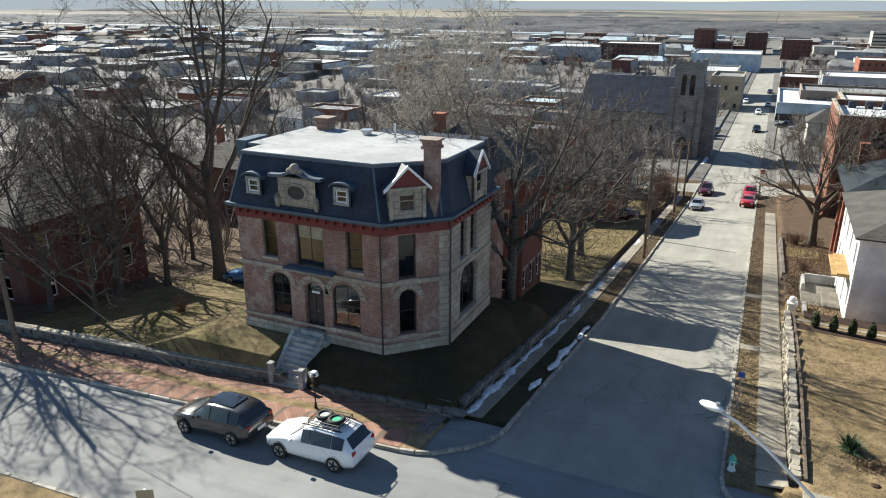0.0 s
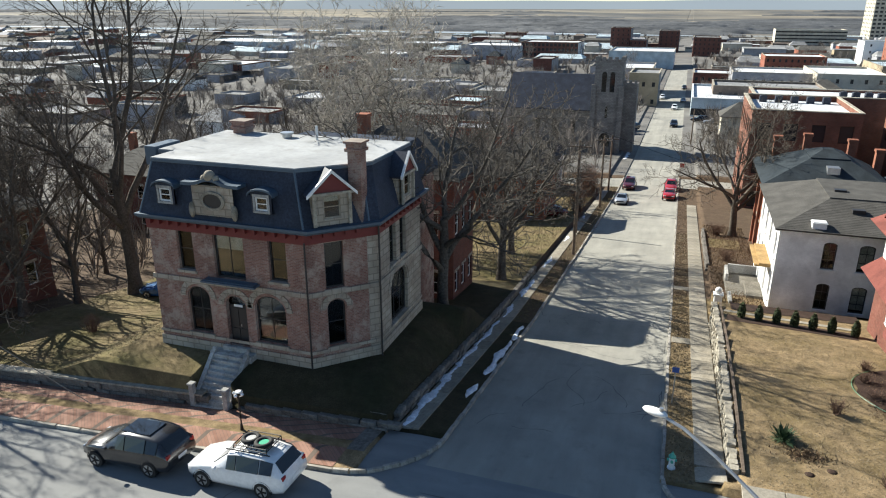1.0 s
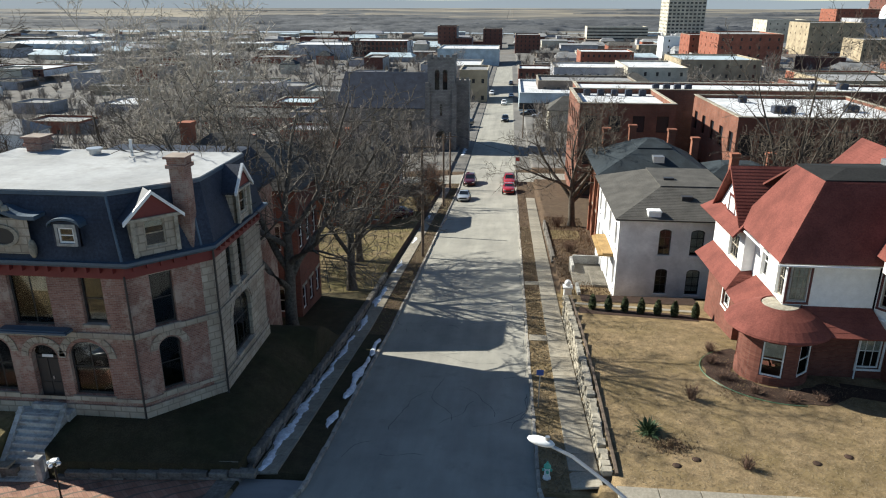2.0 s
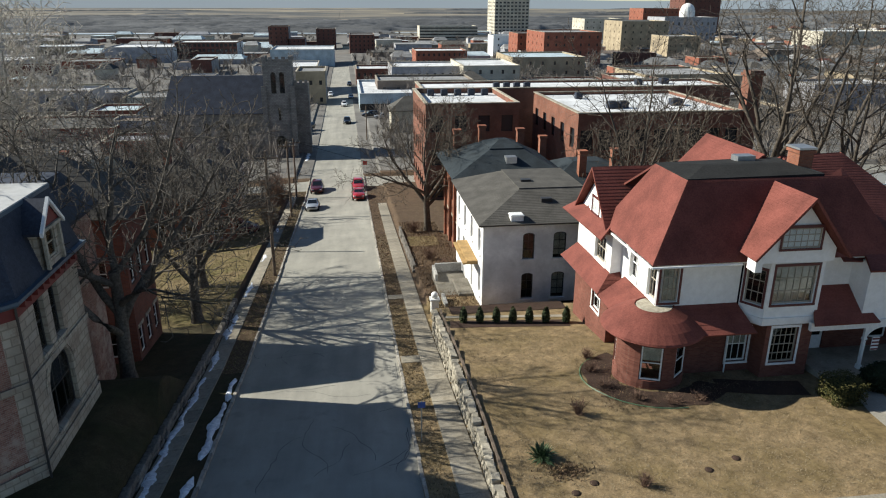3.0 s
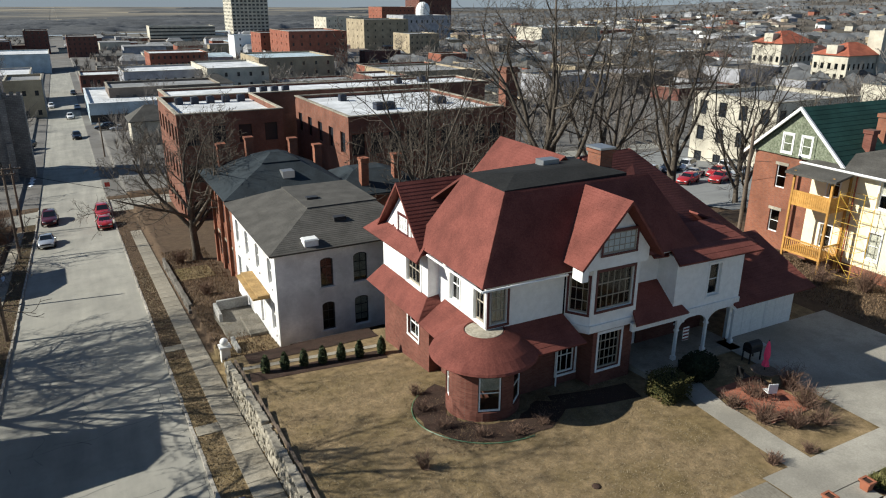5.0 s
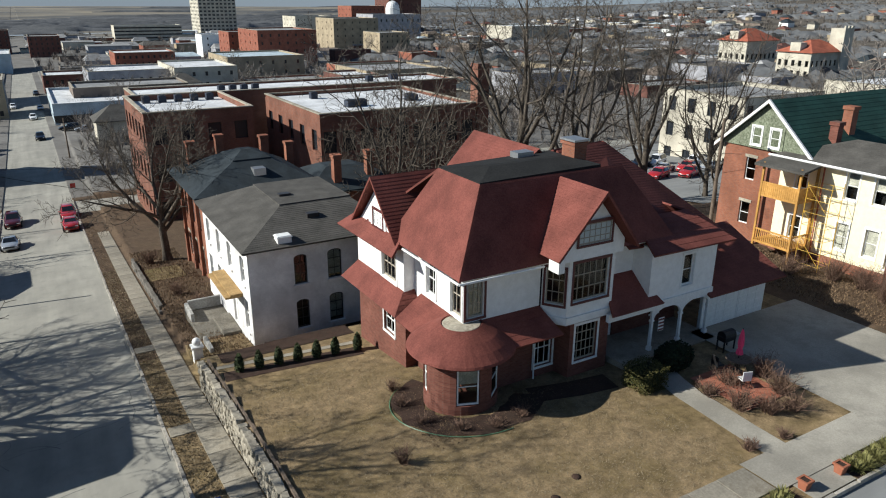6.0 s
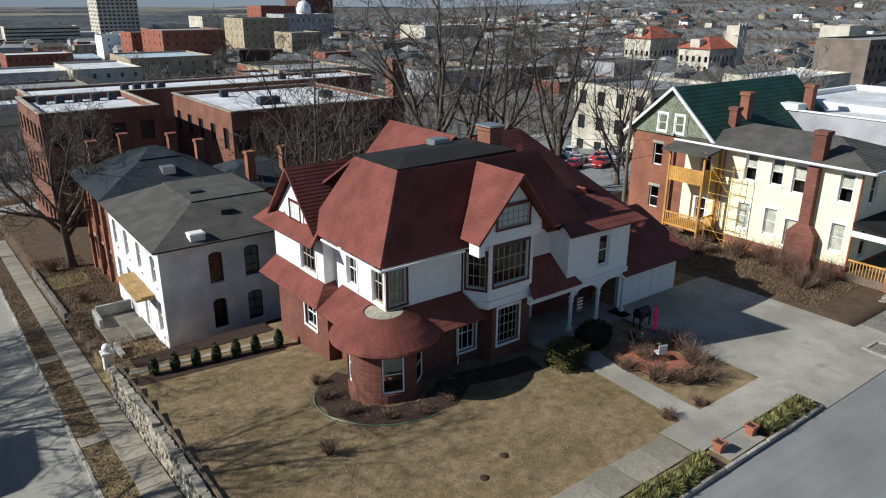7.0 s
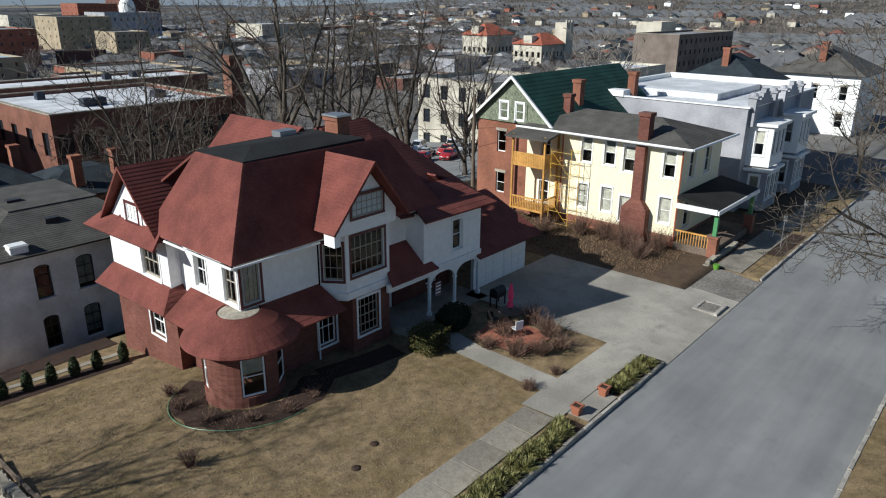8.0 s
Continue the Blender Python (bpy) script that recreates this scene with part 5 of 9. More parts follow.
    for z in (1.2, 4.6):
        part("deck", boxed(45.2, 47.25, 18.6, 21.6, z, z + 0.15), "orange_wood", d)
        for n_, b in (("rail", (45.2, 45.28, 18.6, 21.6, z + 0.95, z + 1.05)), ("rail", (45.28, 47.2, 18.6, 18.68, z + 0.95, z + 1.05))):
            part(n_, boxed(*b), "orange_wood", d)
        for k in range(19):
            part("slat", boxed(45.21, 45.26, 18.65 + 0.155 * k, 18.65 + 0.155 * k + (0.14 if z > 3 else 0.05), z + 0.15, z + 0.95), "orange_wood", d)
        for k in range(12):
            part("slat", boxed(45.32 + 0.155 * k, 45.32 + 0.155 * k + (0.14 if z > 3 else 0.05), 18.61, 18.66, z + 0.15, z + 0.95), "orange_wood", d)
    for x, y in ((45.25, 18.65), (45.25, 21.5), (47.1, 18.65)):
        part("post", boxed(x - 0.07, x + 0.07, y - 0.07, y + 0.07, 0.0, 7.0), "orange_wood", d)
    bm = bmesh.new()
    slab(bm, [(44.8, 18.2, 6.9), (44.8, 22.0, 6.9), (47.3, 22.0, 7.4), (47.3, 18.2, 7.4)], 0.15)
    part("shed_roof", bm, "grey_shingle", d)
    # scaffold tower
    s = thing("scaffold_tower", "yellow tubular scaffold against the yellow wall", "scaffolding")
    for x in (45.6, 46.9):
        for y in (16.6, 18.3):
            part("upright", tubed((x, y, 0.0), (x, y, 6.3), 0.022, n=6), "scaffold", s)
    for k in range(7):
        z = 0.6 + k * 0.9
        for a, b in (((45.6, 16.6), (46.9, 16.6)), ((45.6, 18.3), (46.9, 18.3)), ((45.6, 16.6), (45.6, 18.3)), ((46.9, 16.6), (46.9, 18.3))):
            part("ledger", tubed((*a, z), (*b, z), 0.016, n=5), "scaffold", s)
    for k in range(3):
        part("brace", tubed((45.6, 16.6, 0.6 + 1.8 * k), (45.6, 18.3, 2.4 + 1.8 * k), 0.014, n=5), "scaffold", s)


def green_gable_house():
    h = thing("green_gabled_house", "brick house with a mossy shingled gable and green roof", "house")
    ws = walls(h, [(46.0, 27.6), (46.0, 22.6), (62.0, 22.6), (62.0, 27.6)], -1.5, 7.6, "s_brick")
    ws[0].window(h, 2.4, 5.0, 0.85, 1.7, frame="trim", rows=2, lintel="stone")
    ws[0].window(h, 2.4, 1.6, 0.85, 1.7, frame="trim", rows=2, lintel="stone")
    raise_walls(h, ws, "s_brick")
    yc = 24.1
    bm = bmesh.new()
    for x in (45.85, 46.05):
        bm.faces.new([bm.verts.new(p) for p in ((x, 20.3, 7.5), (x, 27.9, 7.5), (x, yc, 10.9))])
    part("gable", bm, "green_shake", h, "green moss-stained shingled gable")
    g = Wall((45.8, 25.5), (45.8, 22.7), 7.5, 9.3, 0.06)
    g.window(h, 0.6, 7.75, 0.75, 1.3, frame="trim", rows=2, surround="trim", deep=0.02, curtain="0.6")
    g.window(h, 2.1, 7.75, 0.75, 1.3, frame="trim", rows=2, surround="trim", deep=0.02, curtain="0.6")
    bm = bmesh.new()
    g.build(bm)
    part("gable_panel", bm, "green_shake", h)
    roof_part(h, "roof_slope", [
        [(45.5, 20.0, 7.4), (63.0, 20.0, 7.4), (63.0, yc, 11.1), (45.5, yc, 11.1)],
        [(63.0, 28.2, 7.4), (45.5, 28.2, 7.4), (45.5, yc, 11.1), (63.0, yc, 11.1)]], "green_roof", "dark green shingled slope", 14)
    bm = bmesh.new()
    for y in (19.95, 28.25):
        slab(bm, [(45.42, y, 7.42), (45.42, yc, 11.16), (45.6, yc, 11.16), (45.6, y, 7.42)], 0.25)
    part("bargeboard", bm, "trim", h)
    for x, y in ((51.5, 21.6), (61, 21.5)):
        chimney(h, x, y, 0.7, 7.0, 10.6)
    h.location = (1.5, -0.95, -0.15)


def grey_terrace():
    h = thing("grey_apartment_house", "grey rendered three-storey house with white bays and roof", "apartment building")
    ws = walls(h, [(59.0, 24.0), (59.0, 9.0), (78.0, 9.0), (78.0, 24.0)], -1, 8.6, "grey_render")
    raise_walls(h, ws, "grey_render")
    part("roof", boxed(59.3, 77.7, 9.3, 23.7, 7.95, 8.1), "membrane", h, "white flat roof")
    for nm, b in (("coping", (58.9, 59.35, 9.3, 19.6, 8.602, 8.72)), ("coping", (58.9, 78.1, 8.85, 9.3, 8.602, 8.75)), ("coping", (59.35, 78.1, 23.6, 24.1, 8.602, 9.1)), ("coping", (77.6, 78.1, 9.3, 23.6, 8.602, 9.2)),
                  ("parapet_step", (58.85, 60.2, 19.6, 22.2, 8.602, 9.15)), ("parapet_step", (58.8, 61.5, 22.2, 24.1, 7.9, 8.95)), ("roof_step", (66, 77.6, 14, 23.6, 8.102, 8.7))):
        part(nm, bevelled(boxed(*b), 0.03), "membrane" if nm == "roof_step" else "trim", h)
    for x0 in (60.0, 67.5):
        for z in (0.4, 4.0):
            pts = [(x0, 9.0), (x0 + 0.3, 7.2), (x0 + 3.6, 7.2), (x0 + 4.2, 9.0)]
            bw = [Wall(pts[k], pts[k + 1], z, z + 3.2, 0.15) for k in range(3)]
            for w, us in ((bw[0], (0.9,)), (bw[1], (0.6, 1.65, 2.7)), (bw[2], (0.9,))):
                for u in us:
                    w.window(h, u, z + 0.9, 0.75, 1.95, frame="trim", rows=2, surround="trim", deep=0.05, curtain="0.5")
            raise_walls(h, bw, "trim" if z > 2 else "grey_render", "bay_wall")
            bm = bmesh.new()
            prism(bm, [(x0 - 0.2, 9.0), (x0 + 0.1, 6.9), (x0 + 3.8, 6.9), (x0 + 4.4, 9.0)], z + 3.2, z + 3.45)
            part("bay_cornice", bevelled(bm, 0.03), "trim", h)
        # stepped gablet between two capped piers
        for x in (x0 - 0.55, x0 + 4.3):
            bm = bmesh.new()
            box(bm, x, x + 0.65, 8.62, 9.25, 7.2, 9.4)
            box(bm, x - 0.12, x + 0.77, 8.5, 9.37, 9.4, 9.55)
            disc(bm, (x + 0.32, 8.93), 0.3, 9.55, 9.8, 10, 0.22)
            part("pier", bm, "grey_render", h, "grey parapet pier with a rounded cap")
        bm = bmesh.new()
        for k in range(4):
            box(bm, x0 + 0.4 + 0.45 * k, x0 + 3.9 - 0.45 * k, 8.7, 9.1, 8.752 + 0.3 * k, 9.05 + 0.3 * k)
        part("gablet", bm, "grey_render", h)


# solid dark blocks added in the hollow houses in place of unlit interiors
def room_blocks(house, *blocks):
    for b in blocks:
        part("room", boxed(*b), "room", house, "near-black block standing in for unlit rooms")


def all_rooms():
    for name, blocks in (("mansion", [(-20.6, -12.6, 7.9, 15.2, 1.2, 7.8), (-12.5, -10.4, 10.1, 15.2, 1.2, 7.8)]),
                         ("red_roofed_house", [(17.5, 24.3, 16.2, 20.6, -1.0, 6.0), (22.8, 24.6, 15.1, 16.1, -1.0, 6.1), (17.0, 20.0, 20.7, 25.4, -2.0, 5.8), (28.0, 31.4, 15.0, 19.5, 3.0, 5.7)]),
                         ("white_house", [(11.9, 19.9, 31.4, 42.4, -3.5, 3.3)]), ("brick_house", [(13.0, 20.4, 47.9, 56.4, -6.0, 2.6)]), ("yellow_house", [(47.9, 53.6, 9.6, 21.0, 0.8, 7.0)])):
        room_blocks(bpy.data.objects[name], *blocks)


white_house()
dark_roofed_house()
school()
yellow_house()
green_gable_house()
grey_terrace()
all_rooms()

# ---- bare winter trees ----
def hill_z(x, y):
    d = math.hypot(x, y)
    a = math.atan2(x, y)
    return ground_z(x, y) + 58 * ease((d - 450) / 1500) * ease((a - 0.42) / 0.7)


def grow_tree(seed, height, spread, r0, fork=0.5, limbs=6, kids=(7, 6, 5, 3), up=0.35, thin=0.015, lean=(0, 0)):
    """Vertices and faces of trunk and limbs, and of the fine twigs, of one leafless tree that stands at the origin."""
    rng = random.Random(seed)
    wood, fine = ([], []), ([], [])
    deepest = len(kids)

    def ring_tube(pts, radii, n, store):
        vs, fs = store
        start = len(vs)
        for k, (p, r) in enumerate(zip(pts, radii)):
            d = (pts[min(k + 1, len(pts) - 1)] - pts[max(k - 1, 0)]).normalized()
            a = d.orthogonal().normalized()
            b = d.cross(a)
            for i in range(n):
                t = i * math.tau / n
                vs.append(tuple(p + (a * math.cos(t) + b * math.sin(t)) * r))
        for k in range(len(pts) - 1):
            for i in range(n):
                j = (i + 1) % n
                q = start + k * n
                fs.append((q + i, q + j, q + n + j, q + n + i))

    def branch(p, d, length, r, level):
        n_seg = (6, 7, 5, 4, 3, 2)[level]
        pts, radii, dirs = [p.copy()], [r], []
        wob = (0.07, 0.20, 0.26, 0.30, 0.32, 0.3)[level]
        end = r * (0.62, 0.3, 0.3, 0.35, 0.5, 0.6)[level]
        for k in range(n_seg):
            lift = (0.1, 0.10 * up / 0.35, 0.05, 0.05, 0.05, 0.03)[level]
            d = (d + Vector((rng.uniform(-1, 1), rng.uniform(-1, 1), rng.uniform(-0.8, 0.8))) * wob + Vector((0, 0, lift))).normalized()
            p = p + d * (length / n_seg)
            pts.append(p.copy())
            dirs.append(d.copy())
            radii.append(max(r + (end - r) * (k + 1) / n_seg, thin * (0.75 if level > 3 else 1)))
        if level == 0:
            radii[0] *= 1.4
        ring_tube(pts, radii, (9, 7, 5, 4, 3, 3)[level], wood if level < 3 else fine)
        if level > deepest:
            return
        count = limbs if level == 0 else kids[level - 1] if level <= len(kids) else 0
        phase = rng.uniform(0, math.tau)
        for c in range(count):
            f = fork + (1 - fork) * (c + 0.6) / count if level == 0 else 0.22 + 0.78 * (c + rng.uniform(0.2, 0.9)) / count
            f = min(f, 0.999)
            k = int(f * n_seg)
            q = pts[k].lerp(pts[k + 1], f * n_seg - k)
            ax = dirs[k]
            o = ax.orthogonal().normalized()
            t = phase + c * 2.4 + rng.uniform(-0.4, 0.4)
            side = o * math.cos(t) + ax.cross(o) * math.sin(t)
            tilt = radians(rng.uniform(24, 52)) * spread if level == 0 else radians(rng.uniform(32, 62))
            nd = (ax * math.cos(tilt) + side * math.sin(tilt)).normalized()
            ln = height * rng.uniform(0.48, 0.66) if level == 0 else length * (0.0, 0.46, 0.46, 0.5, 0.5)[level] * rng.uniform(0.75, 1.25) * (1.2 - 0.45 * f)
            rr = radii[k] * (rng.uniform(0.5, 0.72) if level == 0 else rng.uniform(0.42, 0.62))
            branch(q, nd, ln, max(rr, thin), level + 1)

    branch(Vector((0, 0, -0.3)), Vector((lean[0], lean[1], 1)).normalized(), height * 0.40, r0, 0)
    return wood, fine


def tree(x, y, seed, height, spread, r0, label, bark="bark", z=None, group="bare trees", **kw):
    wood, fine = grow_tree(seed, height, spread, r0, **kw)
    h = thing("tree", label, "tree", group)
    part("trunk", wood, bark, h, smooth=True)
    part("crown", fine, bark, h, smooth=True)
    h.location = (x, y, ground_z(x, y) if z is None else z)
    return h


tree(-37.5, 22.5, 11, 27, 1.15, 0.55, "tall leafless tree with dark spreading limbs", limbs=7, fork=0.5)
tree(-40.5, 14.5, 5, 15.5, 0.8, 0.36, "slender leafless tree wrapped in old vines", limbs=7, fork=0.4)
tree(-9.2, 33.8, 8, 16.0, 1.25, 0.4, "wide leafless tree beside the mansion", "bark_grey", limbs=7, fork=0.45, thin=0.02, kids=(6, 5, 4, 1))
tree(-9.9, 20.4, 14, 17.0, 1.25, 0.42, "thick-limbed leafless tree between the mansion and the pavement", "bark_grey", limbs=7, fork=0.42, thin=0.018, kids=(7, 6, 5, 1))
tree(-10.6, 43.5, 21, 15, 1.4, 0.36, "low spreading leafless tree on the lawn", "bark_grey", limbs=8, fork=0.35, thin=0.02, kids=(6, 5, 4, 2))
tree(10.5, 58.8, 31, 14.5, 1.35, 0.42, "leafless tree with an ivy-wrapped trunk by the pavement", limbs=8, fork=0.5)
tree(-27.0, 48.0, 42, 25, 0.85, 0.42, "tall pale-barked leafless sycamore", "bark_pale", limbs=9, fork=0.4, thin=0.024, kids=(7, 6, 6, 3))
tree(27.0, 43.0, 51, 19, 0.9, 0.3, "leafless tree with upright limbs behind the red-roofed house", limbs=9, fork=0.15, up=0.6, kids=(6, 5, 4, 1), thin=0.018)
tree(42.5, 46.5, 61, 27, 0.9, 0.55, "large many-stemmed leafless tree", limbs=7, fork=0.15, up=0.6, kids=(6, 5, 5, 2), thin=0.017)
tree(49.5, 46.5, 66, 25, 0.8, 0.45, "leafless tree with tall forked stems", limbs=6, fork=0.2, up=0.6, kids=(6, 5, 5, 2), thin=0.017)
tree(61.5, 48.0, 71, 25, 0.95, 0.46, "leafless tree with a wide fork", limbs=6, fork=0.2, up=0.6, kids=(6, 5, 5, 2), thin=0.017)
tree(38.5, -8.6, 81, 16, 1.6, 0.34, "leafless street tree whose twigs overhang the road", limbs=8, fork=0.4)
mid_a = tree(-24.0, 34.5, 91, 11, 1.15, 0.2, "small leafless tree in the rough ground", limbs=6, fork=0.35, kids=(6, 5, 4), thin=0.014)
mid_b = tree(-51.0, 24.0, 95, 17, 1.0, 0.34, "tall leafless tree in the rough ground", limbs=7, fork=0.45, kids=(6, 5, 4), thin=0.015)
mid_c = tree(35.0, 51.0, 97, 15, 0.8, 0.24, "thin-stemmed leafless tree behind the school", limbs=7, fork=0.2, kids=(5, 5, 4), thin=0.016, up=0.6)
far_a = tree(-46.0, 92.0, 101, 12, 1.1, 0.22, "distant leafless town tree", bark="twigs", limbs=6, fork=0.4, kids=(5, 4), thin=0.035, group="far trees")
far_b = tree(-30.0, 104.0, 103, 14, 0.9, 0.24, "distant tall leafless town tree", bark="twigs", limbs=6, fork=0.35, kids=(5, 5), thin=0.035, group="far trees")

more = [(mid_b, -60, 34, 1.0, 130), (mid_b, -48, 44, 1.0, 210), (mid_a, -33, 38, 1.0, 50), (mid_a, -46, 28, 1.1, 150), (mid_a, -30, 44, 1.1, 250), (mid_b, -42, 62, 1.1, 70), (mid_a, -28, 60, 1.2, 300),
        (mid_b, -68, 60, 1.0, 300), (mid_b, -24, 80, 0.8, 10), (mid_c, 70, 46, 1.3, 20),
        (mid_a, 64, 40, 1.2, 30), (mid_a, 70, 36, 1.3, 130), (mid_b, 84, 40, 0.85, 50), (mid_b, -66, 4, 1.1, 20), (mid_a, -40.5, 8.6, 1.2, 210), (mid_b, -39.5, 18.5, 0.8, 310), (mid_a, -57, 25, 1.5, 10), (mid_b, -50, 6.6, 1.15, 95), (mid_b, -42.5, 6.0, 1.05, 200), (mid_b, -62, 6.2, 1.2, 40), (mid_b, -56, 7.2, 1.05, 260), (mid_a, -35.5, 8.4, 0.9, 160), (mid_a, 78, 3.8, 1.0, 0), (mid_c, 30.5, 62, 0.8, 40), (mid_b, 90, -9.5, 0.9, 10)]
for src, x, y, s, turn in more:
    copy_thing(src, pose(x, y, ground_z(x, y), 0, 0, turn) @ Matrix.Scale(s, 4))
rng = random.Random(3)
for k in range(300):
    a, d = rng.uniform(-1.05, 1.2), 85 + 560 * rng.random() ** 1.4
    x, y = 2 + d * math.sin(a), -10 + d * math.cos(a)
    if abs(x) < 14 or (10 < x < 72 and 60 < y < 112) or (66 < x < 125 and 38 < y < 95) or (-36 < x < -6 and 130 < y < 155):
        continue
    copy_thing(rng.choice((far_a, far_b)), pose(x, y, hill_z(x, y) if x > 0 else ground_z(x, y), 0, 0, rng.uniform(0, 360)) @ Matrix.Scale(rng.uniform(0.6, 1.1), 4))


def woods():
    """Far belts of bare woodland on the plain and the hills: rows of uneven crowns."""
    r = np.random.default_rng(5)
    vs, fs = [], []

    def belt(path, height, z_of):
        for row in range(3):
            start = len(vs)
            for k, (x, y) in enumerate(path):
                x, y = x + r.uniform(-3, 3), y + row * 11 + r.uniform(-2, 2)
                z = z_of(x, y)
                hh = height * r.uniform(0.55, 1.1) * min(1.0, 0.3 + 4 * min(k, len(path) - 1 - k) / len(path))
                vs.extend([(x, y - 7.0, z - 1.5), (x, y - 2.0, z + hh * 0.5), (x + 1, y + 6, z + hh)])
                if k:
                    q = start + 3 * k
                    fs.extend([(q - 3, q, q + 1, q - 2), (q - 2, q + 1, q + 2, q - 1)])

    for _ in range(170):
        y = 1045 + (700 * r.random() if _ < 125 else 3000 * r.random())
        x0, ln = r.uniform(-1.7, 1.1) * y, r.uniform(120, 900)
        step = 5 + y / 300
        bend = r.uniform(-0.15, 0.15)
        belt([(x0 + k * step, y + bend * k * step + 6 * math.sin(k * 0.3)) for k in range(int(ln / step))], r.uniform(4, 7), ground_z)
    for _ in range(150):
        a, d = r.uniform(0.42, 1.4), 300 + 1700 * r.random() ** 1.3
        n = int(r.uniform(12, 50))
        belt([(d * math.sin(a + k * 4.0 / d), d * math.cos(a + k * 4.0 / d)) for k in range(n)], r.uniform(4, 8), hill_z)
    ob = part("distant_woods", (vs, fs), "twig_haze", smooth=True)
    tagged(ob, "distant bare woodland tinted blue-grey for haze", "woods", kind="stuff")


def scrub():
    """Bare scrub and small crowns between the houses: many thin upright twigs."""
    r = random.Random(12)
    vs, fs = [], []
    for k in range(9500):
        hill = 2500 <= k < 6000
        a, d = (r.uniform(0.45, 1.4), 330 + 1300 * r.random() ** 1.4) if hill else (r.uniform(-1.05, 1.25), 60 + 420 * r.random() ** 1.5) if k < 2500 else (r.uniform(-1.05, 0.75), 130 + 850 * r.random())
        x, y = 2 + d * math.sin(a), -10 + d * math.cos(a)
        if abs(x) < 9 or (x > 8 and y < 112 and x < 68) or (66 < x < 125 and 38 < y < 95) or (x > 40 and y < 45 and d < 300) or (-24 < x < 0 and y < 84):
            continue
        z = hill_z(x, y) if x > 0 else ground_z(x, y)
        hh, w = r.uniform(3, 8) * (1.3 if hill else 1), r.uniform(1.0, 2.8) * (2.2 if hill else 1.8 if k >= 6000 else 1)
        t = 0.035 + d * 0.00022
        for _ in range(34):
            b = r.uniform(0, math.tau)
            q = r.random()
            p = Vector((x + math.cos(b) * w * 0.25 * q, y + math.sin(b) * w * 0.25 * q, z + hh * r.uniform(0, 0.45)))
            e = p + Vector((math.cos(b) * w * q, math.sin(b) * w * q, hh * r.uniform(0.3, 0.6)))
            c = r.uniform(0, math.tau)
            o = Vector((math.cos(c), math.sin(c), 0)) * t
            s_ = len(vs)
            vs.extend(tuple(v) for v in (p - o, p + o, e))
            fs.append((s_, s_ + 1, s_ + 2))
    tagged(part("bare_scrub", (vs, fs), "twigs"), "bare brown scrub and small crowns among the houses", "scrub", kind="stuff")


scrub()
# woodland tone lightened and cooled, so the colour itself holds the haze
M["twig_haze"] = surface("hazed_woodland", (0.088, 0.093, 0.1), (0.14, 0.142, 0.146), 0.3, 0.01, 0.95, 0.0)


hv, hf = [], []
for i in range(60):
    for j in range(40):
        a, d = 0.40 + 1.5 * i / 59, 420 + 2600 * (j / 39) ** 1.5
        x, y = d * math.sin(a), d * math.cos(a)
        hv.append((x, y, hill_z(x, y) + 0.3 * (i not in (0, 59)) - 0.6 * (j == 0) - 0.6 * (i == 0)))
for i in range(59):
    for j in range(39):
        k = i * 40 + j
        hf.append((k, k + 1, k + 41, k + 40))
tagged(part("hillside", (hv, hf), surface("brown_hillside", (0.06, 0.052, 0.044), (0.15, 0.128, 0.1), 0.03, 0.004, 0.95, 0.0), smooth=True), "distant rising hillside of fields and scattered houses", "hill", kind="structure")
woods()

# ---- the town below ----
flat_block("town_building", "four-storey brick factory with a pale parapet", -107.1, -67.6, 480, 510, -21.8, -8.3, "dark_brick", "membrane", 14, 4, 4, ww=1.8, wh=2.0, group='town buildings')
flat_block("town_building", "long low pale warehouse shed", -147.9, -106.0, 470, 510, -21.7, -10.6, "grey_render", "membrane", 0, 0, 1, group='town buildings')
flat_block("town_building", "tall dark brick warehouse block", -60.5, -43.8, 620, 645, -24.2, -3.0, "dark_brick", "grey_roof", 4, 3, 6, group='town buildings')
flat_block("town_building", "dark brick block beside the railway", -44.8, -30.4, 620, 645, -24.2, -12.9, "dark_brick", "grey_roof", 4, 0, 3, group='town buildings')
flat_block("town_building", "dark brick block by the railway", -21.4, -4.5, 640, 665, -24.5, -5.8, "dark_brick", "grey_roof", 4, 3, 6, group='town buildings')
flat_block("town_building", "dark brick commercial block", 6.8, 26.2, 560, 590, -23.2, -7.2, "dark_brick", "grey_roof", 6, 4, 5, group='town buildings')
flat_block("town_building", "pale blue metal shed with a white roof", -41.7, -3.8, 430, 470, -21.0, -10.0, "blue_metal", "membrane", 0, 0, 1, group='town buildings')
flat_block("town_building", "tan brick two-storey block beside the street", -14.5, -4.6, 235, 255, -17.1, -5.0, "tan", "grey_roof", 3, 3, 2, group='town buildings')
flat_block("town_building", "low block with a white flat roof", -23.3, -8.5, 270, 300, -17.9, -6.5, "grey_render", "membrane", 4, 0, 1, group='town buildings')
flat_block("town_building", "low glazed building with a broad white roof", 6.4, 29.4, 205, 245, -16.2, -9.0, "blue_metal", "membrane", 8, 4, 1, ww=3.0, wh=2.0, bare=True, group='town buildings')
flat_block("town_building", "low dark brick shop row", 7.0, 22.3, 300, 320, -18.5, -10.1, "dark_brick", "membrane", 6, 3, 2, group='town buildings')
flat_block("town_building", "pale grey two-storey office building", 20.6, 49.0, 272, 297, -17.9, -6.9, "grey_render", "membrane", 9, 3, 2, group='town buildings')
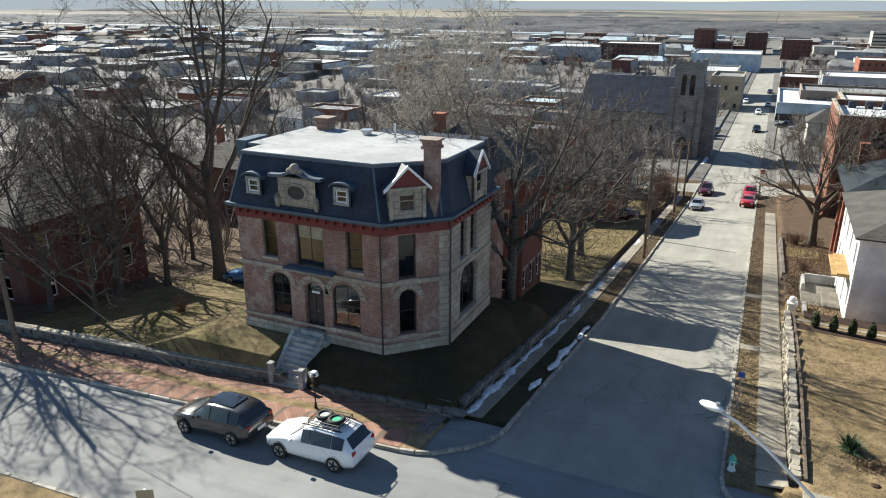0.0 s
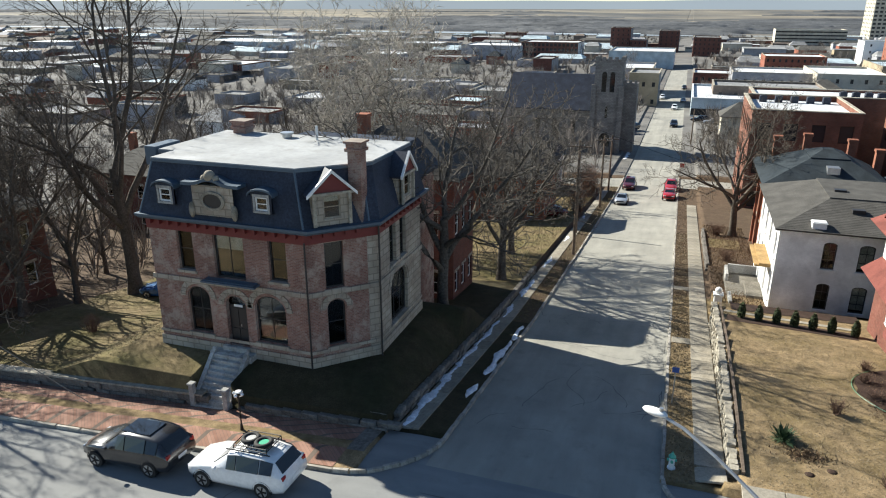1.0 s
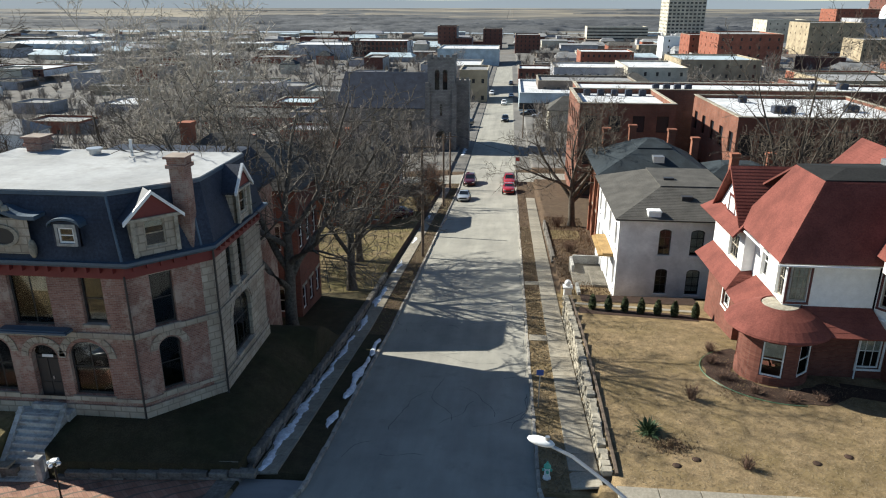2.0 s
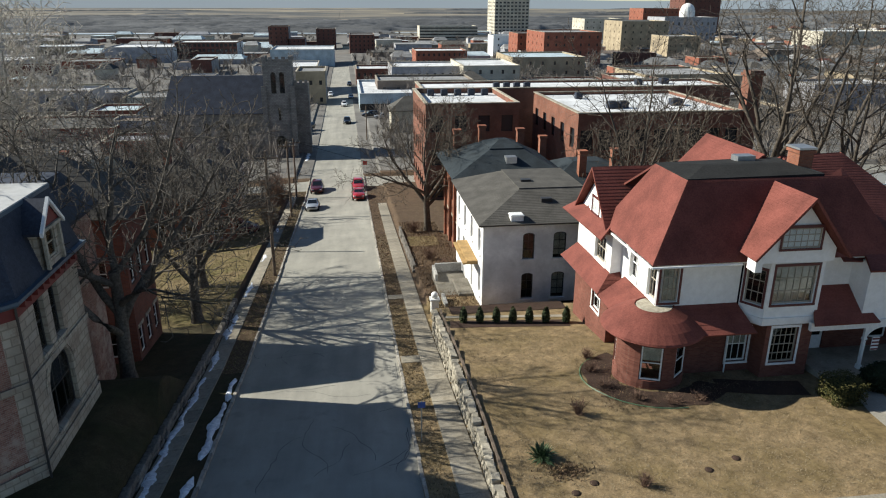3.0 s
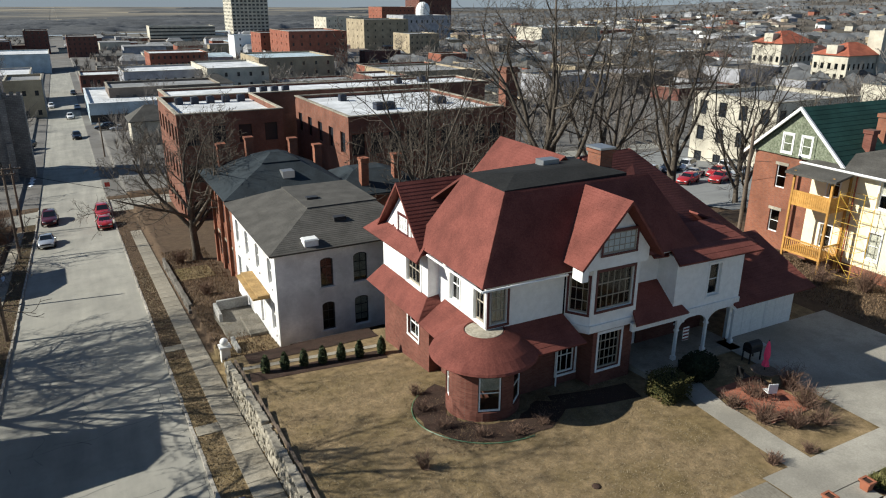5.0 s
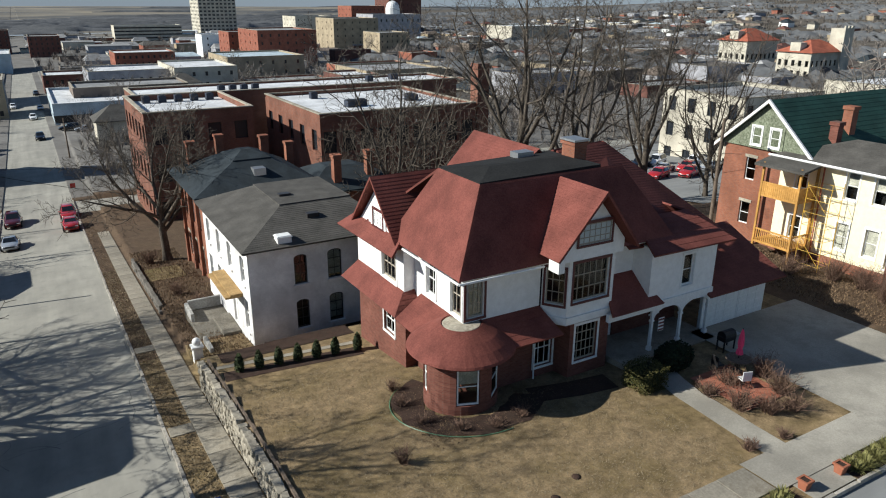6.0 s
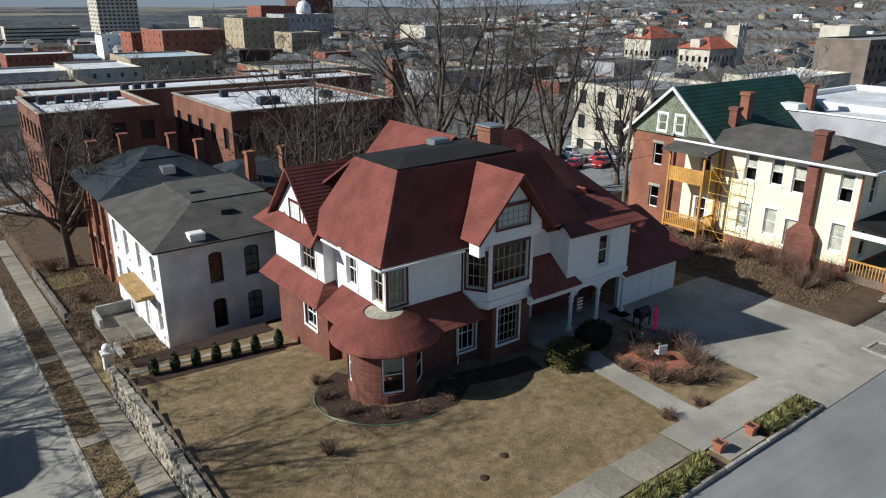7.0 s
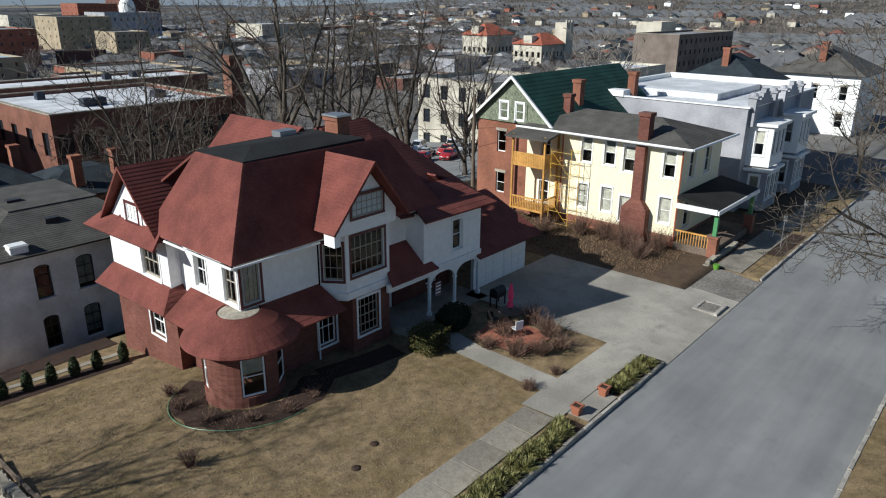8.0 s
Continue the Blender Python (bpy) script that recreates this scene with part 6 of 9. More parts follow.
flat_block("town_building", "cream stone building with a flat roof", 47.8, 70.2, 262, 297, -17.7, -5.9, "cream", "membrane", 5, 4, 3, group='town buildings')
flat_block("town_building", "three-storey red-brick building with flat roof", 43.0, 72.7, 400, 425, -20.5, -9.2, "far_brick", "membrane", 10, 3, 3, group='town buildings')
flat_block("town_building", "five-storey red-brick town building", 109.4, 127.6, 430, 455, -21.0, -1.0, "far_brick", "grey_roof", 4, 3, 5, group='town buildings')
flat_block("town_building", "large red-brick building with flat roof", 113.8, 147.4, 385, 425, -20.2, 1.4, "far_brick", "grey_roof", 7, 4, 5, group='town buildings')
flat_block("town_building", "tan brick hall with a ribbed metal roof", 76.0, 109.5, 300, 335, -18.5, -5.7, "tan", "blue_metal", 6, 5, 3, group='town buildings')
flat_block("office_tower", "tall tan office tower with many windows", 184.0, 226.2, 860, 905, -26.6, 26.3, "cream", "grey_roof", 9, 6, 13, ww=3.0, wh=2.0, group='town buildings')
flat_block("town_building", "long beige parking garage with open decks", 87.1, 151.5, 800, 830, -26.2, -8.8, "cream", "grey_roof", 12, 0, 5, ww=6.5, wh=1.3, group='town buildings')
flat_block("town_building", "narrow white painted town building", 108.5, 124.3, 500, 520, -22.2, -5.4, "trim", "membrane", 2, 2, 4, group='town buildings')
flat_block("town_building", "cream office block with rows of windows", 242.7, 282.4, 700, 740, -25.5, 1.3, "cream", "grey_roof", 6, 4, 5, group='town buildings')
flat_block("town_building", "tan brick block with flat roof", 219.5, 258.5, 540, 580, -22.8, 3.2, "tan", "grey_roof", 6, 4, 5, group='town buildings')
flat_block("town_building", "wide red-brick block with flat roof", 328.9, 369.9, 760, 800, -25.9, 10.6, "far_brick", "grey_roof", 8, 4, 6, group='town buildings')
flat_block("town_building", "tall dark brick hotel", 395.1, 439.2, 800, 840, -26.2, 22.9, "dark_brick", "grey_roof", 8, 4, 7, group='town buildings')
flat_block("town_building", "tan four-storey commercial block", 231.4, 256.1, 480, 510, -21.8, -5.5, "tan", "grey_roof", 6, 3, 4, group='town buildings')
flat_block("town_building", "long cream warehouse with white roof", 378.3, 443.6, 520, 560, -22.5, -4.1, "cream", "membrane", 6, 3, 2, group='town buildings')
flat_block("town_building", "red-brick block with flat roof", 477.3, 520.0, 560, 590, -23.2, -9.1, "far_brick", "grey_roof", 6, 3, 4, group='town buildings')
flat_block("town_building", "low grey block with white roof", 191.1, 218.7, 250, 275, -17.5, -14.5, "grey_render", "membrane", 6, 3, 2, group='town buildings')
flat_block("town_building", "low tan block with white roof", 243.8, 284.7, 270, 295, -17.9, -14.9, "tan", "membrane", 6, 3, 2, group='town buildings')
flat_block("town_building", "low tan brick shop row", 108.2, 139.9, 230, 260, -16.9, -6.8, "tan", "grey_roof", 8, 3, 2, group='town buildings')
flat_block("town_building", "ornate cream stone post office", 97, 117, 62.5, 79, -10.2, 3.4, "cream", "grey_roof", 7, 4, 3, ww=1.6, wh=2.4, group='town buildings')
flat_block("town_building", "large brown brick block with rows of small windows", 232, 281, 88, 104, -11.9, 6.5, "brown", "grey_roof", 12, 0, 5, ww=1.3, group='town buildings')
flat_block("town_building", "low cream hall with a broad white roof", 172, 203, 79, 97, -10.5, -0.6, "cream", "membrane", 6, 5, 1, group='town buildings')
flat_block("town_building", "white block on the far street", 262, 275, 108, 118, -12, 9.5, "cream", "membrane", 0, 0, 1, group='town buildings')


def tiled_school(x0, x1, y0, y1, z0, ze, rise, tower):
    """Cream stone walls with rows of windows under a hipped red tile roof."""
    h = thing("stone_school", "cream stone school under a hipped red tile roof", "school", "stone schools")
    ws = walls(h, [(x0, y1), (x0, y0), (x1, y0), (x1, y1)], z0, ze, "cream", 0.5)
    for w in ws[:2]:
        n = int(w.length / 3)
        for k in range(n):
            for z in (z0 + 3.0, z0 + 7.0):
                w.window(h, (k + 0.5) * w.length / n, z, 1.4, 2.3, frame="dark", rows=2, deep=0.3)
    raise_walls(h, ws, "cream")
    bm = bmesh.new()
    hip(bm, x0 - 0.8, x1 + 0.8, y0 - 0.8, y1 + 0.8, ze, (x0 + x1) / 2 - 3, (x0 + x1) / 2 + 3, (y0 + y1) / 2 - 0.2, (y0 + y1) / 2 + 0.2, ze + rise)
    part("roof", bm, "terracotta", h, "red tile roof")
    bm = bmesh.new()
    for a in ((x0 - 0.02, x0 + 4, y0 + (y1 - y0) * 0.35, y0 + (y1 - y0) * 0.65),):
        box(bm, *a, ze, ze + rise * 0.8)
    part("gable", bm, "cream", h)
    if tower:
        part("tower", boxed(x1 - 6, x1, y0 - 1, y0 + 5, z0, ze + tower), "cream", h)
        for k in range(3):
            part("merlon", boxed(x1 - 6 + 2.3 * k, x1 - 4.7 + 2.3 * k, y0 - 1, y0 - 0.3, ze + tower, ze + tower + 1.0), "cream", h)


flat_block("town_building", "red-brick industrial block with flat roof", -648.5, -558.4, 420, 450, -20.8, -17.8, "far_brick", "membrane", 8, 0, 2, group='town buildings')
flat_block("town_building", "large pale metal shed", -410.9, -321.4, 520, 580, -22.5, -14.4, "blue_metal", "membrane", 0, 0, 2, group='town buildings')
flat_block("town_building", "plain brown industrial block", -457.3, -408.8, 600, 630, -23.8, -14.0, "brown", "grey_roof", 0, 0, 2, group='town buildings')
flat_block("town_building", "low brick works with pale roof", -270.6, -234.2, 330, 360, -19.1, -15.5, "dark_brick", "membrane", 8, 3, 2, group='town buildings')
flat_block("town_building", "long dark brick works building", -781.4, -662.4, 560, 590, -23.2, -17.0, "dark_brick", "grey_roof", 10, 0, 2, group='town buildings')


rt = random.Random(17)
far_town = {k: bmesh.new() for k in ("far_brick", "dark_brick", "tan", "cream", "grey_render", "brown", "membrane", "grey_roof", "grey_shingle", "blue_metal")}
taken = []
for k in range(1100):
    y = rt.uniform(150, 900)
    x = rt.uniform(-1.6, 1.25) * (y + 60)
    if (-42 < x < 10 if y < 640 else False) or (10 < x < 75 and y < 112) or any(abs(x - a) < 22 and abs(y - b) < 19 for a, b in taken):
        continue
    taken.append((x, y))
    w, d, f = rt.uniform(10, 34), rt.uniform(9, 24), rt.choice((1, 1, 1, 1, 2, 2))
    z = hill_z(x, y) if x > 0 else ground_z(x, y)
    roof = rt.choice(("membrane", "grey_render", "grey_roof", "grey_roof", "grey_shingle", "blue_metal", "brown", "grey_roof"))
    wall_ = rt.choice(("far_brick", "dark_brick", "tan", "cream", "grey_render", "brown", "grey_render", "grey_render"))
    near = y < 300 and abs(x) < 160
    if y > 430 or abs(x) > 330:
        box(far_town[wall_], x, x + w, y, y + d, z - 1.5, z + 3.0 * f)
        if k % 5 < 3:
            ridge = z + 3.0 * f + rt.uniform(1.5, 3.0)
            prism(far_town["grey_shingle" if roof == "membrane" else roof], [(x - 0.5, y - 0.5), (x + w + 0.5, y - 0.5), (x + w + 0.5, y + d + 0.5), (x - 0.5, y + d + 0.5)], z + 3.0 * f, ridge,
                  [(x + 2, y + d * 0.45), (x + w - 2, y + d * 0.45), (x + w - 2, y + d * 0.55), (x + 2, y + d * 0.55)])
        else:
            box(far_town[roof], x - 0.3, x + w + 0.3, y - 0.3, y + d + 0.3, z + 3.0 * f, z + 3.0 * f + 0.4)
        continue
    if rt.random() < 0.72:
        flat_block("town_building", {"far_brick": "low red-brick town building", "dark_brick": "low dark brick town building", "tan": "low tan brick town building", "cream": "low cream town building", "grey_render": "low grey town building", "brown": "low brown town building"}[wall_],
                   x, x + w, y, y + d, z - 1.5, z + 3.6 * f + 0.5, wall_, roof, int(w / 4) if near else 0, int(d / 5) if near else 0, f, group="town buildings")
    else:
        h = thing("town_house", "small distant house with a pitched roof", "house", "town houses")
        w, d = rt.uniform(8, 12), rt.uniform(8, 12)
        part("wall", boxed(x, x + w, y, y + d, z - 1.5, z + 5.2), rt.choice(("trim", "far_brick", "cream", "grey_render")), h)
        bm = bmesh.new()
        hip(bm, x - 0.5, x + w + 0.5, y - 0.5, y + d + 0.5, z + 5.2, x + w / 2 - 1, x + w / 2 + 1, y + d / 2, y + d / 2, z + 8.2)
        part("roof", bm, rt.choice(("grey_shingle", "blue_shingle", "brown", "grey_roof")), h)
for k_, bm_ in far_town.items():
    tagged(part("distant_town", bm_, k_), "far low town blocks and flat roofs", "buildings", kind="stuff")
for k in range(170):
    a, d = rt.uniform(0.55, 1.38), 330 + 900 * rt.random() ** 1.2
    x, y = d * math.sin(a), d * math.cos(a)
    z = hill_z(x, y)
    h = thing("hillside_house", "small distant house on the hillside", "house", "hillside houses")
    w, q = rt.uniform(8, 14), rt.uniform(8, 12)
    part("wall", boxed(x, x + w, y, y + q, z - 2, z + 5.5), rt.choice(("trim", "far_brick", "cream", "tan")), h)
    bm = bmesh.new()
    hip(bm, x - 0.5, x + w + 0.5, y - 0.5, y + q + 0.5, z + 5.5, x + w / 2 - 2, x + w / 2 + 2, y + q / 2, y + q / 2, z + 8.5)
    part("roof", bm, rt.choice(("grey_shingle", "blue_shingle", "grey_shingle", "grey_roof", "brown", "dark_brick")), h)


def church():
    h = thing("church", "grey stone church with a crenellated square tower", "church")
    x0, x1, y0, y1, zb, zt = -14.3, -8.6, 134, 140, -14, 6.3
    ws = walls(h, [(x0, y1), (x0, y0), (x1, y0), (x1, y1)], zb, zt, "grey_stone", 0.5)
    for w in ws[1:3]:
        for u in (2.0, 3.7):
            w.window(h, u, 0.0, 1.0, 4.2, arch=0.5, frame="dark", rows=1, deep=0.3)
        w.window(h, 2.85, -5.5, 0.5, 2.6, arch=0.25, frame="dark", rows=1, deep=0.3)
        w.window(h, 2.85, -11.5, 2.2, 2.8, arch=1.1, frame="dark", rows=1, cols=3, deep=0.3)
    raise_walls(h, ws, "grey_stone", "tower_wall")
    for k in range(5):
        for p in ((x0 + k * 1.3, y0 - 0.1), (x1 - 0.5, y0 + 1.2 * k), (x0 - 0.1, y0 + 1.2 * k)):
            part("merlon", boxed(p[0], p[0] + 0.7, p[1], p[1] + 0.6, zt, zt + 0.9), "grey_stone", h)
    for x in (x0 - 0.5, x1 - 0.5):
        for a, b in ((zb, -6), (-6, 1.5)):
            part("buttress", boxed(x, x + 1.0, y0 - (0.7 if a == zb else 0.4), y0 - 0.003, a, b), "grey_stone", h)
    nave = walls(h, [(-35, 152), (-35, 138), (x0 - 0.6, 138), (x0 - 0.6, 152)], zb, -4.5, "grey_stone", 0.5)
    for u in (4, 8, 12, 16):
        nave[1].window(h, u, -10.5, 1.2, 4.0, arch=0.6, frame="dark", rows=2, deep=0.3)
    raise_walls(h, nave, "grey_stone", "nave_wall")
    bm = bmesh.new()
    hip(bm, -35.5, -14.5, 137.5, 152.5, -4.5, -34.5, -15, 144.8, 145.2, 2.6)
    part("nave_roof", bm, "slate", h)
    part("side_tower", boxed(x1 + 0.02, x1 + 3.0, 137.5, 142, zb, 1.5), "grey_stone", h)
    bm = bmesh.new()
    for k in range(3):
        box(bm, x1 + 0.1 + k * 1.1, x1 + 0.7 + k * 1.1, 137.4, 138.0, 1.5, 2.2)
    part("merlon", bm, "grey_stone", h)


def domed_hall():
    h = flat_block("courthouse", "white stone courthouse with a domed lantern", 300, 352, 640, 680, -25, 4, "grey_render", "grey_roof", 9, 5, 3, ww=1.6, wh=2.6)
    bm = bmesh.new()
    disc(bm, (326, 650), 7, 4, 10, 16)
    part("drum", bm, "trim", h)
    bm = bmesh.new()
    for k in range(6):
        a, b = k * math.pi / 12, (k + 1) * math.pi / 12
        disc(bm, (326, 650), 6.5 * math.cos(a), 10 + 6.5 * math.sin(a), 10 + 6.5 * math.sin(b), 16, max(6.5 * math.cos(b), 0.3))
    part("dome", bm, "trim", h, "white dome")


def side_houses():
    for x, y, w, d, ht, wall_, roof_, lab in ((-21.5, 27.0, 10.2, 5.2, 10.2, "dark_brick", "grey_shingle", "two-storey dark brick house beside the mansion"), (-66, 48, 14, 11, 7.5, "dark_brick", "grey_shingle", "old dark-brick house among bare trees"), (-58, 9.2, 14.5, 11, 7.2, "dark_brick", "grey_shingle", "dark red-brick house in the trees' shade"),
                                              (-20, 62, 9, 9, 6.0, "s_brick", "grey_shingle", "brick house behind the leafless trees"), (-34, 70, 12, 10, 6.5, "grey_render", "blue_shingle", "grey house with a dark hip roof"),
                                              (-24, 86, 10, 9, 6.0, "trim", "grey_shingle", "pale house beyond the lawn"), (92, 18.5, 10, 10, 6.9, "s_brick", "blue_shingle", "brick house with a slate-blue roof"),
                                              (104, 10, 12, 10.5, 7.6, "trim", "grey_shingle", "white gabled wooden house")):
        h = thing("town_house", lab, "house")
        z = ground_z(x, y)
        ws = walls(h, [(x, y + d), (x, y), (x + w, y), (x + w, y + d)], z - 1.5, z + ht, wall_, 0.3)
        for wl in ws[:3]:
            for f in (1.0, ht * 0.5 + 0.6):
                for k in range(3):
                    wl.window(h, wl.length * (k + 0.5) / 3, z + f, 0.95, 1.8, frame="trim", rows=2, lintel="stone")
        raise_walls(h, ws, wall_)
        roof_part(h, "roof_slope", [
            [(x - 0.6, y + d + 0.6, z + ht), (x - 0.6, y - 0.6, z + ht), (x + w / 2 - 1.5, y + d / 2, z + ht + 3.2), (x + w / 2 - 1.5, y + d / 2, z + ht + 3.2)],
            [(x - 0.6, y - 0.6, z + ht), (x + w + 0.6, y - 0.6, z + ht), (x + w / 2 + 1.5, y + d / 2, z + ht + 3.2), (x + w / 2 - 1.5, y + d / 2, z + ht + 3.2)],
            [(x + w + 0.6, y - 0.6, z + ht), (x + w + 0.6, y + d + 0.6, z + ht), (x + w / 2 + 1.5, y + d / 2, z + ht + 3.2), (x + w / 2 + 1.5, y + d / 2, z + ht + 3.2)],
            [(x + w + 0.6, y + d + 0.6, z + ht), (x - 0.6, y + d + 0.6, z + ht), (x + w / 2 - 1.5, y + d / 2, z + ht + 3.2), (x + w / 2 + 1.5, y + d / 2, z + ht + 3.2)]], roof_, "", 12)
        chimney(h, x + 2, y + d / 2, 0.8, z + ht, z + ht + 4)


tiled_school(280, 301, 203, 218, -14, 1.0, 5.0, 0)
tiled_school(271, 295, 166, 181, -14, -1.5, 4.5, 9)
church()
domed_hall()
side_houses()
sheet("road", [66, 90, 120], [40, 60, 92], "asphalt", "asphalt parking lot", 0.75)
river = part("water", ([(-4000, 1000, -25.2), (4000, 1000, -25.2), (4000, 1040, -25.2), (-4000, 1040, -25.2)], [(0, 1, 2, 3)]), surface("river_ice", (0.33, 0.37, 0.4), (0.45, 0.49, 0.52), 0.05, 0.01, 0.4, 0.0))
tagged(river, "pale winter river across the plain", "river", kind="structure")


# the last ridge beyond the plain: a backdrop, its haze put into colour and glow
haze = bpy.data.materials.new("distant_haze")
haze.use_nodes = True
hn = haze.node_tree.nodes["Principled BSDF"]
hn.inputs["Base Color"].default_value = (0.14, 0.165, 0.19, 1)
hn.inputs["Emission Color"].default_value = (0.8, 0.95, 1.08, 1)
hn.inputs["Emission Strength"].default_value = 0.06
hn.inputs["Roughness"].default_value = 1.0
rv, rf = [], []
for k in range(81):
    a = -1.15 + 2.7 * k / 80
    for d, z in ((4450, -40), (4650, 24 + 3 * math.sin(k * 0.37) + 2 * math.sin(k * 0.91 + 1) + 60 * ease((a - 0.45) / 0.6))):
        rv.append((d * math.sin(a), d * math.cos(a), z))
    if k:
        rf.append((2 * k - 2, 2 * k, 2 * k + 1, 2 * k - 1))
tagged(part("backdrop", (rv, rf), haze, smooth=True), "backdrop ridge, haze given as pale blue-grey glow", "hills", kind="structure")

# ---- kerbs, pavements, walls and steps ----
rs = random.Random(9)


def stones(kind, sizes, rough=0.03, seed=1):
    """A few uneven blocks that pieces can share."""
    r, out = random.Random(seed), []
    for lx, ly, lz in sizes:
        bm = bmesh.new()
        box(bm, -lx / 2, lx / 2, -ly / 2, ly / 2, -lz / 2, lz / 2)
        bmesh.ops.bevel(bm, geom=list(bm.edges), offset=min(lx, ly, lz) * 0.12, segments=1, affect="EDGES")
        for v in bm.verts:
            v.co += Vector((r.uniform(-1, 1), r.uniform(-1, 1), r.uniform(-1, 1))) * rough
        bmesh.ops.recalc_face_normals(bm, faces=bm.faces)
        me = bpy.data.meshes.new(kind)
        bm.to_mesh(me)
        bm.free()
        out.append(me)
    return out


def piece(kind, me, parent, material, m):
    if not me.materials:
        me.materials.append(M[material])
    ob = new(kind, me)
    ob.parent = parent
    ob.matrix_local = m
    return ob


kerb_set = stones("kerb_stone", [(0.17, 1.44, 0.34)] * 4, 0.018, 4)


def kerb_line(points, label):
    k = tagged(new("kerb"), label, "kerb", kind="structure")
    for (xa, ya), (xb, yb) in zip(points, points[1:]):
        n = max(1, round(math.hypot(xb - xa, yb - ya) / 1.47))
        for i in range(n):
            f = (i + 0.5) / n
            x, y = xa + (xb - xa) * f, ya + (yb - ya) * f
            f0, f1 = i / n, (i + 1) / n
            z0, z1 = base(xa + (xb - xa) * f0, ya + (yb - ya) * f0), base(xa + (xb - xa) * f1, ya + (yb - ya) * f1)
            ln = math.hypot(xb - xa, yb - ya) / n
            m = Matrix.Translation((x + rs.uniform(-0.02, 0.02), y, (z0 + z1) / 2 + rs.uniform(-0.02, 0.02))) @ Matrix.Rotation(math.atan2(yb - ya, xb - xa) - math.pi / 2, 4, "Z") @ Matrix.Rotation(math.atan2(z1 - z0, ln), 4, "X") @ Matrix.Diagonal((1, ln / 1.47, 1, 1))
            piece("kerb_stone", rs.choice(kerb_set), k, "kerb", m)
    return k


arc = lambda cx, cy, r, a0, a1, n: [(cx + r * math.cos(radians(a0 + (a1 - a0) * k / n)), cy + r * math.sin(radians(a0 + (a1 - a0) * k / n))) for k in range(n + 1)]
kerb_line([(-60, 1.18), (-8.2, 1.18)] + arc(-8.2, 4.75, 3.57, -90, 0, 8)[1:] + [(-4.64, 106)], "worn stone kerb round the mansion's corner")
kerb_line([(4.64, 106), (4.64, 5.2)] + arc(7.35, 5.2, 2.72, 180, 270, 6)[1:] + [(31.2, 2.48)], "pale stone kerb beside the sloping street")
kerb_line([(45.4, 2.48), (110, 2.48)], "concrete kerb beyond the driveway")
kerb_line([(110, -6.25), (-60, -6.25)], "stone kerb on the far side of the cross street")

slab_set = stones("paving_slab", [(1.0, 1.0, 0.1)] * 4, 0.006, 6)


def paving(label, cells, material="concrete"):
    p = tagged(new("pavement"), label, "pavement", kind="structure")
    for x0, x1, y0, y1 in cells:
        zs = [land(x, y) for x, y in ((x0, y0), (x1, y0), (x0, y1), (x1, y1))]
        sy, sx = (zs[2] + zs[3] - zs[0] - zs[1]) / 2 / (y1 - y0), (zs[1] + zs[3] - zs[0] - zs[2]) / 2 / (x1 - x0)
        m = Matrix.Translation(((x0 + x1) / 2, (y0 + y1) / 2, sum(zs) / 4 + rs.uniform(0.0, 0.015))) @ Matrix.Rotation(math.atan(sy), 4, "X") @ Matrix.Rotation(-math.atan(sx), 4, "Y") @ Matrix.Rotation(rs.uniform(-0.006, 0.006), 4, "Z") @ Matrix.Diagonal((x1 - x0 - 0.02, y1 - y0 - 0.02, 1, 1))
        piece("paving_slab", rs.choice(slab_set), p, material, m)
    return p


paving("broken concrete pavement slabs beside the street", [(5.9, 7.15, 5.2 + 1.45 * k, 6.65 + 1.45 * k) for k in range(52)] + [(4.75, 5.9, 22.5, 23.6), (4.75, 5.9, 35.5, 36.6)])
paving("damp concrete pavement slabs below the mansion", [(-7.0, -5.95, 5.2 + 1.5 * k, 6.7 + 1.5 * k) for k in range(58)])
paving("wide concrete pavement along the cross street", [(7.6 + 1.6 * k, 9.2 + 1.6 * k, 3.75, 5.25) for k in range(10)] + [(9 + 1.6 * k, 10.6 + 1.6 * k, 4.0, 5.25) for k in range(30, 40)])


def laid(name, x0, x1, y0, y1, material, label, lift=0.02, step=1.5, cat="pavement", fn=None):
    nx_, ny_ = max(1, round((x1 - x0) / step)), max(1, round((y1 - y0) / step))
    xs, ys = [x0 + (x1 - x0) * k / nx_ for k in range(nx_ + 1)], [y0 + (y1 - y0) * k / ny_ for k in range(ny_ + 1)]
    v = [(x, y, (fn or land)(x, y) + lift) for y in ys for x in xs]
    q = len(xs)
    f = [(j * q + i, j * q + i + 1, (j + 1) * q + i + 1, (j + 1) * q + i) for j in range(len(ys) - 1) for i in range(q - 1)]
    return tagged(part(name, (v, f), material), label, cat, kind="structure")


laid("pavement", -46, -8.3, 1.3, 4.75, "paver", "worn red brick pavement in front of the mansion", 0.02, 1.2)
laid("pavement", -8.3, -5.9, 2.6, 5.1, "stone_dark", "grey concrete corner pad", 0.015, 0.4, fn=lambda x, y: land(x, y) if not on_road(x, y) else base(x, y) - 0.2)
laid("driveway", 31.2, 41.2, 2.3, 14.7, "drive", "broad pale concrete driveway", 0.05, 1.0, "driveway", fn=lambda x, y: -0.02 + 0.15 * ease((y - 2.45) / 2.2))
laid("driveway", 41.2, 45.4, 2.3, 7.6, "stone_dark", "worn stone-paved side drive", 0.055, 0.6, "driveway", fn=lambda x, y: -0.02 + 0.15 * ease((y - 2.45) / 2.2))
laid("pavement", 45.6, 56, 3.75, 5.4, "concrete", "concrete pavement beyond the drive", 0.05, 1.0)
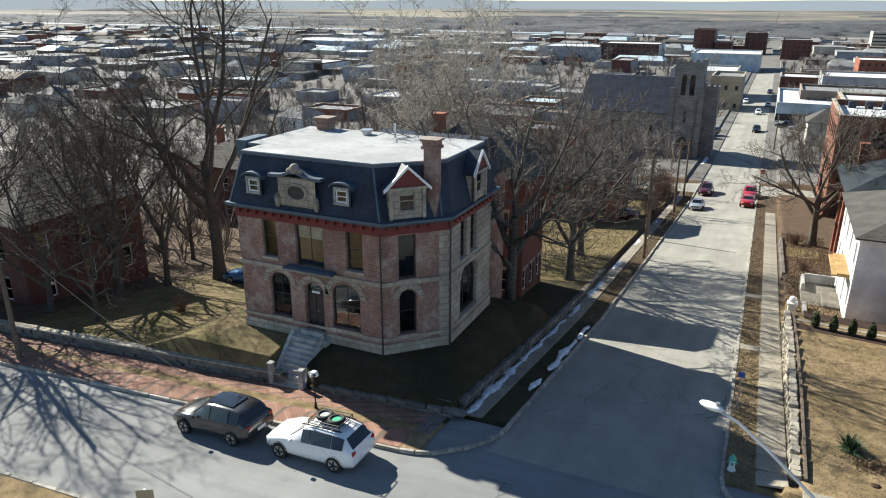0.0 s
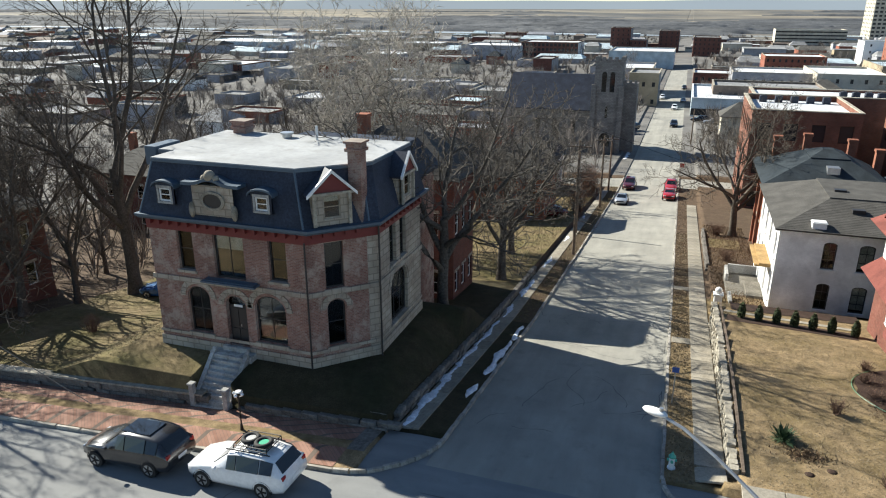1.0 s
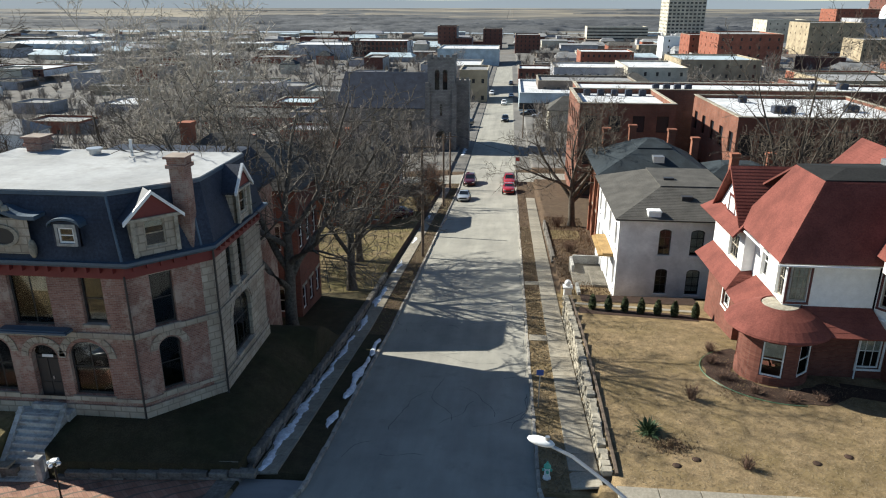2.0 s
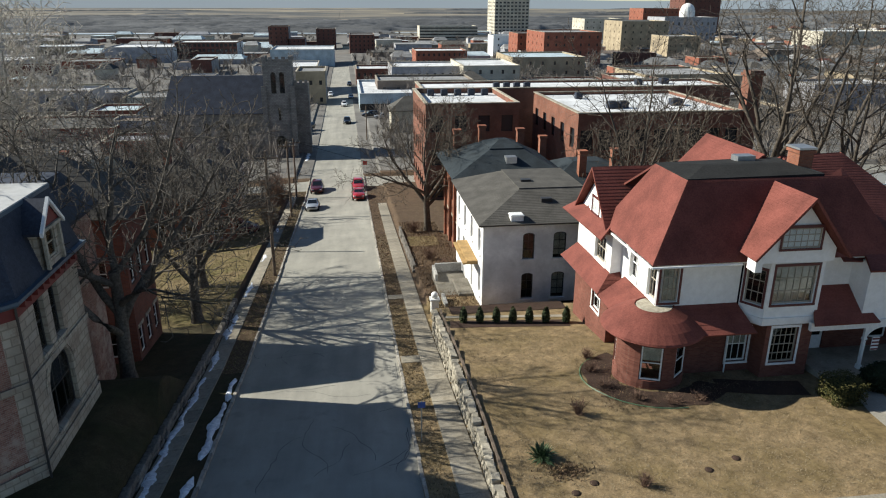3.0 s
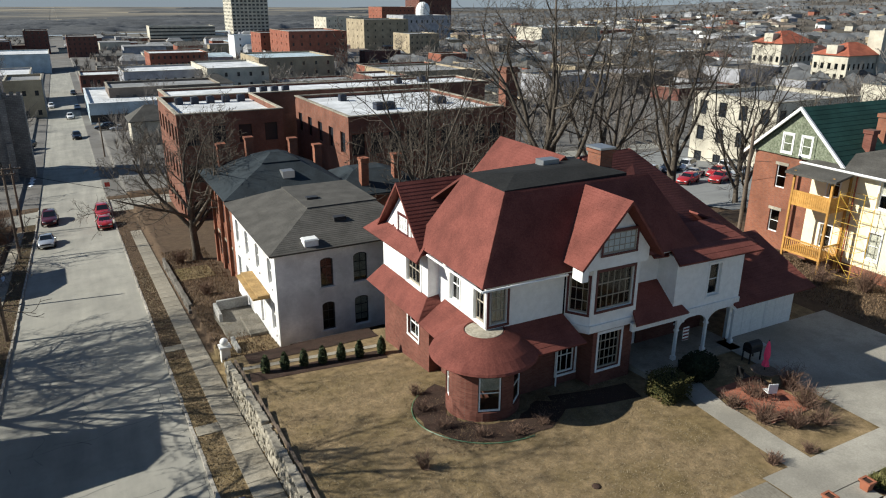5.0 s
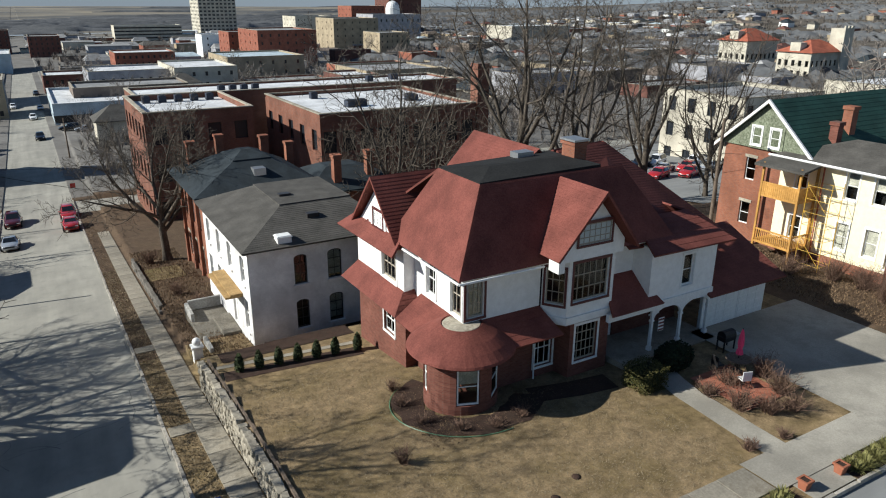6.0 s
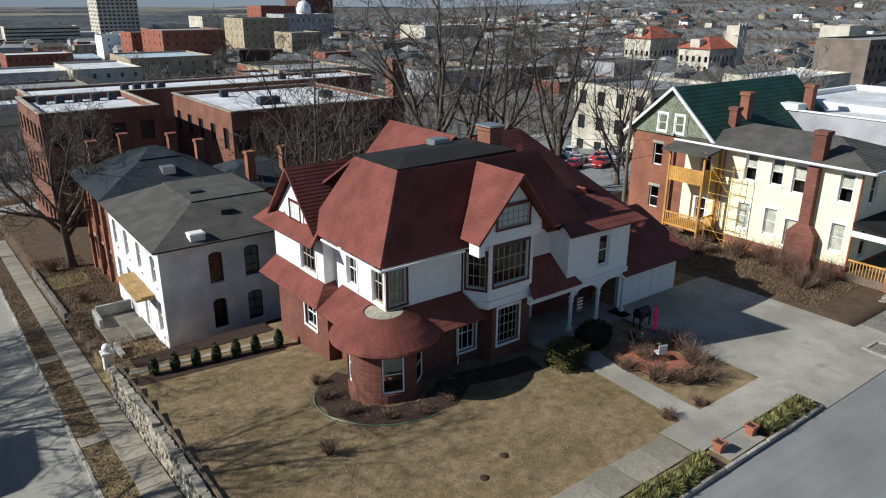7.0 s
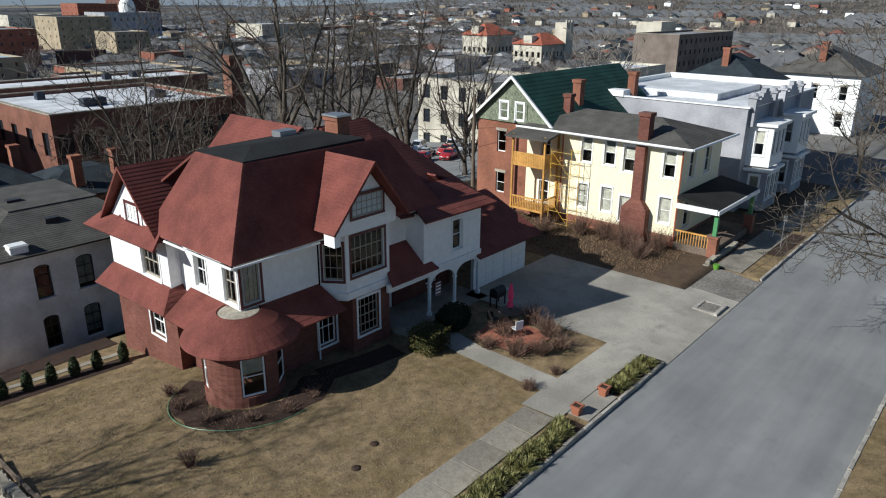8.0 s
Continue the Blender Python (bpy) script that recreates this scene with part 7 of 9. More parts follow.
laid("driveway", 23.62, 31.2, 3.6, 5.45, "drive", "concrete apron", 0.075, 1.0, "driveway")
laid("pavement", 24.3, 26.8, 2.6, 3.6, "drive", "concrete crossing to the kerb", 0.05, 0.8)


def ribbon(name, pts, width, material, label, lift, category, kind="structure", fn=None):
    vs, fs = [], []
    for k, (x, y) in enumerate(pts):
        a, b = pts[max(k - 1, 0)], pts[min(k + 1, len(pts) - 1)]
        d = Vector((b[0] - a[0], b[1] - a[1])).normalized()
        w = width[k] if isinstance(width, list) else width
        for s in (-1, 1):
            px, py = x - d.y * w / 2 * s, y + d.x * w / 2 * s
            vs.append((px, py, (fn or land)(px, py) + lift))
        if k:
            fs.append((2 * k - 2, 2 * k - 1, 2 * k + 1, 2 * k))
    return tagged(part(name, (vs, fs), material), label, category, kind=kind)


ribbon("pavement", [(25.8, 5.0), (25.92, 7.0), (26.08, 8.8), (26.2, 10.4), (26.5, 11.6), (27.0, 13.2)], 1.38, "drive", "concrete garden path to the porch", 0.06, "path")

# cracks and seams in the asphalt
for k in range(34):
    r = random.Random(100 + k)
    x, y = r.uniform(-4.2, 4.2), r.uniform(4, 40)
    if k > 24:
        x, y = r.uniform(-25, 4), r.uniform(-5.5, 0.5)
    a = r.choice((0, math.pi / 2)) + r.uniform(-0.3, 0.3)
    pts = []
    for _ in range(r.randint(6, 16)):
        pts.append((x, y))
        a += r.uniform(-0.5, 0.5)
        x, y = x + 0.4 * math.cos(a), y + 0.4 * math.sin(a)
        x = min(max(x, -4.4), 4.4) if k <= 24 else x
        y = min(max(y, -5.9), 0.9) if k > 24 else y
    ribbon("road_crack", pts, [r.uniform(0.012, 0.04) for _ in pts], "crack", "tar-filled crack in the asphalt", 0.006, "crack", "stuff", base)

# retaining wall of rough limestone along the red-roofed house's lawn
def stone_wall(label, line, height, material, size=(0.45, 0.36, 0.24), rough=0.035, cap=None, thick=1.0):
    w = tagged(new("retaining_wall"), label, "wall", kind="structure")
    kinds = stones("stone", [(size[0] * f, size[1] * g, size[2]) for f, g in ((1, 1), (0.8, 1.1), (1.15, 0.95), (0.95, 1.05), (1.05, 0.9))], rough, 8)
    for (xa, ya), (xb, yb) in zip(line, line[1:]):
        ln = math.hypot(xb - xa, yb - ya)
        n = round(ln / size[0])
        turn = math.atan2(yb - ya, xb - xa)
        for i in range(n):
            f = (i + 0.5) / n
            x, y = xa + (xb - xa) * f, ya + (yb - ya) * f
            zb, zt = height(x, y)
            rows = max(1, round((zt - zb) / size[2]))
            for j in range(rows):
                off = (j % 2) * 0.5 * size[0]
                m = Matrix.Translation((x + off * math.cos(turn) + rs.uniform(-0.02, 0.02), y + off * math.sin(turn), zb + (j + 0.5) * (zt - zb) / rows)) @ Matrix.Rotation(turn + rs.uniform(-0.08, 0.08), 4, "Z") @ Matrix.Rotation(rs.uniform(-0.04, 0.04), 4, "Y") @ Matrix.Diagonal((1, thick, (zt - zb) / rows / size[2] * 0.98, 1))
                piece("stone", rs.choice(kinds), w, material, m)
    return w


stone_wall("rough white limestone retaining wall with a jagged top", [(7.38, 6.0), (7.38, 27.6)], lambda x, y: (base(7.2, y) - 0.1, max(land(8.0, y), base(7.2, y) + 0.3) + 0.12 + rs.uniform(-0.05, 0.06)), "stone")
stone_wall("low weathered stone wall along the mansion's front lawn", [(-46, 4.85), (-17.35, 4.85)], lambda x, y: (base(x, y), base(x, y) + 0.75), "stone_dark", (0.95, 0.4, 0.38), 0.02)
stone_wall("low weathered stone wall at the mansion's corner", [(-15.25, 4.85), (-7.2, 4.85)], lambda x, y: (base(x, y), base(x, y) + 0.55), "stone_dark", (0.95, 0.4, 0.3), 0.02)
stone_wall("low weathered stone wall down the side of the mansion's lawn", [(-7.25, 5.2), (-7.25, 38)], lambda x, y: (base(x, y), base(x, y) + 0.6), "stone_dark", (0.95, 0.34, 0.32), 0.02)
stone_wall("low concrete wall beside the white house's terrace", [(7.5, 43), (7.5, 60)], lambda x, y: (base(x, y), base(x, y) + 0.8), "stone_dark", (1.0, 0.3, 0.4), 0.015)
coping = tagged(new("wall_coping"), "flat stone coping along the mansion's front wall", "coping", kind="structure")
cope = stones("coping_stone", [(1.2, 0.5, 0.1)] * 3, 0.01, 12)
for k in range(24):
    x = -45.4 + 1.2 * k
    if x < -17.7:
        piece("coping_stone", rs.choice(cope), coping, "stone", Matrix.Translation((x, 4.85, base(x, 4.85) + 0.8)) @ Matrix.Rotation(-math.atan(0.07), 4, "Y"))
timber = tagged(part("garden_edging", (lambda b: ([box(b, 7.68, 7.8, 6 + 1.8 * k, 7.75 + 1.8 * k, land(8, 7 + 1.8 * k) - 0.1, land(8, 7 + 1.8 * k) + 0.16) for k in range(12)], b)[1])(bmesh.new()), "wood"), "dark timber edging behind the limestone wall", "edging")

# the mansion's front steps
def front_steps():
    s = thing("front_steps", "grey stone front steps with sloping side walls", "steps")
    z0, n = base(-16.8, 4.6), 10
    rise = (1.06 - z0) / n
    for k in range(n):
        y = 4.5 + 0.215 * k
        bm = boxed(-17.62, -15.92, y, 6.75, z0 - 0.3 + rise * k, z0 + rise * (k + 1))
        part("step", bevelled(bm, 0.015), "steps_stone", s)
    part("landing", bevelled(boxed(-18.0, -15.55, 6.6, 7.15, 0.3, 1.08), 0.02), "steps_stone", s)
    part("threshold", bevelled(boxed(-17.4, -15.9, 6.9, 7.15, 1.08, 1.34), 0.02), "steps_stone", s)
    for x in (-17.74, -15.8):
        bm = bmesh.new()
        v = [(4.75, z0), (4.75, z0 + 0.5), (6.7, 1.32), (6.7, z0)]
        a = [bm.verts.new((x - 0.11, *p)) for p in v]
        b = [bm.verts.new((x + 0.11, *p)) for p in v]
        bm.faces.new(a)
        bm.faces.new(b[::-1])
        for i in range(4):
            bm.faces.new((a[i], a[(i + 1) % 4], b[(i + 1) % 4], b[i]))
        part("cheek_wall", bm, "steps_stone", s)
        bm = boxed(x - 0.13, x + 0.13, 4.5, 4.76, z0 - 0.1, z0 + 1.25)
        pl = part("pillar", bevelled(bm, 0.02), "steps_stone", s)
        part("cap", bevelled(boxed(x - 0.18, x + 0.18, 4.45, 4.81, z0 + 1.25, z0 + 1.36), 0.03), "steps_stone", pl)


front_steps()

# old snow in the shade
def snow(x0, y0, length, width, along_y=True, seed=0):
    r = random.Random(seed)
    n = max(6, int(length / 0.25))
    vs, fs = [], []
    for k in range(n + 1):
        f = k / n
        w = width * (0.3 + 0.7 * math.sin(math.pi * f) ** 0.5) * (0.78 + 0.3 * math.sin(k * 0.55 + seed) + 0.16 * r.uniform(-1, 1))
        c = 0.07 * math.sin(k * 0.38 + 2 * seed) + r.uniform(-0.03, 0.03)
        for j, (o, hh) in enumerate(((-0.5, 0), (-0.2, 1), (0.2, 0.9), (0.5, 0))):
            x, y = (x0 + c + o * w, y0 + f * length)
            vs.append((x, y, max(land(x, y), base(x, y)) + 0.015 + hh * 0.09 * r.uniform(0.5, 1.2)))
        if k:
            for j in range(3):
                fs.append((4 * k - 4 + j, 4 * k - 3 + j, 4 * k + 1 + j, 4 * k + j))
    tagged(part("snow_patch", (vs, fs), "snow", smooth=True), "thin strip of old snow in the shade", "snow", "snow patches")


for k, (x, y, l, w) in enumerate(((-6.75, 5.3, 8.5, 0.75), (-6.8, 13.6, 4.0, 0.6), (-6.8, 17.6, 6.0, 0.55), (-6.75, 24.5, 3.6, 0.6), (-6.7, 30, 5.5, 0.8), (-5.0, 9.5, 2.0, 0.4), (-5.0, 13.0, 6.4, 0.55), (-4.98, 19.6, 3.4, 0.42), (-6.7, 40, 4.5, 0.7), (-6.7, 52, 3, 0.6), (-6.6, 66, 2.5, 0.6), (-6.3, 128, 12, 0.9))):
    snow(x, y, l, w, seed=k)


# ---- plants ----
M["juniper"] = surface("juniper_green", (0.03, 0.045, 0.018), (0.08, 0.095, 0.04), 12, 3, 0.8, 0.0)
M["boxwood"] = surface("dull_hedge", (0.04, 0.038, 0.01), (0.10, 0.09, 0.026), 10, 3, 0.7, 0.0)
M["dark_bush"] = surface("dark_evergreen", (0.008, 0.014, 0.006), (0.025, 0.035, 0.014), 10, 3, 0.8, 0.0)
M["blade"] = surface("pale_olive_blades", (0.12, 0.115, 0.032), (0.3, 0.285, 0.115), 9, 2, 0.7, 0.0)
M["yucca"] = surface("yucca_green", (0.03, 0.055, 0.025), (0.08, 0.12, 0.06), 8, 2, 0.6, 0.0)
M["dead_stem"] = surface("dead_stems", (0.10, 0.06, 0.045), (0.22, 0.14, 0.10), 9, 2, 0.9, 0.0)
M["mulch"] = blend_ground("dark_mulch", (0.025, 0.016, 0.012), (0.085, 0.052, 0.04), (0.05, 0.034, 0.026), 1.5, 16)
M["patio"] = masonry("red_patio_brick", (0.30, 0.10, 0.06), (0.36, 0.14, 0.09), (0.2, 0.1, 0.07), 0.2, 0.1)


def leafy(name, label, x, y, z, rx, ry, rz, n, size, material, category="shrub", group="", boxy=False, seed=0):
    r = random.Random(seed)
    vs, fs = [], []
    for _ in range(n):
        while True:
            p = Vector((r.uniform(-1, 1), r.uniform(-1, 1), r.uniform(-1, 1)))
            q = max(abs(p.x), abs(p.y), abs(p.z)) if boxy else p.length
            if 0.5 < q < 1 and (boxy or p.length < 1):
                break
        p = p.normalized() * r.uniform(0.78, 1.03) if not boxy else p / q * r.uniform(0.85, 1.03)
        k_ = 1.15 - 0.55 * (p.z * 0.5 + 0.5) if name == "juniper" else 1.0
        c = Vector((p.x * rx * k_, p.y * ry * k_, p.z * rz))
        a = Vector((r.uniform(-1, 1), r.uniform(-1, 1), r.uniform(-1, 1))).normalized() * size * r.uniform(0.6, 1.3)
        b = a.orthogonal().normalized() * size * 0.5
        s = len(vs)
        vs.extend(tuple(c + k) for k in (a, b, -a, -b))
        fs.append((s, s + 1, s + 2, s + 3))
    h = thing(name, label, category, group)
    part("foliage", (vs, fs), material, h)
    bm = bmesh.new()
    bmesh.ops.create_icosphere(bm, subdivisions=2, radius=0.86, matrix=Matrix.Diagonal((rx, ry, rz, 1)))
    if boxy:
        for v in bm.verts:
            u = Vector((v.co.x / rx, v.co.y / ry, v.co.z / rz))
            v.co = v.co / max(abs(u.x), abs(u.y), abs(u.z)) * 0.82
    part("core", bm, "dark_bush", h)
    h.location = (x, y, z + rz * 0.9)
    return h


def spiky(name, label, x, y, z, r_, n, material, seed=0, category="plant", group="", rise=0.7, width=0.035):
    r = random.Random(seed)
    vs, fs = [], []
    for _ in range(n):
        a, e = r.uniform(0, math.tau), r.uniform(0.15, 1.35)
        ln = r_ * r.uniform(0.7, 1.1)
        d = Vector((math.cos(a) * math.cos(e), math.sin(a) * math.cos(e), math.sin(e) * rise + 0.05))
        sd = Vector((-math.sin(a), math.cos(a), 0)) * width
        o = Vector((r.uniform(-1, 1), r.uniform(-1, 1), 0)) * r_ * 0.18
        mid_ = o + d * ln * 0.6
        tip = o + d * ln + Vector((0, 0, -0.18 * ln * (1 - e / 1.5)))
        s = len(vs)
        vs.extend(tuple(k) for k in (o - sd, o + sd, mid_ + sd, mid_ - sd, tip))
        fs.extend([(s, s + 1, s + 2, s + 3), (s + 3, s + 2, s + 4)])
    h = thing(name, label, category, group)
    part("leaves", (vs, fs), material, h)
    h.location = (x, y, z)
    return h


for k in range(7):
    x, y = 8.9 + 1.02 * k + (0.25 if k == 6 else 0), 25.2 - 0.17 * k
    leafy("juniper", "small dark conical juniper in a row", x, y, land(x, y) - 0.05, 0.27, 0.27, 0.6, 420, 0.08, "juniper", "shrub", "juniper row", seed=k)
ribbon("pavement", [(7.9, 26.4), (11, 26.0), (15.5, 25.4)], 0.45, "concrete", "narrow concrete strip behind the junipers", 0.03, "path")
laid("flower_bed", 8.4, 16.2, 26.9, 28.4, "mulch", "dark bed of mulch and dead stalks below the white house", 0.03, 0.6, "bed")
laid("flower_bed", 11.3, 20.4, 28.4, 30.6, "mulch", "dark brown strip along the white house wall", 0.04, 0.6, "bed")
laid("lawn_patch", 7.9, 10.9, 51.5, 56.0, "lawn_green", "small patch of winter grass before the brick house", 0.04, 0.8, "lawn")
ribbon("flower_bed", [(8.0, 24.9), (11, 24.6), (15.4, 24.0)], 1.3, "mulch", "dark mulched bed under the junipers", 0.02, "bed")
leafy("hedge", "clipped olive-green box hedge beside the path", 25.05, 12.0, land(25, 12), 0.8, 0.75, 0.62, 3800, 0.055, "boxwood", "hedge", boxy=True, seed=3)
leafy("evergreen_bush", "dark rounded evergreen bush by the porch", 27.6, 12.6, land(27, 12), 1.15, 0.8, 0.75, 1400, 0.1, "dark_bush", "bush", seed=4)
spiky("yucca", "spiky dark green yucca on the lawn", 9.56, 9.3, land(9.56, 9.3), 0.75, 170, "yucca", 2, rise=0.9)
for k in range(17):
    x = 17.0 + 0.56 * k if k < 12 else 27.2 + 0.85 * (k - 12)
    for j in (0, 1):
        y = 2.85 + 0.4 * j + rs.uniform(-0.1, 0.1)
        spiky("strap_leaf_plant", "clump of pale green strap leaves by the kerb", x + rs.uniform(-0.2, 0.2), y, land(x, y) + 0.02, 0.46 + 0.12 * ((3 * k + j) % 4) / 3, 150, "blade", 20 + k + 50 * j, group="kerbside plants", rise=0.95, width=0.016)
ribbon("flower_bed", [(26.9, 3.05), (29, 3.05), (31.3, 3.05)], 1.0, "mulch", "mulched strip beside the driveway", 0.02, "bed")
ribbon("flower_bed", [(16, 3.05), (20, 3.05), (24.0, 3.05)], 1.1, "mulch", "narrow mulched strip along the kerb", 0.02, "bed")
bed = [(17.2 + 2.9 * math.cos(radians(a)), 15.6 + 2.6 * math.sin(radians(a))) for a in range(110, 340, 10)]
ribbon("flower_bed", bed, [rs.uniform(1.1, 1.9) for _ in bed], "mulch", "dark mulched bed curving round the bay", 0.03, "bed")
# mulch colour used here for the dark shade among the wall's bushes
ribbon("flower_bed", [(19.8, 14.1), (22, 13.5), (24, 13.2)], 1.4, "mulch", "dark strip for the shaded planting under the south wall", 0.025, "bed")
hose = [(17.2 + 3.75 * math.cos(radians(a)), 15.6 + 3.4 * math.sin(radians(a))) for a in range(130, 275, 6)]
bm = bmesh.new()
rings_ = [[bm.verts.new((x + 0.022 * math.cos(q * math.tau / 5) * (x - 17.2) / 3.75, y + 0.022 * math.cos(q * math.tau / 5) * (y - 15.6) / 3.4, land(x, y) + 0.04 + 0.022 * math.sin(q * math.tau / 5))) for q in range(5)] for x, y in hose]
for ra, rb in zip(rings_, rings_[1:]):
    for q in range(5):
        bm.faces.new((ra[q], ra[(q + 1) % 5], rb[(q + 1) % 5], rb[q]))
tagged(part("garden_hose", bm, paint("green_hose", (0.10, 0.22, 0.12))), "green garden hose along the bed's edge", "hose")
def twiggy(label, x, y, r_, hh, n, seed):
    r = random.Random(seed)
    bm = bmesh.new()
    for _ in range(n):
        a, q = r.uniform(0, math.tau), r.uniform(0, 1)
        p = Vector((r.uniform(-0.3, 0.3) * r_, r.uniform(-0.3, 0.3) * r_, 0))
        e = p + Vector((math.cos(a) * r_ * q, math.sin(a) * r_ * q, hh * r.uniform(0.5, 1.1)))
        tube(bm, p, e, 0.014, 0.006, 3)
        for _ in range(3):
            s = p.lerp(e, r.uniform(0.4, 1))
            tube(bm, s, s + Vector((r.uniform(-1, 1), r.uniform(-1, 1), r.uniform(0, 1))) * 0.3 * hh, 0.008, 0.004, 3)
    ob = tagged(part("bare_shrub", bm, "dead_stem"), label, "shrub", "bare shrubs", "stuff")
    ob.location = (x, y, land(x, y))
for k, (x, y, r_, hh, n) in enumerate(((27.3, 8.3, 1.0, 0.9, 130), (28.2, 7.4, 0.9, 0.8, 110), (30.0, 8.2, 0.9, 1.0, 120), (30.6, 9.6, 0.8, 1.1, 100), (27.0, 9.8, 0.8, 0.7, 90), (44.8, 11.5, 1.2, 1.6, 150), (45.6, 13.4, 1.2, 1.5, 150), (45.4, 15.3, 1.1, 1.4, 130), (46.0, 9.6, 1.0, 1.4, 120), (14.3, 14.6, 0.5, 0.4, 60), (15.4, 13.3, 0.5, 0.4, 60), (16.9, 12.7, 0.55, 0.35, 60), (18.4, 12.9, 0.5, 0.4, 60), (14.2, 16.6, 0.5, 0.5, 60), (14.6, 18.3, 0.5, 0.5, 60), (12.2, 12.4, 0.5, 0.7, 60), (13.1, 7.0, 0.4, 0.5, 50), (-32, 12.5, 0.7, 1.3, 60), (24.9, 6.0, 0.45, 0.45, 90), (26.9, 5.8, 0.4, 0.4, 70), (28.6, 9.9, 0.9, 0.8, 110), (29.3, 7.0, 0.9, 0.7, 110), (9.2, 46, 0.8, 1.0, 90), (8.8, 58.5, 1.0, 1.2, 120), (10.1, 41.5, 0.8, 1.1, 90), (44.0, 17.5, 1.1, 1.3, 130), (43.6, 9.9, 1.1, 1.2, 130), (-7.8, 70, 2.0, 3.0, 260), (-8.2, 84, 2.6, 4.0, 300), (-9, 90, 2.4, 4.0, 260))):
    twiggy("leafless brown shrub with thin stems", x, y, r_, hh, n, 300 + k)

# ---- vehicles ----
def loft_car(name, label, paint_, length, width, height, suv=True, group="", pickup=False):
    """A car pointing to -x, its middle at the origin, on its wheels."""
    L, W, H = length, width / 2, height
    c = thing(name, label, "car", group)
    if suv:
        st = [(0.0, .50, .62, .66, .66, .6), (.03, .32, .78, .86, .84, .7), (.18, .26, .98, 1.06, .96, .8), (.30, .26, 1.03, 1.12, .99, .8), (.455, .26, 1.06, H * .955, 1.0, .68),
              (.55, .26, 1.07, H, 1.0, .7), (.78, .26, 1.09, H * .985, 1.0, .69), (.90, .28, 1.11, H * .93, .99, .66), (.975, .36, 1.08, 1.16, .94, .8), (1.0, .5, .8, .9, .85, .75)]
    else:
        st = [(0.0, .42, .52, .56, .7, .6), (.03, .26, .64, .70, .86, .7), (.16, .2, .80, .86, .97, .8), (.29, .2, .86, .93, .99, .8), (.45, .2, .90, H * .965, 1.0, .66),
              (.56, .2, .92, H, 1.0, .68), (.72, .2, .94, H * .96, 1.0, .66), (.86, .22, .95, 1.02, .98, .78), (.975, .34, .90, .96, .92, .78), (1.0, .42, .66, .72, .84, .74)]
    rows = []
    for f, zl, zb, zr, wl, wr in st:
        x = (f - 0.5) * L
        wd, wt = W * wl, W * wr * (wl if zr - zb < 0.2 else 1)
        half = [(wd * .9, zl), (wd, zl + .18), (wd * 1.0, (zl + zb) / 2 + .1), (wd * .97, zb), (wt, zr - .05), (wt * .82, zr)]
        rows.append([(x, y, z) for y, z in half] + [(x, -y, z) for y, z in reversed(half)])
    bm = bmesh.new()
    vr = [[bm.verts.new(p) for p in r] for r in rows]
    n = len(vr[0])
    for a, b in zip(vr, vr[1:]):
        for k in range(n):
            bm.faces.new((a[k], b[k], b[(k + 1) % n], a[(k + 1) % n]))
    bm.faces.new(vr[0][::-1])
    bm.faces.new(vr[-1])
    bmesh.ops.recalc_face_normals(bm, faces=bm.faces)
    bmesh.ops.subdivide_edges(bm, edges=list(bm.edges), cuts=1, use_grid_fill=True, smooth=0.0)
    part("body", bm, paint_, c, smooth=True)

    def pane(nm, pts):
        b = bmesh.new()
        ctr = sum((Vector(p) for p in pts), Vector()) / len(pts)
        nrm = (Vector(pts[1]) - Vector(pts[0])).cross(Vector(pts[2]) - Vector(pts[0])).normalized()
        if nrm.dot(ctr - Vector((0, 0, 0.8))) < 0:
            nrm = -nrm
        q = [Vector(p).lerp(ctr, 0.07) + nrm * 0.05 for p in pts]
        lo = [b.verts.new(p - nrm * 0.09) for p in q]
        hi = [b.verts.new(p) for p in q]
        b.faces.new(hi)
        for k in range(len(q)):
            b.faces.new((lo[k], lo[(k + 1) % len(q)], hi[(k + 1) % len(q)], hi[k]))
        return part(nm, b, "car_glass", c)

    a, b = rows[3], rows[4]
    pane("windscreen", [a[4], b[4], b[7], a[7]])
    k0, k1 = (7, 8) if suv else (6, 7)
    pane("rear_window", [rows[k0][4], rows[k1][4], rows[k1][7], rows[k0][7]])
    for i, j in ((3, 4), (8, 7)):
        for s, e in ((4, 5), (5, 6)) + (((6, 7),) if suv else ()):
            pane("side_window", [rows[s][i], rows[e][i], rows[e][j], rows[s][j]])
    for x in (-0.5 * L + 0.19 * L, -0.5 * L + 0.79 * L):
        for s in (-1, 1):
            b = bmesh.new()
            r = 0.37 if suv else 0.32
            y0, y1 = s * (W - 0.2), s * (W + 0.02)
            tube(b, (x, y0, r), (x, y1, r), r, n=20)
            wheel = part("wheel", b, "rubber", c)
            b = bmesh.new()
            tube(b, (x, y1 - s * 0.01, r), (x, y1 + s * 0.015, r), r * 0.66, n=16)
            part("rim", b, "galv", wheel)
            b = bmesh.new()
            for k in range(5):
                t = k * math.tau / 5
                tube(b, (x, y1 + s * 0.02, r), (x + 0.6 * r * math.cos(t), y1 + s * 0.02, r + 0.6 * r * math.sin(t)), 0.035, n=5)
            part("spokes", b, "iron", wheel)
            b = bmesh.new()
            pts = [(x + (r + 0.07) * math.cos(q * math.pi / 10), r + (r + 0.07) * math.sin(q * math.pi / 10)) for q in range(11)]
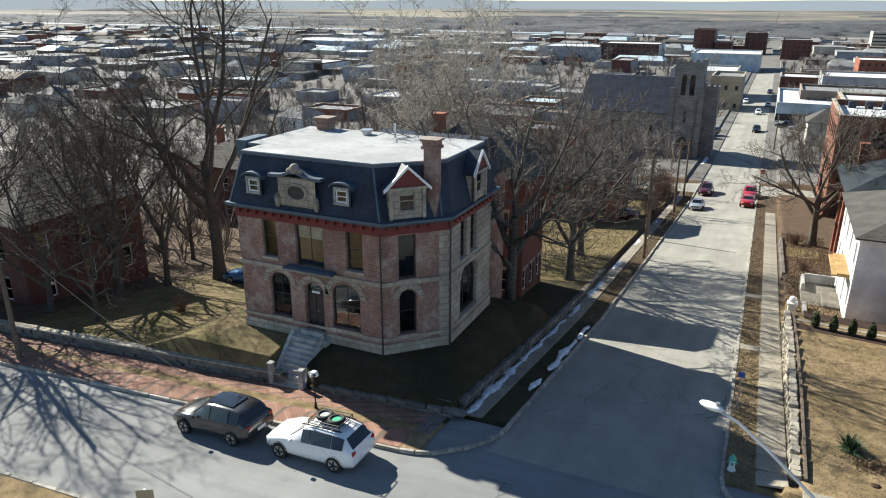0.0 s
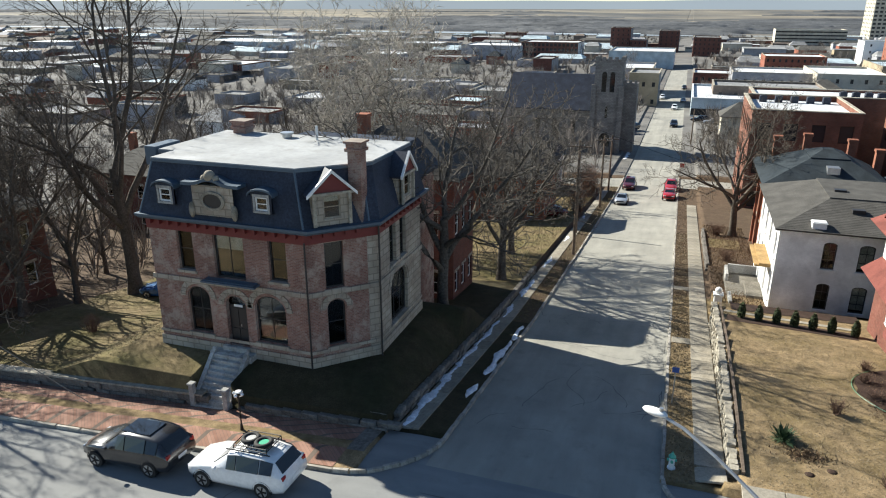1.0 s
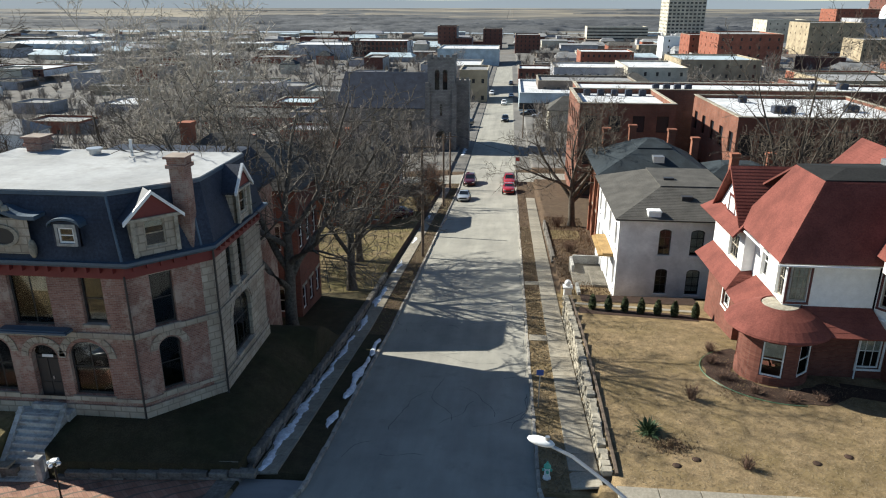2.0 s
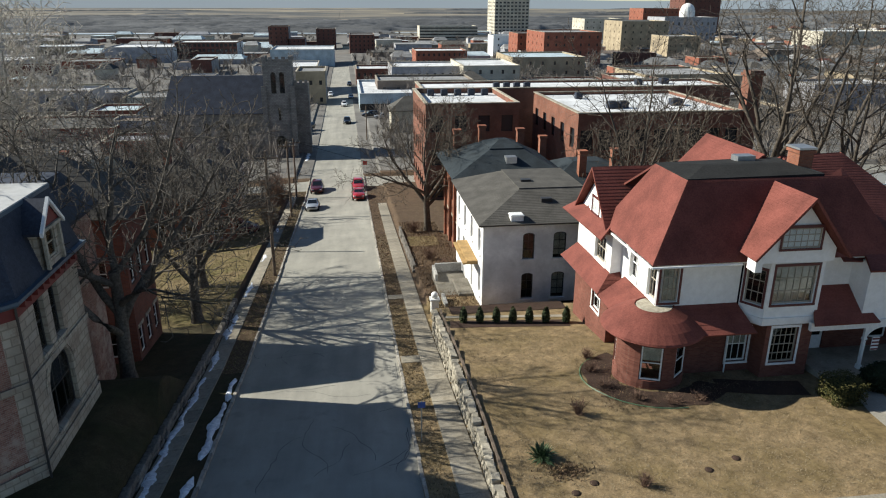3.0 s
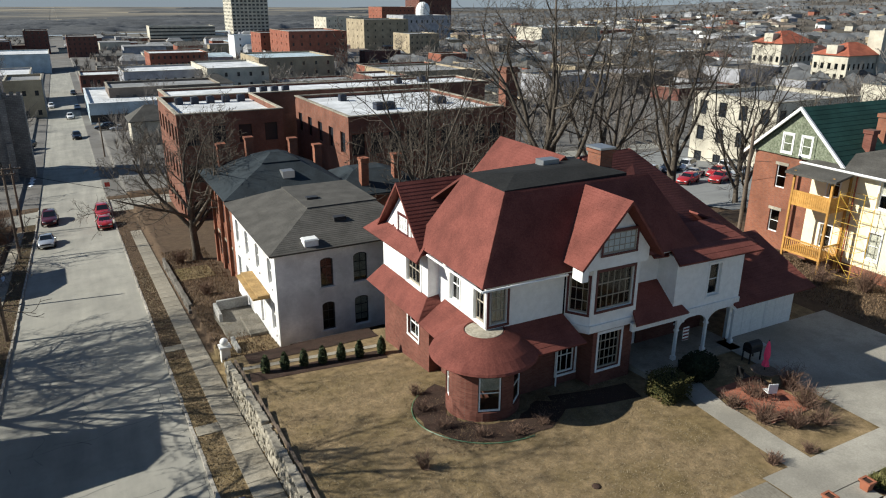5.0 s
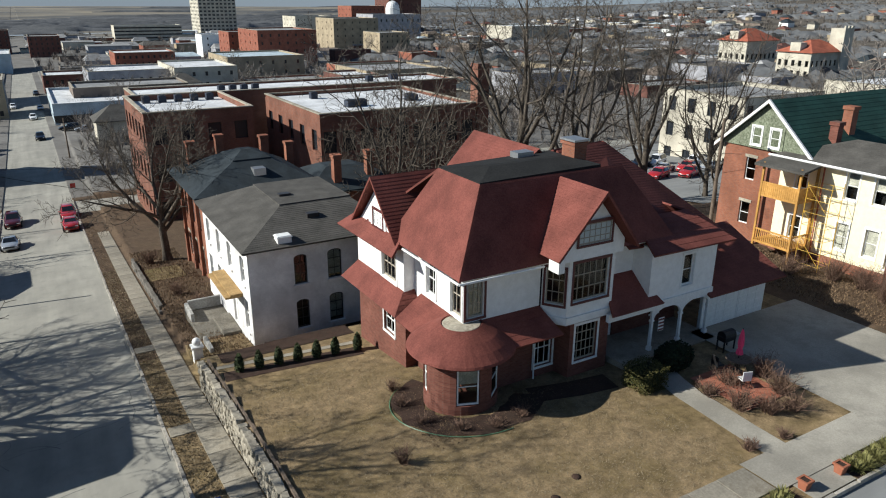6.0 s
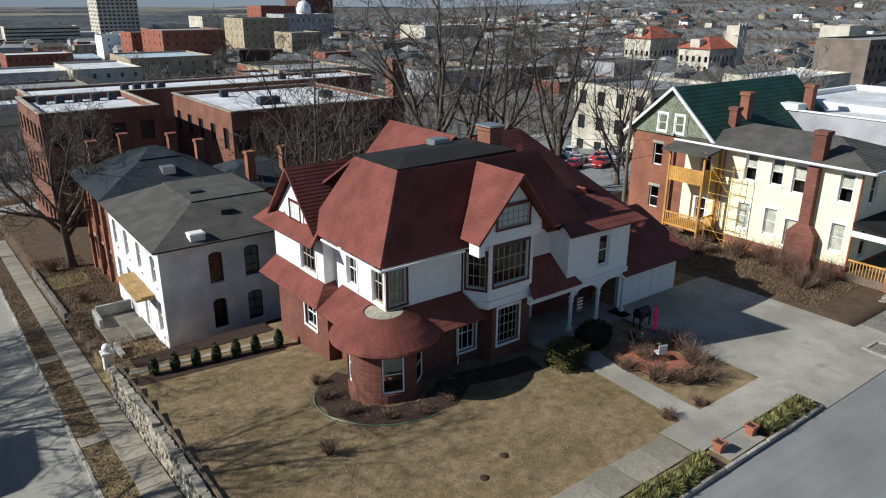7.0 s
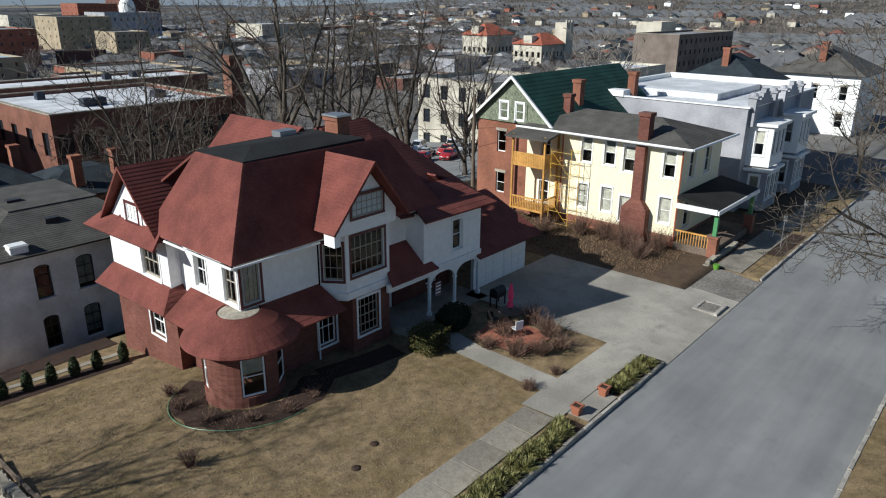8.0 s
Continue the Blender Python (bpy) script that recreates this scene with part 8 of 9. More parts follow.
            for (xa, za), (xb, zb) in zip(pts, pts[1:]):
                v = [b.verts.new(p) for p in ((xa, s * (W - 0.05), za), (xb, s * (W - 0.05), zb), (xb, s * (W + 0.012), zb), (xa, s * (W + 0.012), za))]
                b.faces.new(v)
            part("wheel_arch", b, "rubber", c)
    for s in (-1, 1):
        z = rows[1][3][2]
        b = boxed(-0.485 * L, -0.44 * L, s * W * 0.62 - 0.16, s * W * 0.62 + 0.16, z - 0.12, z + 0.02)
        part("headlight", bevelled(b, 0.02), "lamp_glass", c)
        z = rows[-2][3][2]
        b = boxed(0.462 * L, 0.492 * L, s * W * 0.74 - 0.13, s * W * 0.74 + 0.13, z - 0.2, z - 0.02)
        part("tail_light", bevelled(b, 0.02), "tail_red", c)
        b = boxed(-0.14 * L - 0.08, -0.14 * L + 0.08, s * (W + 0.02), s * (W + 0.2), rows[4][3][2] + 0.0, rows[4][3][2] + 0.14)
        part("door_mirror", bevelled(b, 0.03), paint_, c)
    b = boxed(-0.505 * L, -0.49 * L, -0.45, 0.45, 0.5, 0.66)
    part("grille", b, "iron", c)
    b = boxed(0.492 * L, 0.503 * L, -0.26, 0.26, 0.62, 0.76)
    part("number_plate", b, "trim", c, "blank pale plate")
    return c


M["car_glass"] = paint("tinted_car_glass", (0.012, 0.014, 0.016), 0.05, 0.0, 0.5)
M["lamp_glass"] = paint("headlight_lens", (0.6, 0.62, 0.64), 0.1, 0.2, 0.5)
M["tail_red"] = paint("red_lens", (0.35, 0.012, 0.012), 0.15, 0.0, 0.5)
for nm, col in (("white", (0.78, 0.78, 0.78)), ("charcoal", (0.035, 0.036, 0.04)), ("silver", (0.42, 0.44, 0.47)), ("red", (0.38, 0.02, 0.02)), ("maroon_", (0.10, 0.012, 0.015)), ("blue", (0.03, 0.12, 0.30)), ("black", (0.012, 0.012, 0.014))):
    M["car_" + nm] = paint("car_paint_" + nm, col, 0.25, 0.0 if nm in ("white", "red") else 0.3, 0.8)


def place(c, x, y, turn, sx=0.0):
    slope = math.atan((base(x + 1.4, y) - base(x - 1.4, y)) / 2.8) if abs(math.cos(radians(turn))) > 0.7 else 0
    slope_y = math.atan((base(x, y + 1.4) - base(x, y - 1.4)) / 2.8) if abs(math.cos(radians(turn))) <= 0.7 else 0
    c.matrix_world = Matrix.Translation((x, y, base(x, y) + sx)) @ Matrix.Rotation(-slope, 4, "Y") @ Matrix.Rotation(slope_y, 4, "X") @ Matrix.Rotation(radians(turn), 4, "Z")


suv = loft_car("suv", "white SUV with two tyres in its roof basket", "car_white", 4.78, 1.94, 1.70)
place(suv, -11.45, -0.08, -2)
for nm, dx, y0 in (("roof_rail", 0, 0.55), ("roof_rail", 0, -0.55)):
    part(nm, tubed((-0.35, y0, 1.75), (1.7, y0, 1.75), 0.025, n=6), "iron", suv)
basket = bmesh.new()
for k in range(7):
    tube(basket, (0.05 + 0.24 * k, -0.52, 1.83), (0.05 + 0.24 * k, 0.52, 1.83), 0.018, n=5)
for y in (-0.52, 0.52):
    tube(basket, (0.0, y, 1.83), (1.55, y, 1.83), 0.02, n=5)
    tube(basket, (0.0, y, 1.98), (1.55, y, 1.98), 0.02, n=5)
for x in (0.0, 1.55):
    tube(basket, (x, -0.52, 1.98), (x, 0.52, 1.98), 0.02, n=5)
    for y in (-0.52, 0.52):
        tube(basket, (x, y, 1.74), (x, y, 1.98), 0.02, n=5)
part("roof_basket", basket, "iron", suv, "black tubular roof basket")
for x, y, col, lab in ((0.42, 0.08, "galv", "spare tyre on a steel rim"), (1.12, -0.05, None, "spare tyre with a green rim")):
    bm = bmesh.new()
    ring_n = 20
    R, r = 0.30, 0.1
    vv = [[bm.verts.new((x + (R + r * math.cos(j * math.tau / 8)) * math.cos(k * math.tau / ring_n), y + (R + r * math.cos(j * math.tau / 8)) * math.sin(k * math.tau / ring_n), 1.95 + r * math.sin(j * math.tau / 8))) for j in range(8)] for k in range(ring_n)]
    for k in range(ring_n):
        for j in range(8):
            bm.faces.new((vv[k][j], vv[(k + 1) % ring_n][j], vv[(k + 1) % ring_n][(j + 1) % 8], vv[k][(j + 1) % 8]))
    tyre = part("spare_tyre", bm, "rubber", suv, lab, smooth=True)
    bm = bmesh.new()
    disc(bm, (x, y), 0.21, 1.9, 1.98, 16)
    part("rim", bm, col or paint("green_rim", (0.05, 0.38, 0.22)), tyre)

dark = loft_car("suv", "dark grey SUV parked nose to tail at the kerb", "car_charcoal", 4.85, 1.97, 1.70)
place(dark, -17.0, 0.02, -2)
part("roof_glass", boxed(-0.15, 1.35, -0.5, 0.5, 1.69, 1.725), "car_glass", dark)

sedan = loft_car("sedan", "silver sedan driving down the street", "car_silver", 4.6, 1.8, 1.42, False)
place(sedan, -3.1, 81.5, 90)
pick = loft_car("pickup_truck", "dark maroon pickup parked by the kerb", "car_maroon_", 5.4, 1.95, 1.8, True)
place(pick, -3.0, 96, 90)
r1 = loft_car("red_car", "bright red car parked on the street", "car_red", 4.7, 1.85, 1.55, True)
place(r1, 3.4, 86.5, 90)
r2 = loft_car("red_car", "red pickup parked behind the red car", "car_red", 5.2, 1.95, 1.75, True)
place(r2, 3.5, 94.5, 90)
bl = loft_car("sedan", "bright blue car behind the mansion", "car_blue", 4.4, 1.8, 1.42, False)
bl.matrix_world = pose(-34.3, 22.6, ground_z(-34.3, 22.6), 0, 0, 10)
bk = loft_car("pickup_truck", "black pickup driving away downhill", "car_black", 5.2, 1.95, 1.8, True)
place(bk, 2.2, 182, 90)
wv = loft_car("suv", "white SUV far down the street", "car_white", 4.8, 1.9, 1.75, True)
place(wv, 1.5, 225, 90)
mr = loft_car("sedan", "dark red car parked on the lawn drive", "car_maroon_", 4.5, 1.8, 1.42, False)
mr.matrix_world = pose(-10.8, 66, ground_z(-10.8, 66), 0, 0, 8)
for k, (src, x, y, turn) in enumerate([(r1, 77, 60, 20), (wv, 79, 69, 200), (r1, 81, 58, 20), (sedan, 82.5, 64, 200), (bk, 83, 69.5, 20), (r1, 85, 62, 20), (wv, 87, 70, 20), (sedan, 88, 60.5, 20), (dark, 74, 66, 20), (wv, 92, 66, 200), (sedan, 75.5, 72, 20), (wv, 80, 74, 20),
                                         (wv, -9, 166, 60), (sedan, -10.5, 169, 60), (dark, -8, 172, 60), (wv, -12, 176, 60), (r1, -13, 168, 60), (sedan, 12, 186, 0), (wv, 16.5, 184, 0), (bk, 9, 189, 0), (sedan, 4.0, 250, 90), (wv, -3.6, 262, 90), (dark, 3.9, 300, 90)]):
    z = ground_z(x, y) + (0.5 if k < 12 else 0.05)
    copy_thing(src, pose(x, y, (base(x, y) + 0.76) if k < 12 else max(z, base(x, y)), 0, 0, turn))

# ---- street furniture ----
def street_lamp():
    h = thing("street_lamp", "grey cobra-head street lamp on a long curved arm", "street lamp")
    pts = [Vector((3.75, -3.35, 8.12)), Vector((4.3, -3.6, 8.0)), Vector((5.1, -4.15, 7.7)), Vector((5.8, -4.62, 7.35)), Vector((6.6, -5.2, 6.95)), Vector((7.6, -5.95, 6.5)), Vector((8.8, -6.8, 6.0))]
    bm = bmesh.new()
    for a, b in zip(pts, pts[1:]):
        tube(bm, a, b, 0.045, n=8)
    part("arm", bm, "galv", h)
    bm = bmesh.new()
    bmesh.ops.create_uvsphere(bm, u_segments=14, v_segments=8, radius=1, matrix=Matrix.Translation((3.55, -3.25, 8.15)) @ Matrix.Rotation(radians(-24), 4, "Z") @ Matrix.Diagonal((0.36, 0.16, 0.10, 1)))
    part("head", bm, "trim", h, "pale oval lamp head", smooth=True)
    bm = bmesh.new()
    disc(bm, (3.7, -3.3), 0.06, 8.22, 8.32, 10)
    part("photocell", bm, "galv", h)
    bm = bmesh.new()
    tube(bm, (8.9, -6.9, land(8.9, -6.9) - 0.3), (8.9, -6.9, 7.6), 0.13, 0.1, 12)
    part("pole", bm, "wood", h)
    h.location = (0.45, 0, -0.3)


street_lamp()


def pole(x, y, hgt, label, arms=True):
    z = ground_z(x, y)
    h = thing("utility_pole", label, "utility pole", "utility poles")
    part("shaft", tubed((x, y, z - 0.3), (x, y, z + hgt), 0.16, 0.11, 10), "wood", h)
    if arms:
        part("crossarm", boxed(x - 1.1, x + 1.1, y - 0.06, y + 0.06, z + hgt - 0.7, z + hgt - 0.57), "wood", h)
        for dx in (-1.0, -0.4, 0.4, 1.0):
            part("insulator", tubed((x + dx, y, z + hgt - 0.57), (x + dx, y, z + hgt - 0.4), 0.04, n=6), "galv", h)
    return z + hgt - 0.4


pole(-4.95, 46.5, 11.5, "weathered wooden utility pole beside the kerb")
pole(-6.2, 57.0, 7.0, "short wooden utility pole", False)
pole(-5.6, 76, 10.0, "wooden utility pole down the street")
pole(-6.0, 92, 9.0, "wooden pole with a street light")
pole(-34.3, 1.9, 9.0, "wooden pole by the brick pavement", False)
pole(36.5, 55, 12.0, "wooden utility pole behind the school")
pole(43.8, 24.2, 9.5, "wooden utility pole near the green gable", False)
pole(6.6, 150, 8.0, "thin pole by the low white building", False)
for k, (a, b) in enumerate((((-4.95, 46.5, 7.4), (12.3, 47.4, 2.4)), ((-34.3, 1.9, 6.6), (-15.8, -3.0, 4.0)), ((-4.95, 46.5, 7.4), (-5.6, 76, 1.5)), ((36.5, 55, 5.0), (46, 24, 7.0)), ((-5.6, 76, 1.2), (6, 88, -2)))):
    bm = bmesh.new()
    a, b = Vector(a), Vector(b)
    prev = a
    for q in range(1, 11):
        f = q / 10
        p = a.lerp(b, f) - Vector((0, 0, 1.6 * f * (1 - f)))
        tube(bm, prev, p, 0.016, n=4)
        prev = p
    tagged(part("overhead_cable", bm, "iron"), "thin sagging overhead cable", "cable", "overhead cables")


def hydrant(x, y):
    z = land(x, y)
    h = thing("fire_hydrant", "white fire hydrant with a green bonnet", "fire hydrant")
    bm = bmesh.new()
    disc(bm, (x, y), 0.17, z - 0.05, z + 0.08, 14)
    disc(bm, (x, y), 0.12, z + 0.08, z + 0.55, 14)
    part("barrel", bm, "trim", h)
    bm = bmesh.new()
    disc(bm, (x, y), 0.15, z + 0.55, z + 0.62, 14)
    disc(bm, (x, y), 0.13, z + 0.62, z + 0.76, 14, 0.05)
    disc(bm, (x, y), 0.03, z + 0.76, z + 0.82, 6)
    g = paint("hydrant_green", (0.10, 0.42, 0.30), 0.4)
    part("bonnet", bm, g, h, "green domed bonnet")
    for d in ((0.2, 0), (-0.2, 0), (0, -0.2)):
        part("nozzle_cap", tubed((x, y, z + 0.42), (x + d[0], y + d[1], z + 0.42), 0.06, n=8), g, h)


hydrant(4.98, 6.0)


def sign(x, y, hgt, w, hh, col, label, face=0, z=None):
    z = land(x, y) if z is None else z
    s = thing("street_sign", label, "sign", "street signs")
    part("post", tubed((x, y, z - 0.2), (x, y, z + hgt), 0.03, n=6), "galv", s)
    part("plate", bevelled(boxed(-w / 2, w / 2, -0.045, -0.03, -hh / 2, hh / 2, m=pose(x, y, z + hgt - hh / 2, 0, 0, face)), 0.006), col, s)


sign(4.92, 12.75, 2.1, 0.34, 0.3, paint("sign_blue", (0.05, 0.10, 0.32), 0.4), "small blue sign on a thin steel post")
sign(-14.2, -7.0, 2.2, 0.62, 0.5, paint("sign_back", (0.36, 0.32, 0.22), 0.5), "pale square sign seen from behind", 30)
sign(35.5, -6.9, 2.1, 0.4, 0.5, "trim", "white sign on a post by the road", 60)
sign(52.5, 3.4, 2.4, 0.34, 0.45, "galv", "grey sign on a post by the mulched strip", 60)
sign(57.5, 3.4, 2.5, 0.34, 0.45, "galv", "grey sign on a post by the mulched strip", 60)
sign(4.95, 106.5, 2.5, 0.7, 0.7, "tail_red", "red stop sign at the crossing", 0)


def garden_lamp(x, y):
    z = land(x, y)
    h = thing("garden_lamp", "black iron lamp post with a globe cluster", "lamp post")
    part("post", tubed((x, y, z - 0.1), (x, y, z + 1.75), 0.035, 0.03, 8), "iron", h)
    part("base", tubed((x, y, z - 0.05), (x, y, z + 0.3), 0.09, 0.05, 10), "iron", h)
    for k in range(4):
        a = k * math.tau / 4
        part("bracket", tubed((x, y, z + 1.7), (x + 0.2 * math.cos(a), y + 0.2 * math.sin(a), z + 1.78), 0.02, n=5), "iron", h)
        bm = bmesh.new()
        bmesh.ops.create_uvsphere(bm, u_segments=10, v_segments=6, radius=0.09, matrix=Matrix.Translation((x + 0.2 * math.cos(a), y + 0.2 * math.sin(a), z + 1.88)))
        part("globe", bm, "lamp_glass", h, smooth=True)
    bm = bmesh.new()
    disc(bm, (x, y), 0.13, z + 1.95, z + 2.02, 12)
    part("cap", bm, "trim", h)


garden_lamp(-13.75, 2.9)

# gate pillar and railings by the white house
g = thing("gate_pillar", "white-painted stone gate pillar with a ball top", "pillar")
zt = base(7.4, 28.4) - 0.55
part("shaft", bevelled(boxed(7.55, 8.1, 31.0, 31.55, zt - 0.6, zt + 1.55), 0.03), "trim", g)
part("cap", bevelled(boxed(7.47, 8.18, 30.92, 31.63, zt + 1.55, zt + 1.7), 0.03), "trim", g)
bm = bmesh.new()
bmesh.ops.create_uvsphere(bm, u_segments=14, v_segments=8, radius=0.26, matrix=Matrix.Translation((7.82, 31.27, zt + 1.92)))
part("ball", bm, "trim", g, smooth=True)
stone_wall("white-painted low wall between the gardens", [(7.9, 28.6), (11.0, 28.6)], lambda x, y: (base(x, y), base(x, y) + 1.5), "stone_dark", (0.9, 0.3, 0.4), 0.01)

# ---- garden of the red-roofed house ----
laid("patio", 27.3, 30.2, 7.9, 11.2, "patio", "red brick patio in the garden island", 0.035, 0.8, "patio", fn=lambda x, y: 0.1)
u = thing("parasol", "closed pink parasol standing in a table", "parasol")
x, y, z = 29.9, 10.55, 0.13
part("pole", tubed((x, y, z), (x, y, z + 2.35), 0.025, n=8), "iron", u)
pk = paint("pink_cloth", (0.75, 0.06, 0.16), 0.8)
bm = bmesh.new()
n = 16
prof = [(0.19, 0.95), (0.16, 1.15), (0.1, 1.25), (0.16, 1.5), (0.14, 1.8), (0.08, 2.15), (0.02, 2.32)]
vv = [[bm.verts.new((x + r * (1 if k % 2 else 0.72) * math.cos(k * math.tau / n), y + r * (1 if k % 2 else 0.72) * math.sin(k * math.tau / n), z + h_)) for k in range(n)] for r, h_ in prof]
for a, b in zip(vv, vv[1:]):
    for k in range(n):
        bm.faces.new((a[k], a[(k + 1) % n], b[(k + 1) % n], b[k]))
part("canopy", bm, pk, u, "furled pink canopy with pale edges")
part("base", (lambda b: (disc(b, (x, y), 0.25, z - 0.02, z + 0.06, 16), b)[1])(bmesh.new()), "iron", u)
t = thing("round_table", "round brown garden table", "table")
part("tabletop", (lambda b: (disc(b, (x, y), 0.62, z + 0.68, z + 0.73, 28), b)[1])(bmesh.new()), "wood", t)
for k in range(4):
    a = k * math.tau / 4 + 0.4
    part("leg", tubed((x + 0.45 * math.cos(a), y + 0.45 * math.sin(a), z - 0.03), (x + 0.3 * math.cos(a), y + 0.3 * math.sin(a), z + 0.68), 0.02, n=6), "iron", t)


def chair(x, y, turn, mat_, label):
    c = thing("garden_chair", label, "chair", "garden chairs")
    part("seat", bevelled(boxed(-0.24, 0.24, -0.24, 0.24, 0.4, 0.44), 0.01), mat_, c)
    part("backrest", bevelled(boxed(-0.24, 0.24, 0.2, 0.24, 0.46, 0.9), 0.01), mat_, c)
    for sx in (-0.21, 0.21):
        for sy in (-0.21, 0.21):
            part("leg", tubed((sx, sy, 0), (sx, sy, 0.4), 0.018, n=6), "iron", c)
    c.matrix_world = pose(x, y, 0.135, 0, 0, turn)


chair(28.9, 9.4, 160, "trim", "white folding garden chair")
chair(29.0, 11.0, 80, "iron", "black iron garden chair")
gr = thing("barbecue", "black covered barbecue by the porch", "barbecue")
x, y = 31.3, 12.4
part("body", bevelled(boxed(x - 0.45, x + 0.45, y - 0.28, y + 0.28, 0.7, 1.0), 0.04), "iron", gr)
bm = bmesh.new()
tube(bm, (x - 0.42, y, 1.0), (x + 0.42, y, 1.0), 0.27, n=14)
part("lid", bm, "iron", gr)
part("side_shelf", boxed(x + 0.46, x + 0.8, y - 0.22, y + 0.22, 0.94, 0.98), "galv", gr)
for sx in (-0.4, 0.4):
    for sy in (-0.22, 0.22):
        part("leg", boxed(x + sx - 0.03, x + sx + 0.03, y + sy - 0.03, y + sy + 0.03, 0.12, 0.7), "iron", gr)

M["terra"] = paint("terracotta_pot", (0.30, 0.105, 0.055), 0.8)
for x, y in ((24.5, 3.25), (26.6, 3.15)):
    p = thing("plant_pot", "square terracotta pot of dry soil", "plant pot", "terracotta pots")
    z = land(x, y) + 0.02
    bm = bmesh.new()
    a, b = 0.15, 0.2
    q = lambda s: [(x - s, y - s), (x + s, y - s), (x + s, y + s), (x - s, y + s)]
    prism(bm, q(a), z, z + 0.42, q(b))
    part("pot", bevelled(bm, 0.015), "terra", p)
    bm = bmesh.new()
    for s in (0,):
        box(bm, x - b - 0.03, x + b + 0.03, y - b - 0.03, y - b + 0.05, z + 0.38, z + 0.46)
        box(bm, x - b - 0.03, x + b + 0.03, y + b - 0.05, y + b + 0.03, z + 0.38, z + 0.46)
        box(bm, x - b - 0.03, x - b + 0.05, y - b + 0.05, y + b - 0.05, z + 0.38, z + 0.46)
        box(bm, x + b - 0.05, x + b + 0.03, y - b + 0.05, y + b - 0.05, z + 0.38, z + 0.46)
    part("rim", bm, "terra", p)
    part("soil", boxed(x - b + 0.04, x + b - 0.04, y - b + 0.04, y + b - 0.04, z + 0.36, z + 0.43), "mulch", p)
d = thing("storm_drain", "square concrete-framed storm drain by the driveway", "drain")
for b in ((38.3, 39.9, 2.55, 2.75), (38.3, 39.9, 3.75, 3.95), (38.3, 38.5, 2.75, 3.75), (39.7, 39.9, 2.75, 3.75)):
    part("rim", boxed(*b, -0.1, 0.19), "kerb", d)
part("grate", boxed(38.5, 39.7, 2.75, 3.75, -0.1, 0.14), "stone_dark", d)
stone_wall("low pale stone edging along the yellow house's garden", [(45.2, 5.9), (50.5, 5.9)], lambda x, y: (0.1, 0.5), "stone", (0.5, 0.35, 0.2), 0.03)
laid("flower_bed", 50.5, 56.5, 2.75, 3.7, "mulch", "reddish mulched strip by the kerb", 0.05, 0.8, "bed")
gpot = thing("green_bucket", "bright green plastic bucket by the drive", "bucket")
bm = bmesh.new()
disc(bm, (45.2, 5.2), 0.16, 0.15, 0.5, 14, 0.22)
part("body", bm, paint("green_plastic", (0.12, 0.30, 0.04), 0.4), gpot)
fl = thing("flag", "small striped flag hanging from a porch post", "flag")
part("cloth", boxed(27.9, 28.3, 14.06, 14.08, 1.3, 2.05), "trim", fl)
for k in range(4):
    part("stripe", boxed(27.9, 28.3, 14.05, 14.059, 1.33 + 0.19 * k, 1.42 + 0.19 * k), "maroon", fl)
part("staff", tubed((27.64, 14.2, 1.8), (28.3, 14.07, 2.08), 0.015, n=5), "wood", fl)
for x, y in ((11.2, 7.4), (10.3, 6.9), (17.6, 8.2), (16.1, 7.6)):
    bm = bmesh.new()
    disc(bm, (x, y), 0.2, land(x, y), land(x, y) + 0.04, 14, 0.1)
    tagged(part("mole_hill", bm, "mulch", smooth=True), "small dark patch of dug earth in the lawn", "earth patch", "earth patches")


# ---- dry grass tufts on the lawns ----
def tufts(label, area, n, seed, material, hgt=0.09):
    r = np.random.default_rng(seed)
    vs, fs = [], []
    for _ in range(n):
        x, y = area(r)
        if on_road(x, y):
            continue
        z = land(x, y)
        a, s = r.uniform(0, math.tau), hgt * r.uniform(0.5, 1.4)
        dx, dy = math.cos(a) * 0.03, math.sin(a) * 0.03
        lx, ly = r.uniform(-0.12, 0.12), r.uniform(-0.12, 0.12)
        k = len(vs)
        vs.extend([(x - dx, y - dy, z - 0.01), (x + dx, y + dy, z - 0.01), (x + lx, y + ly, z + s)])
        fs.append((k, k + 1, k + 2))
    tagged(part("grass", (vs, fs), material), label, "grass", kind="stuff")


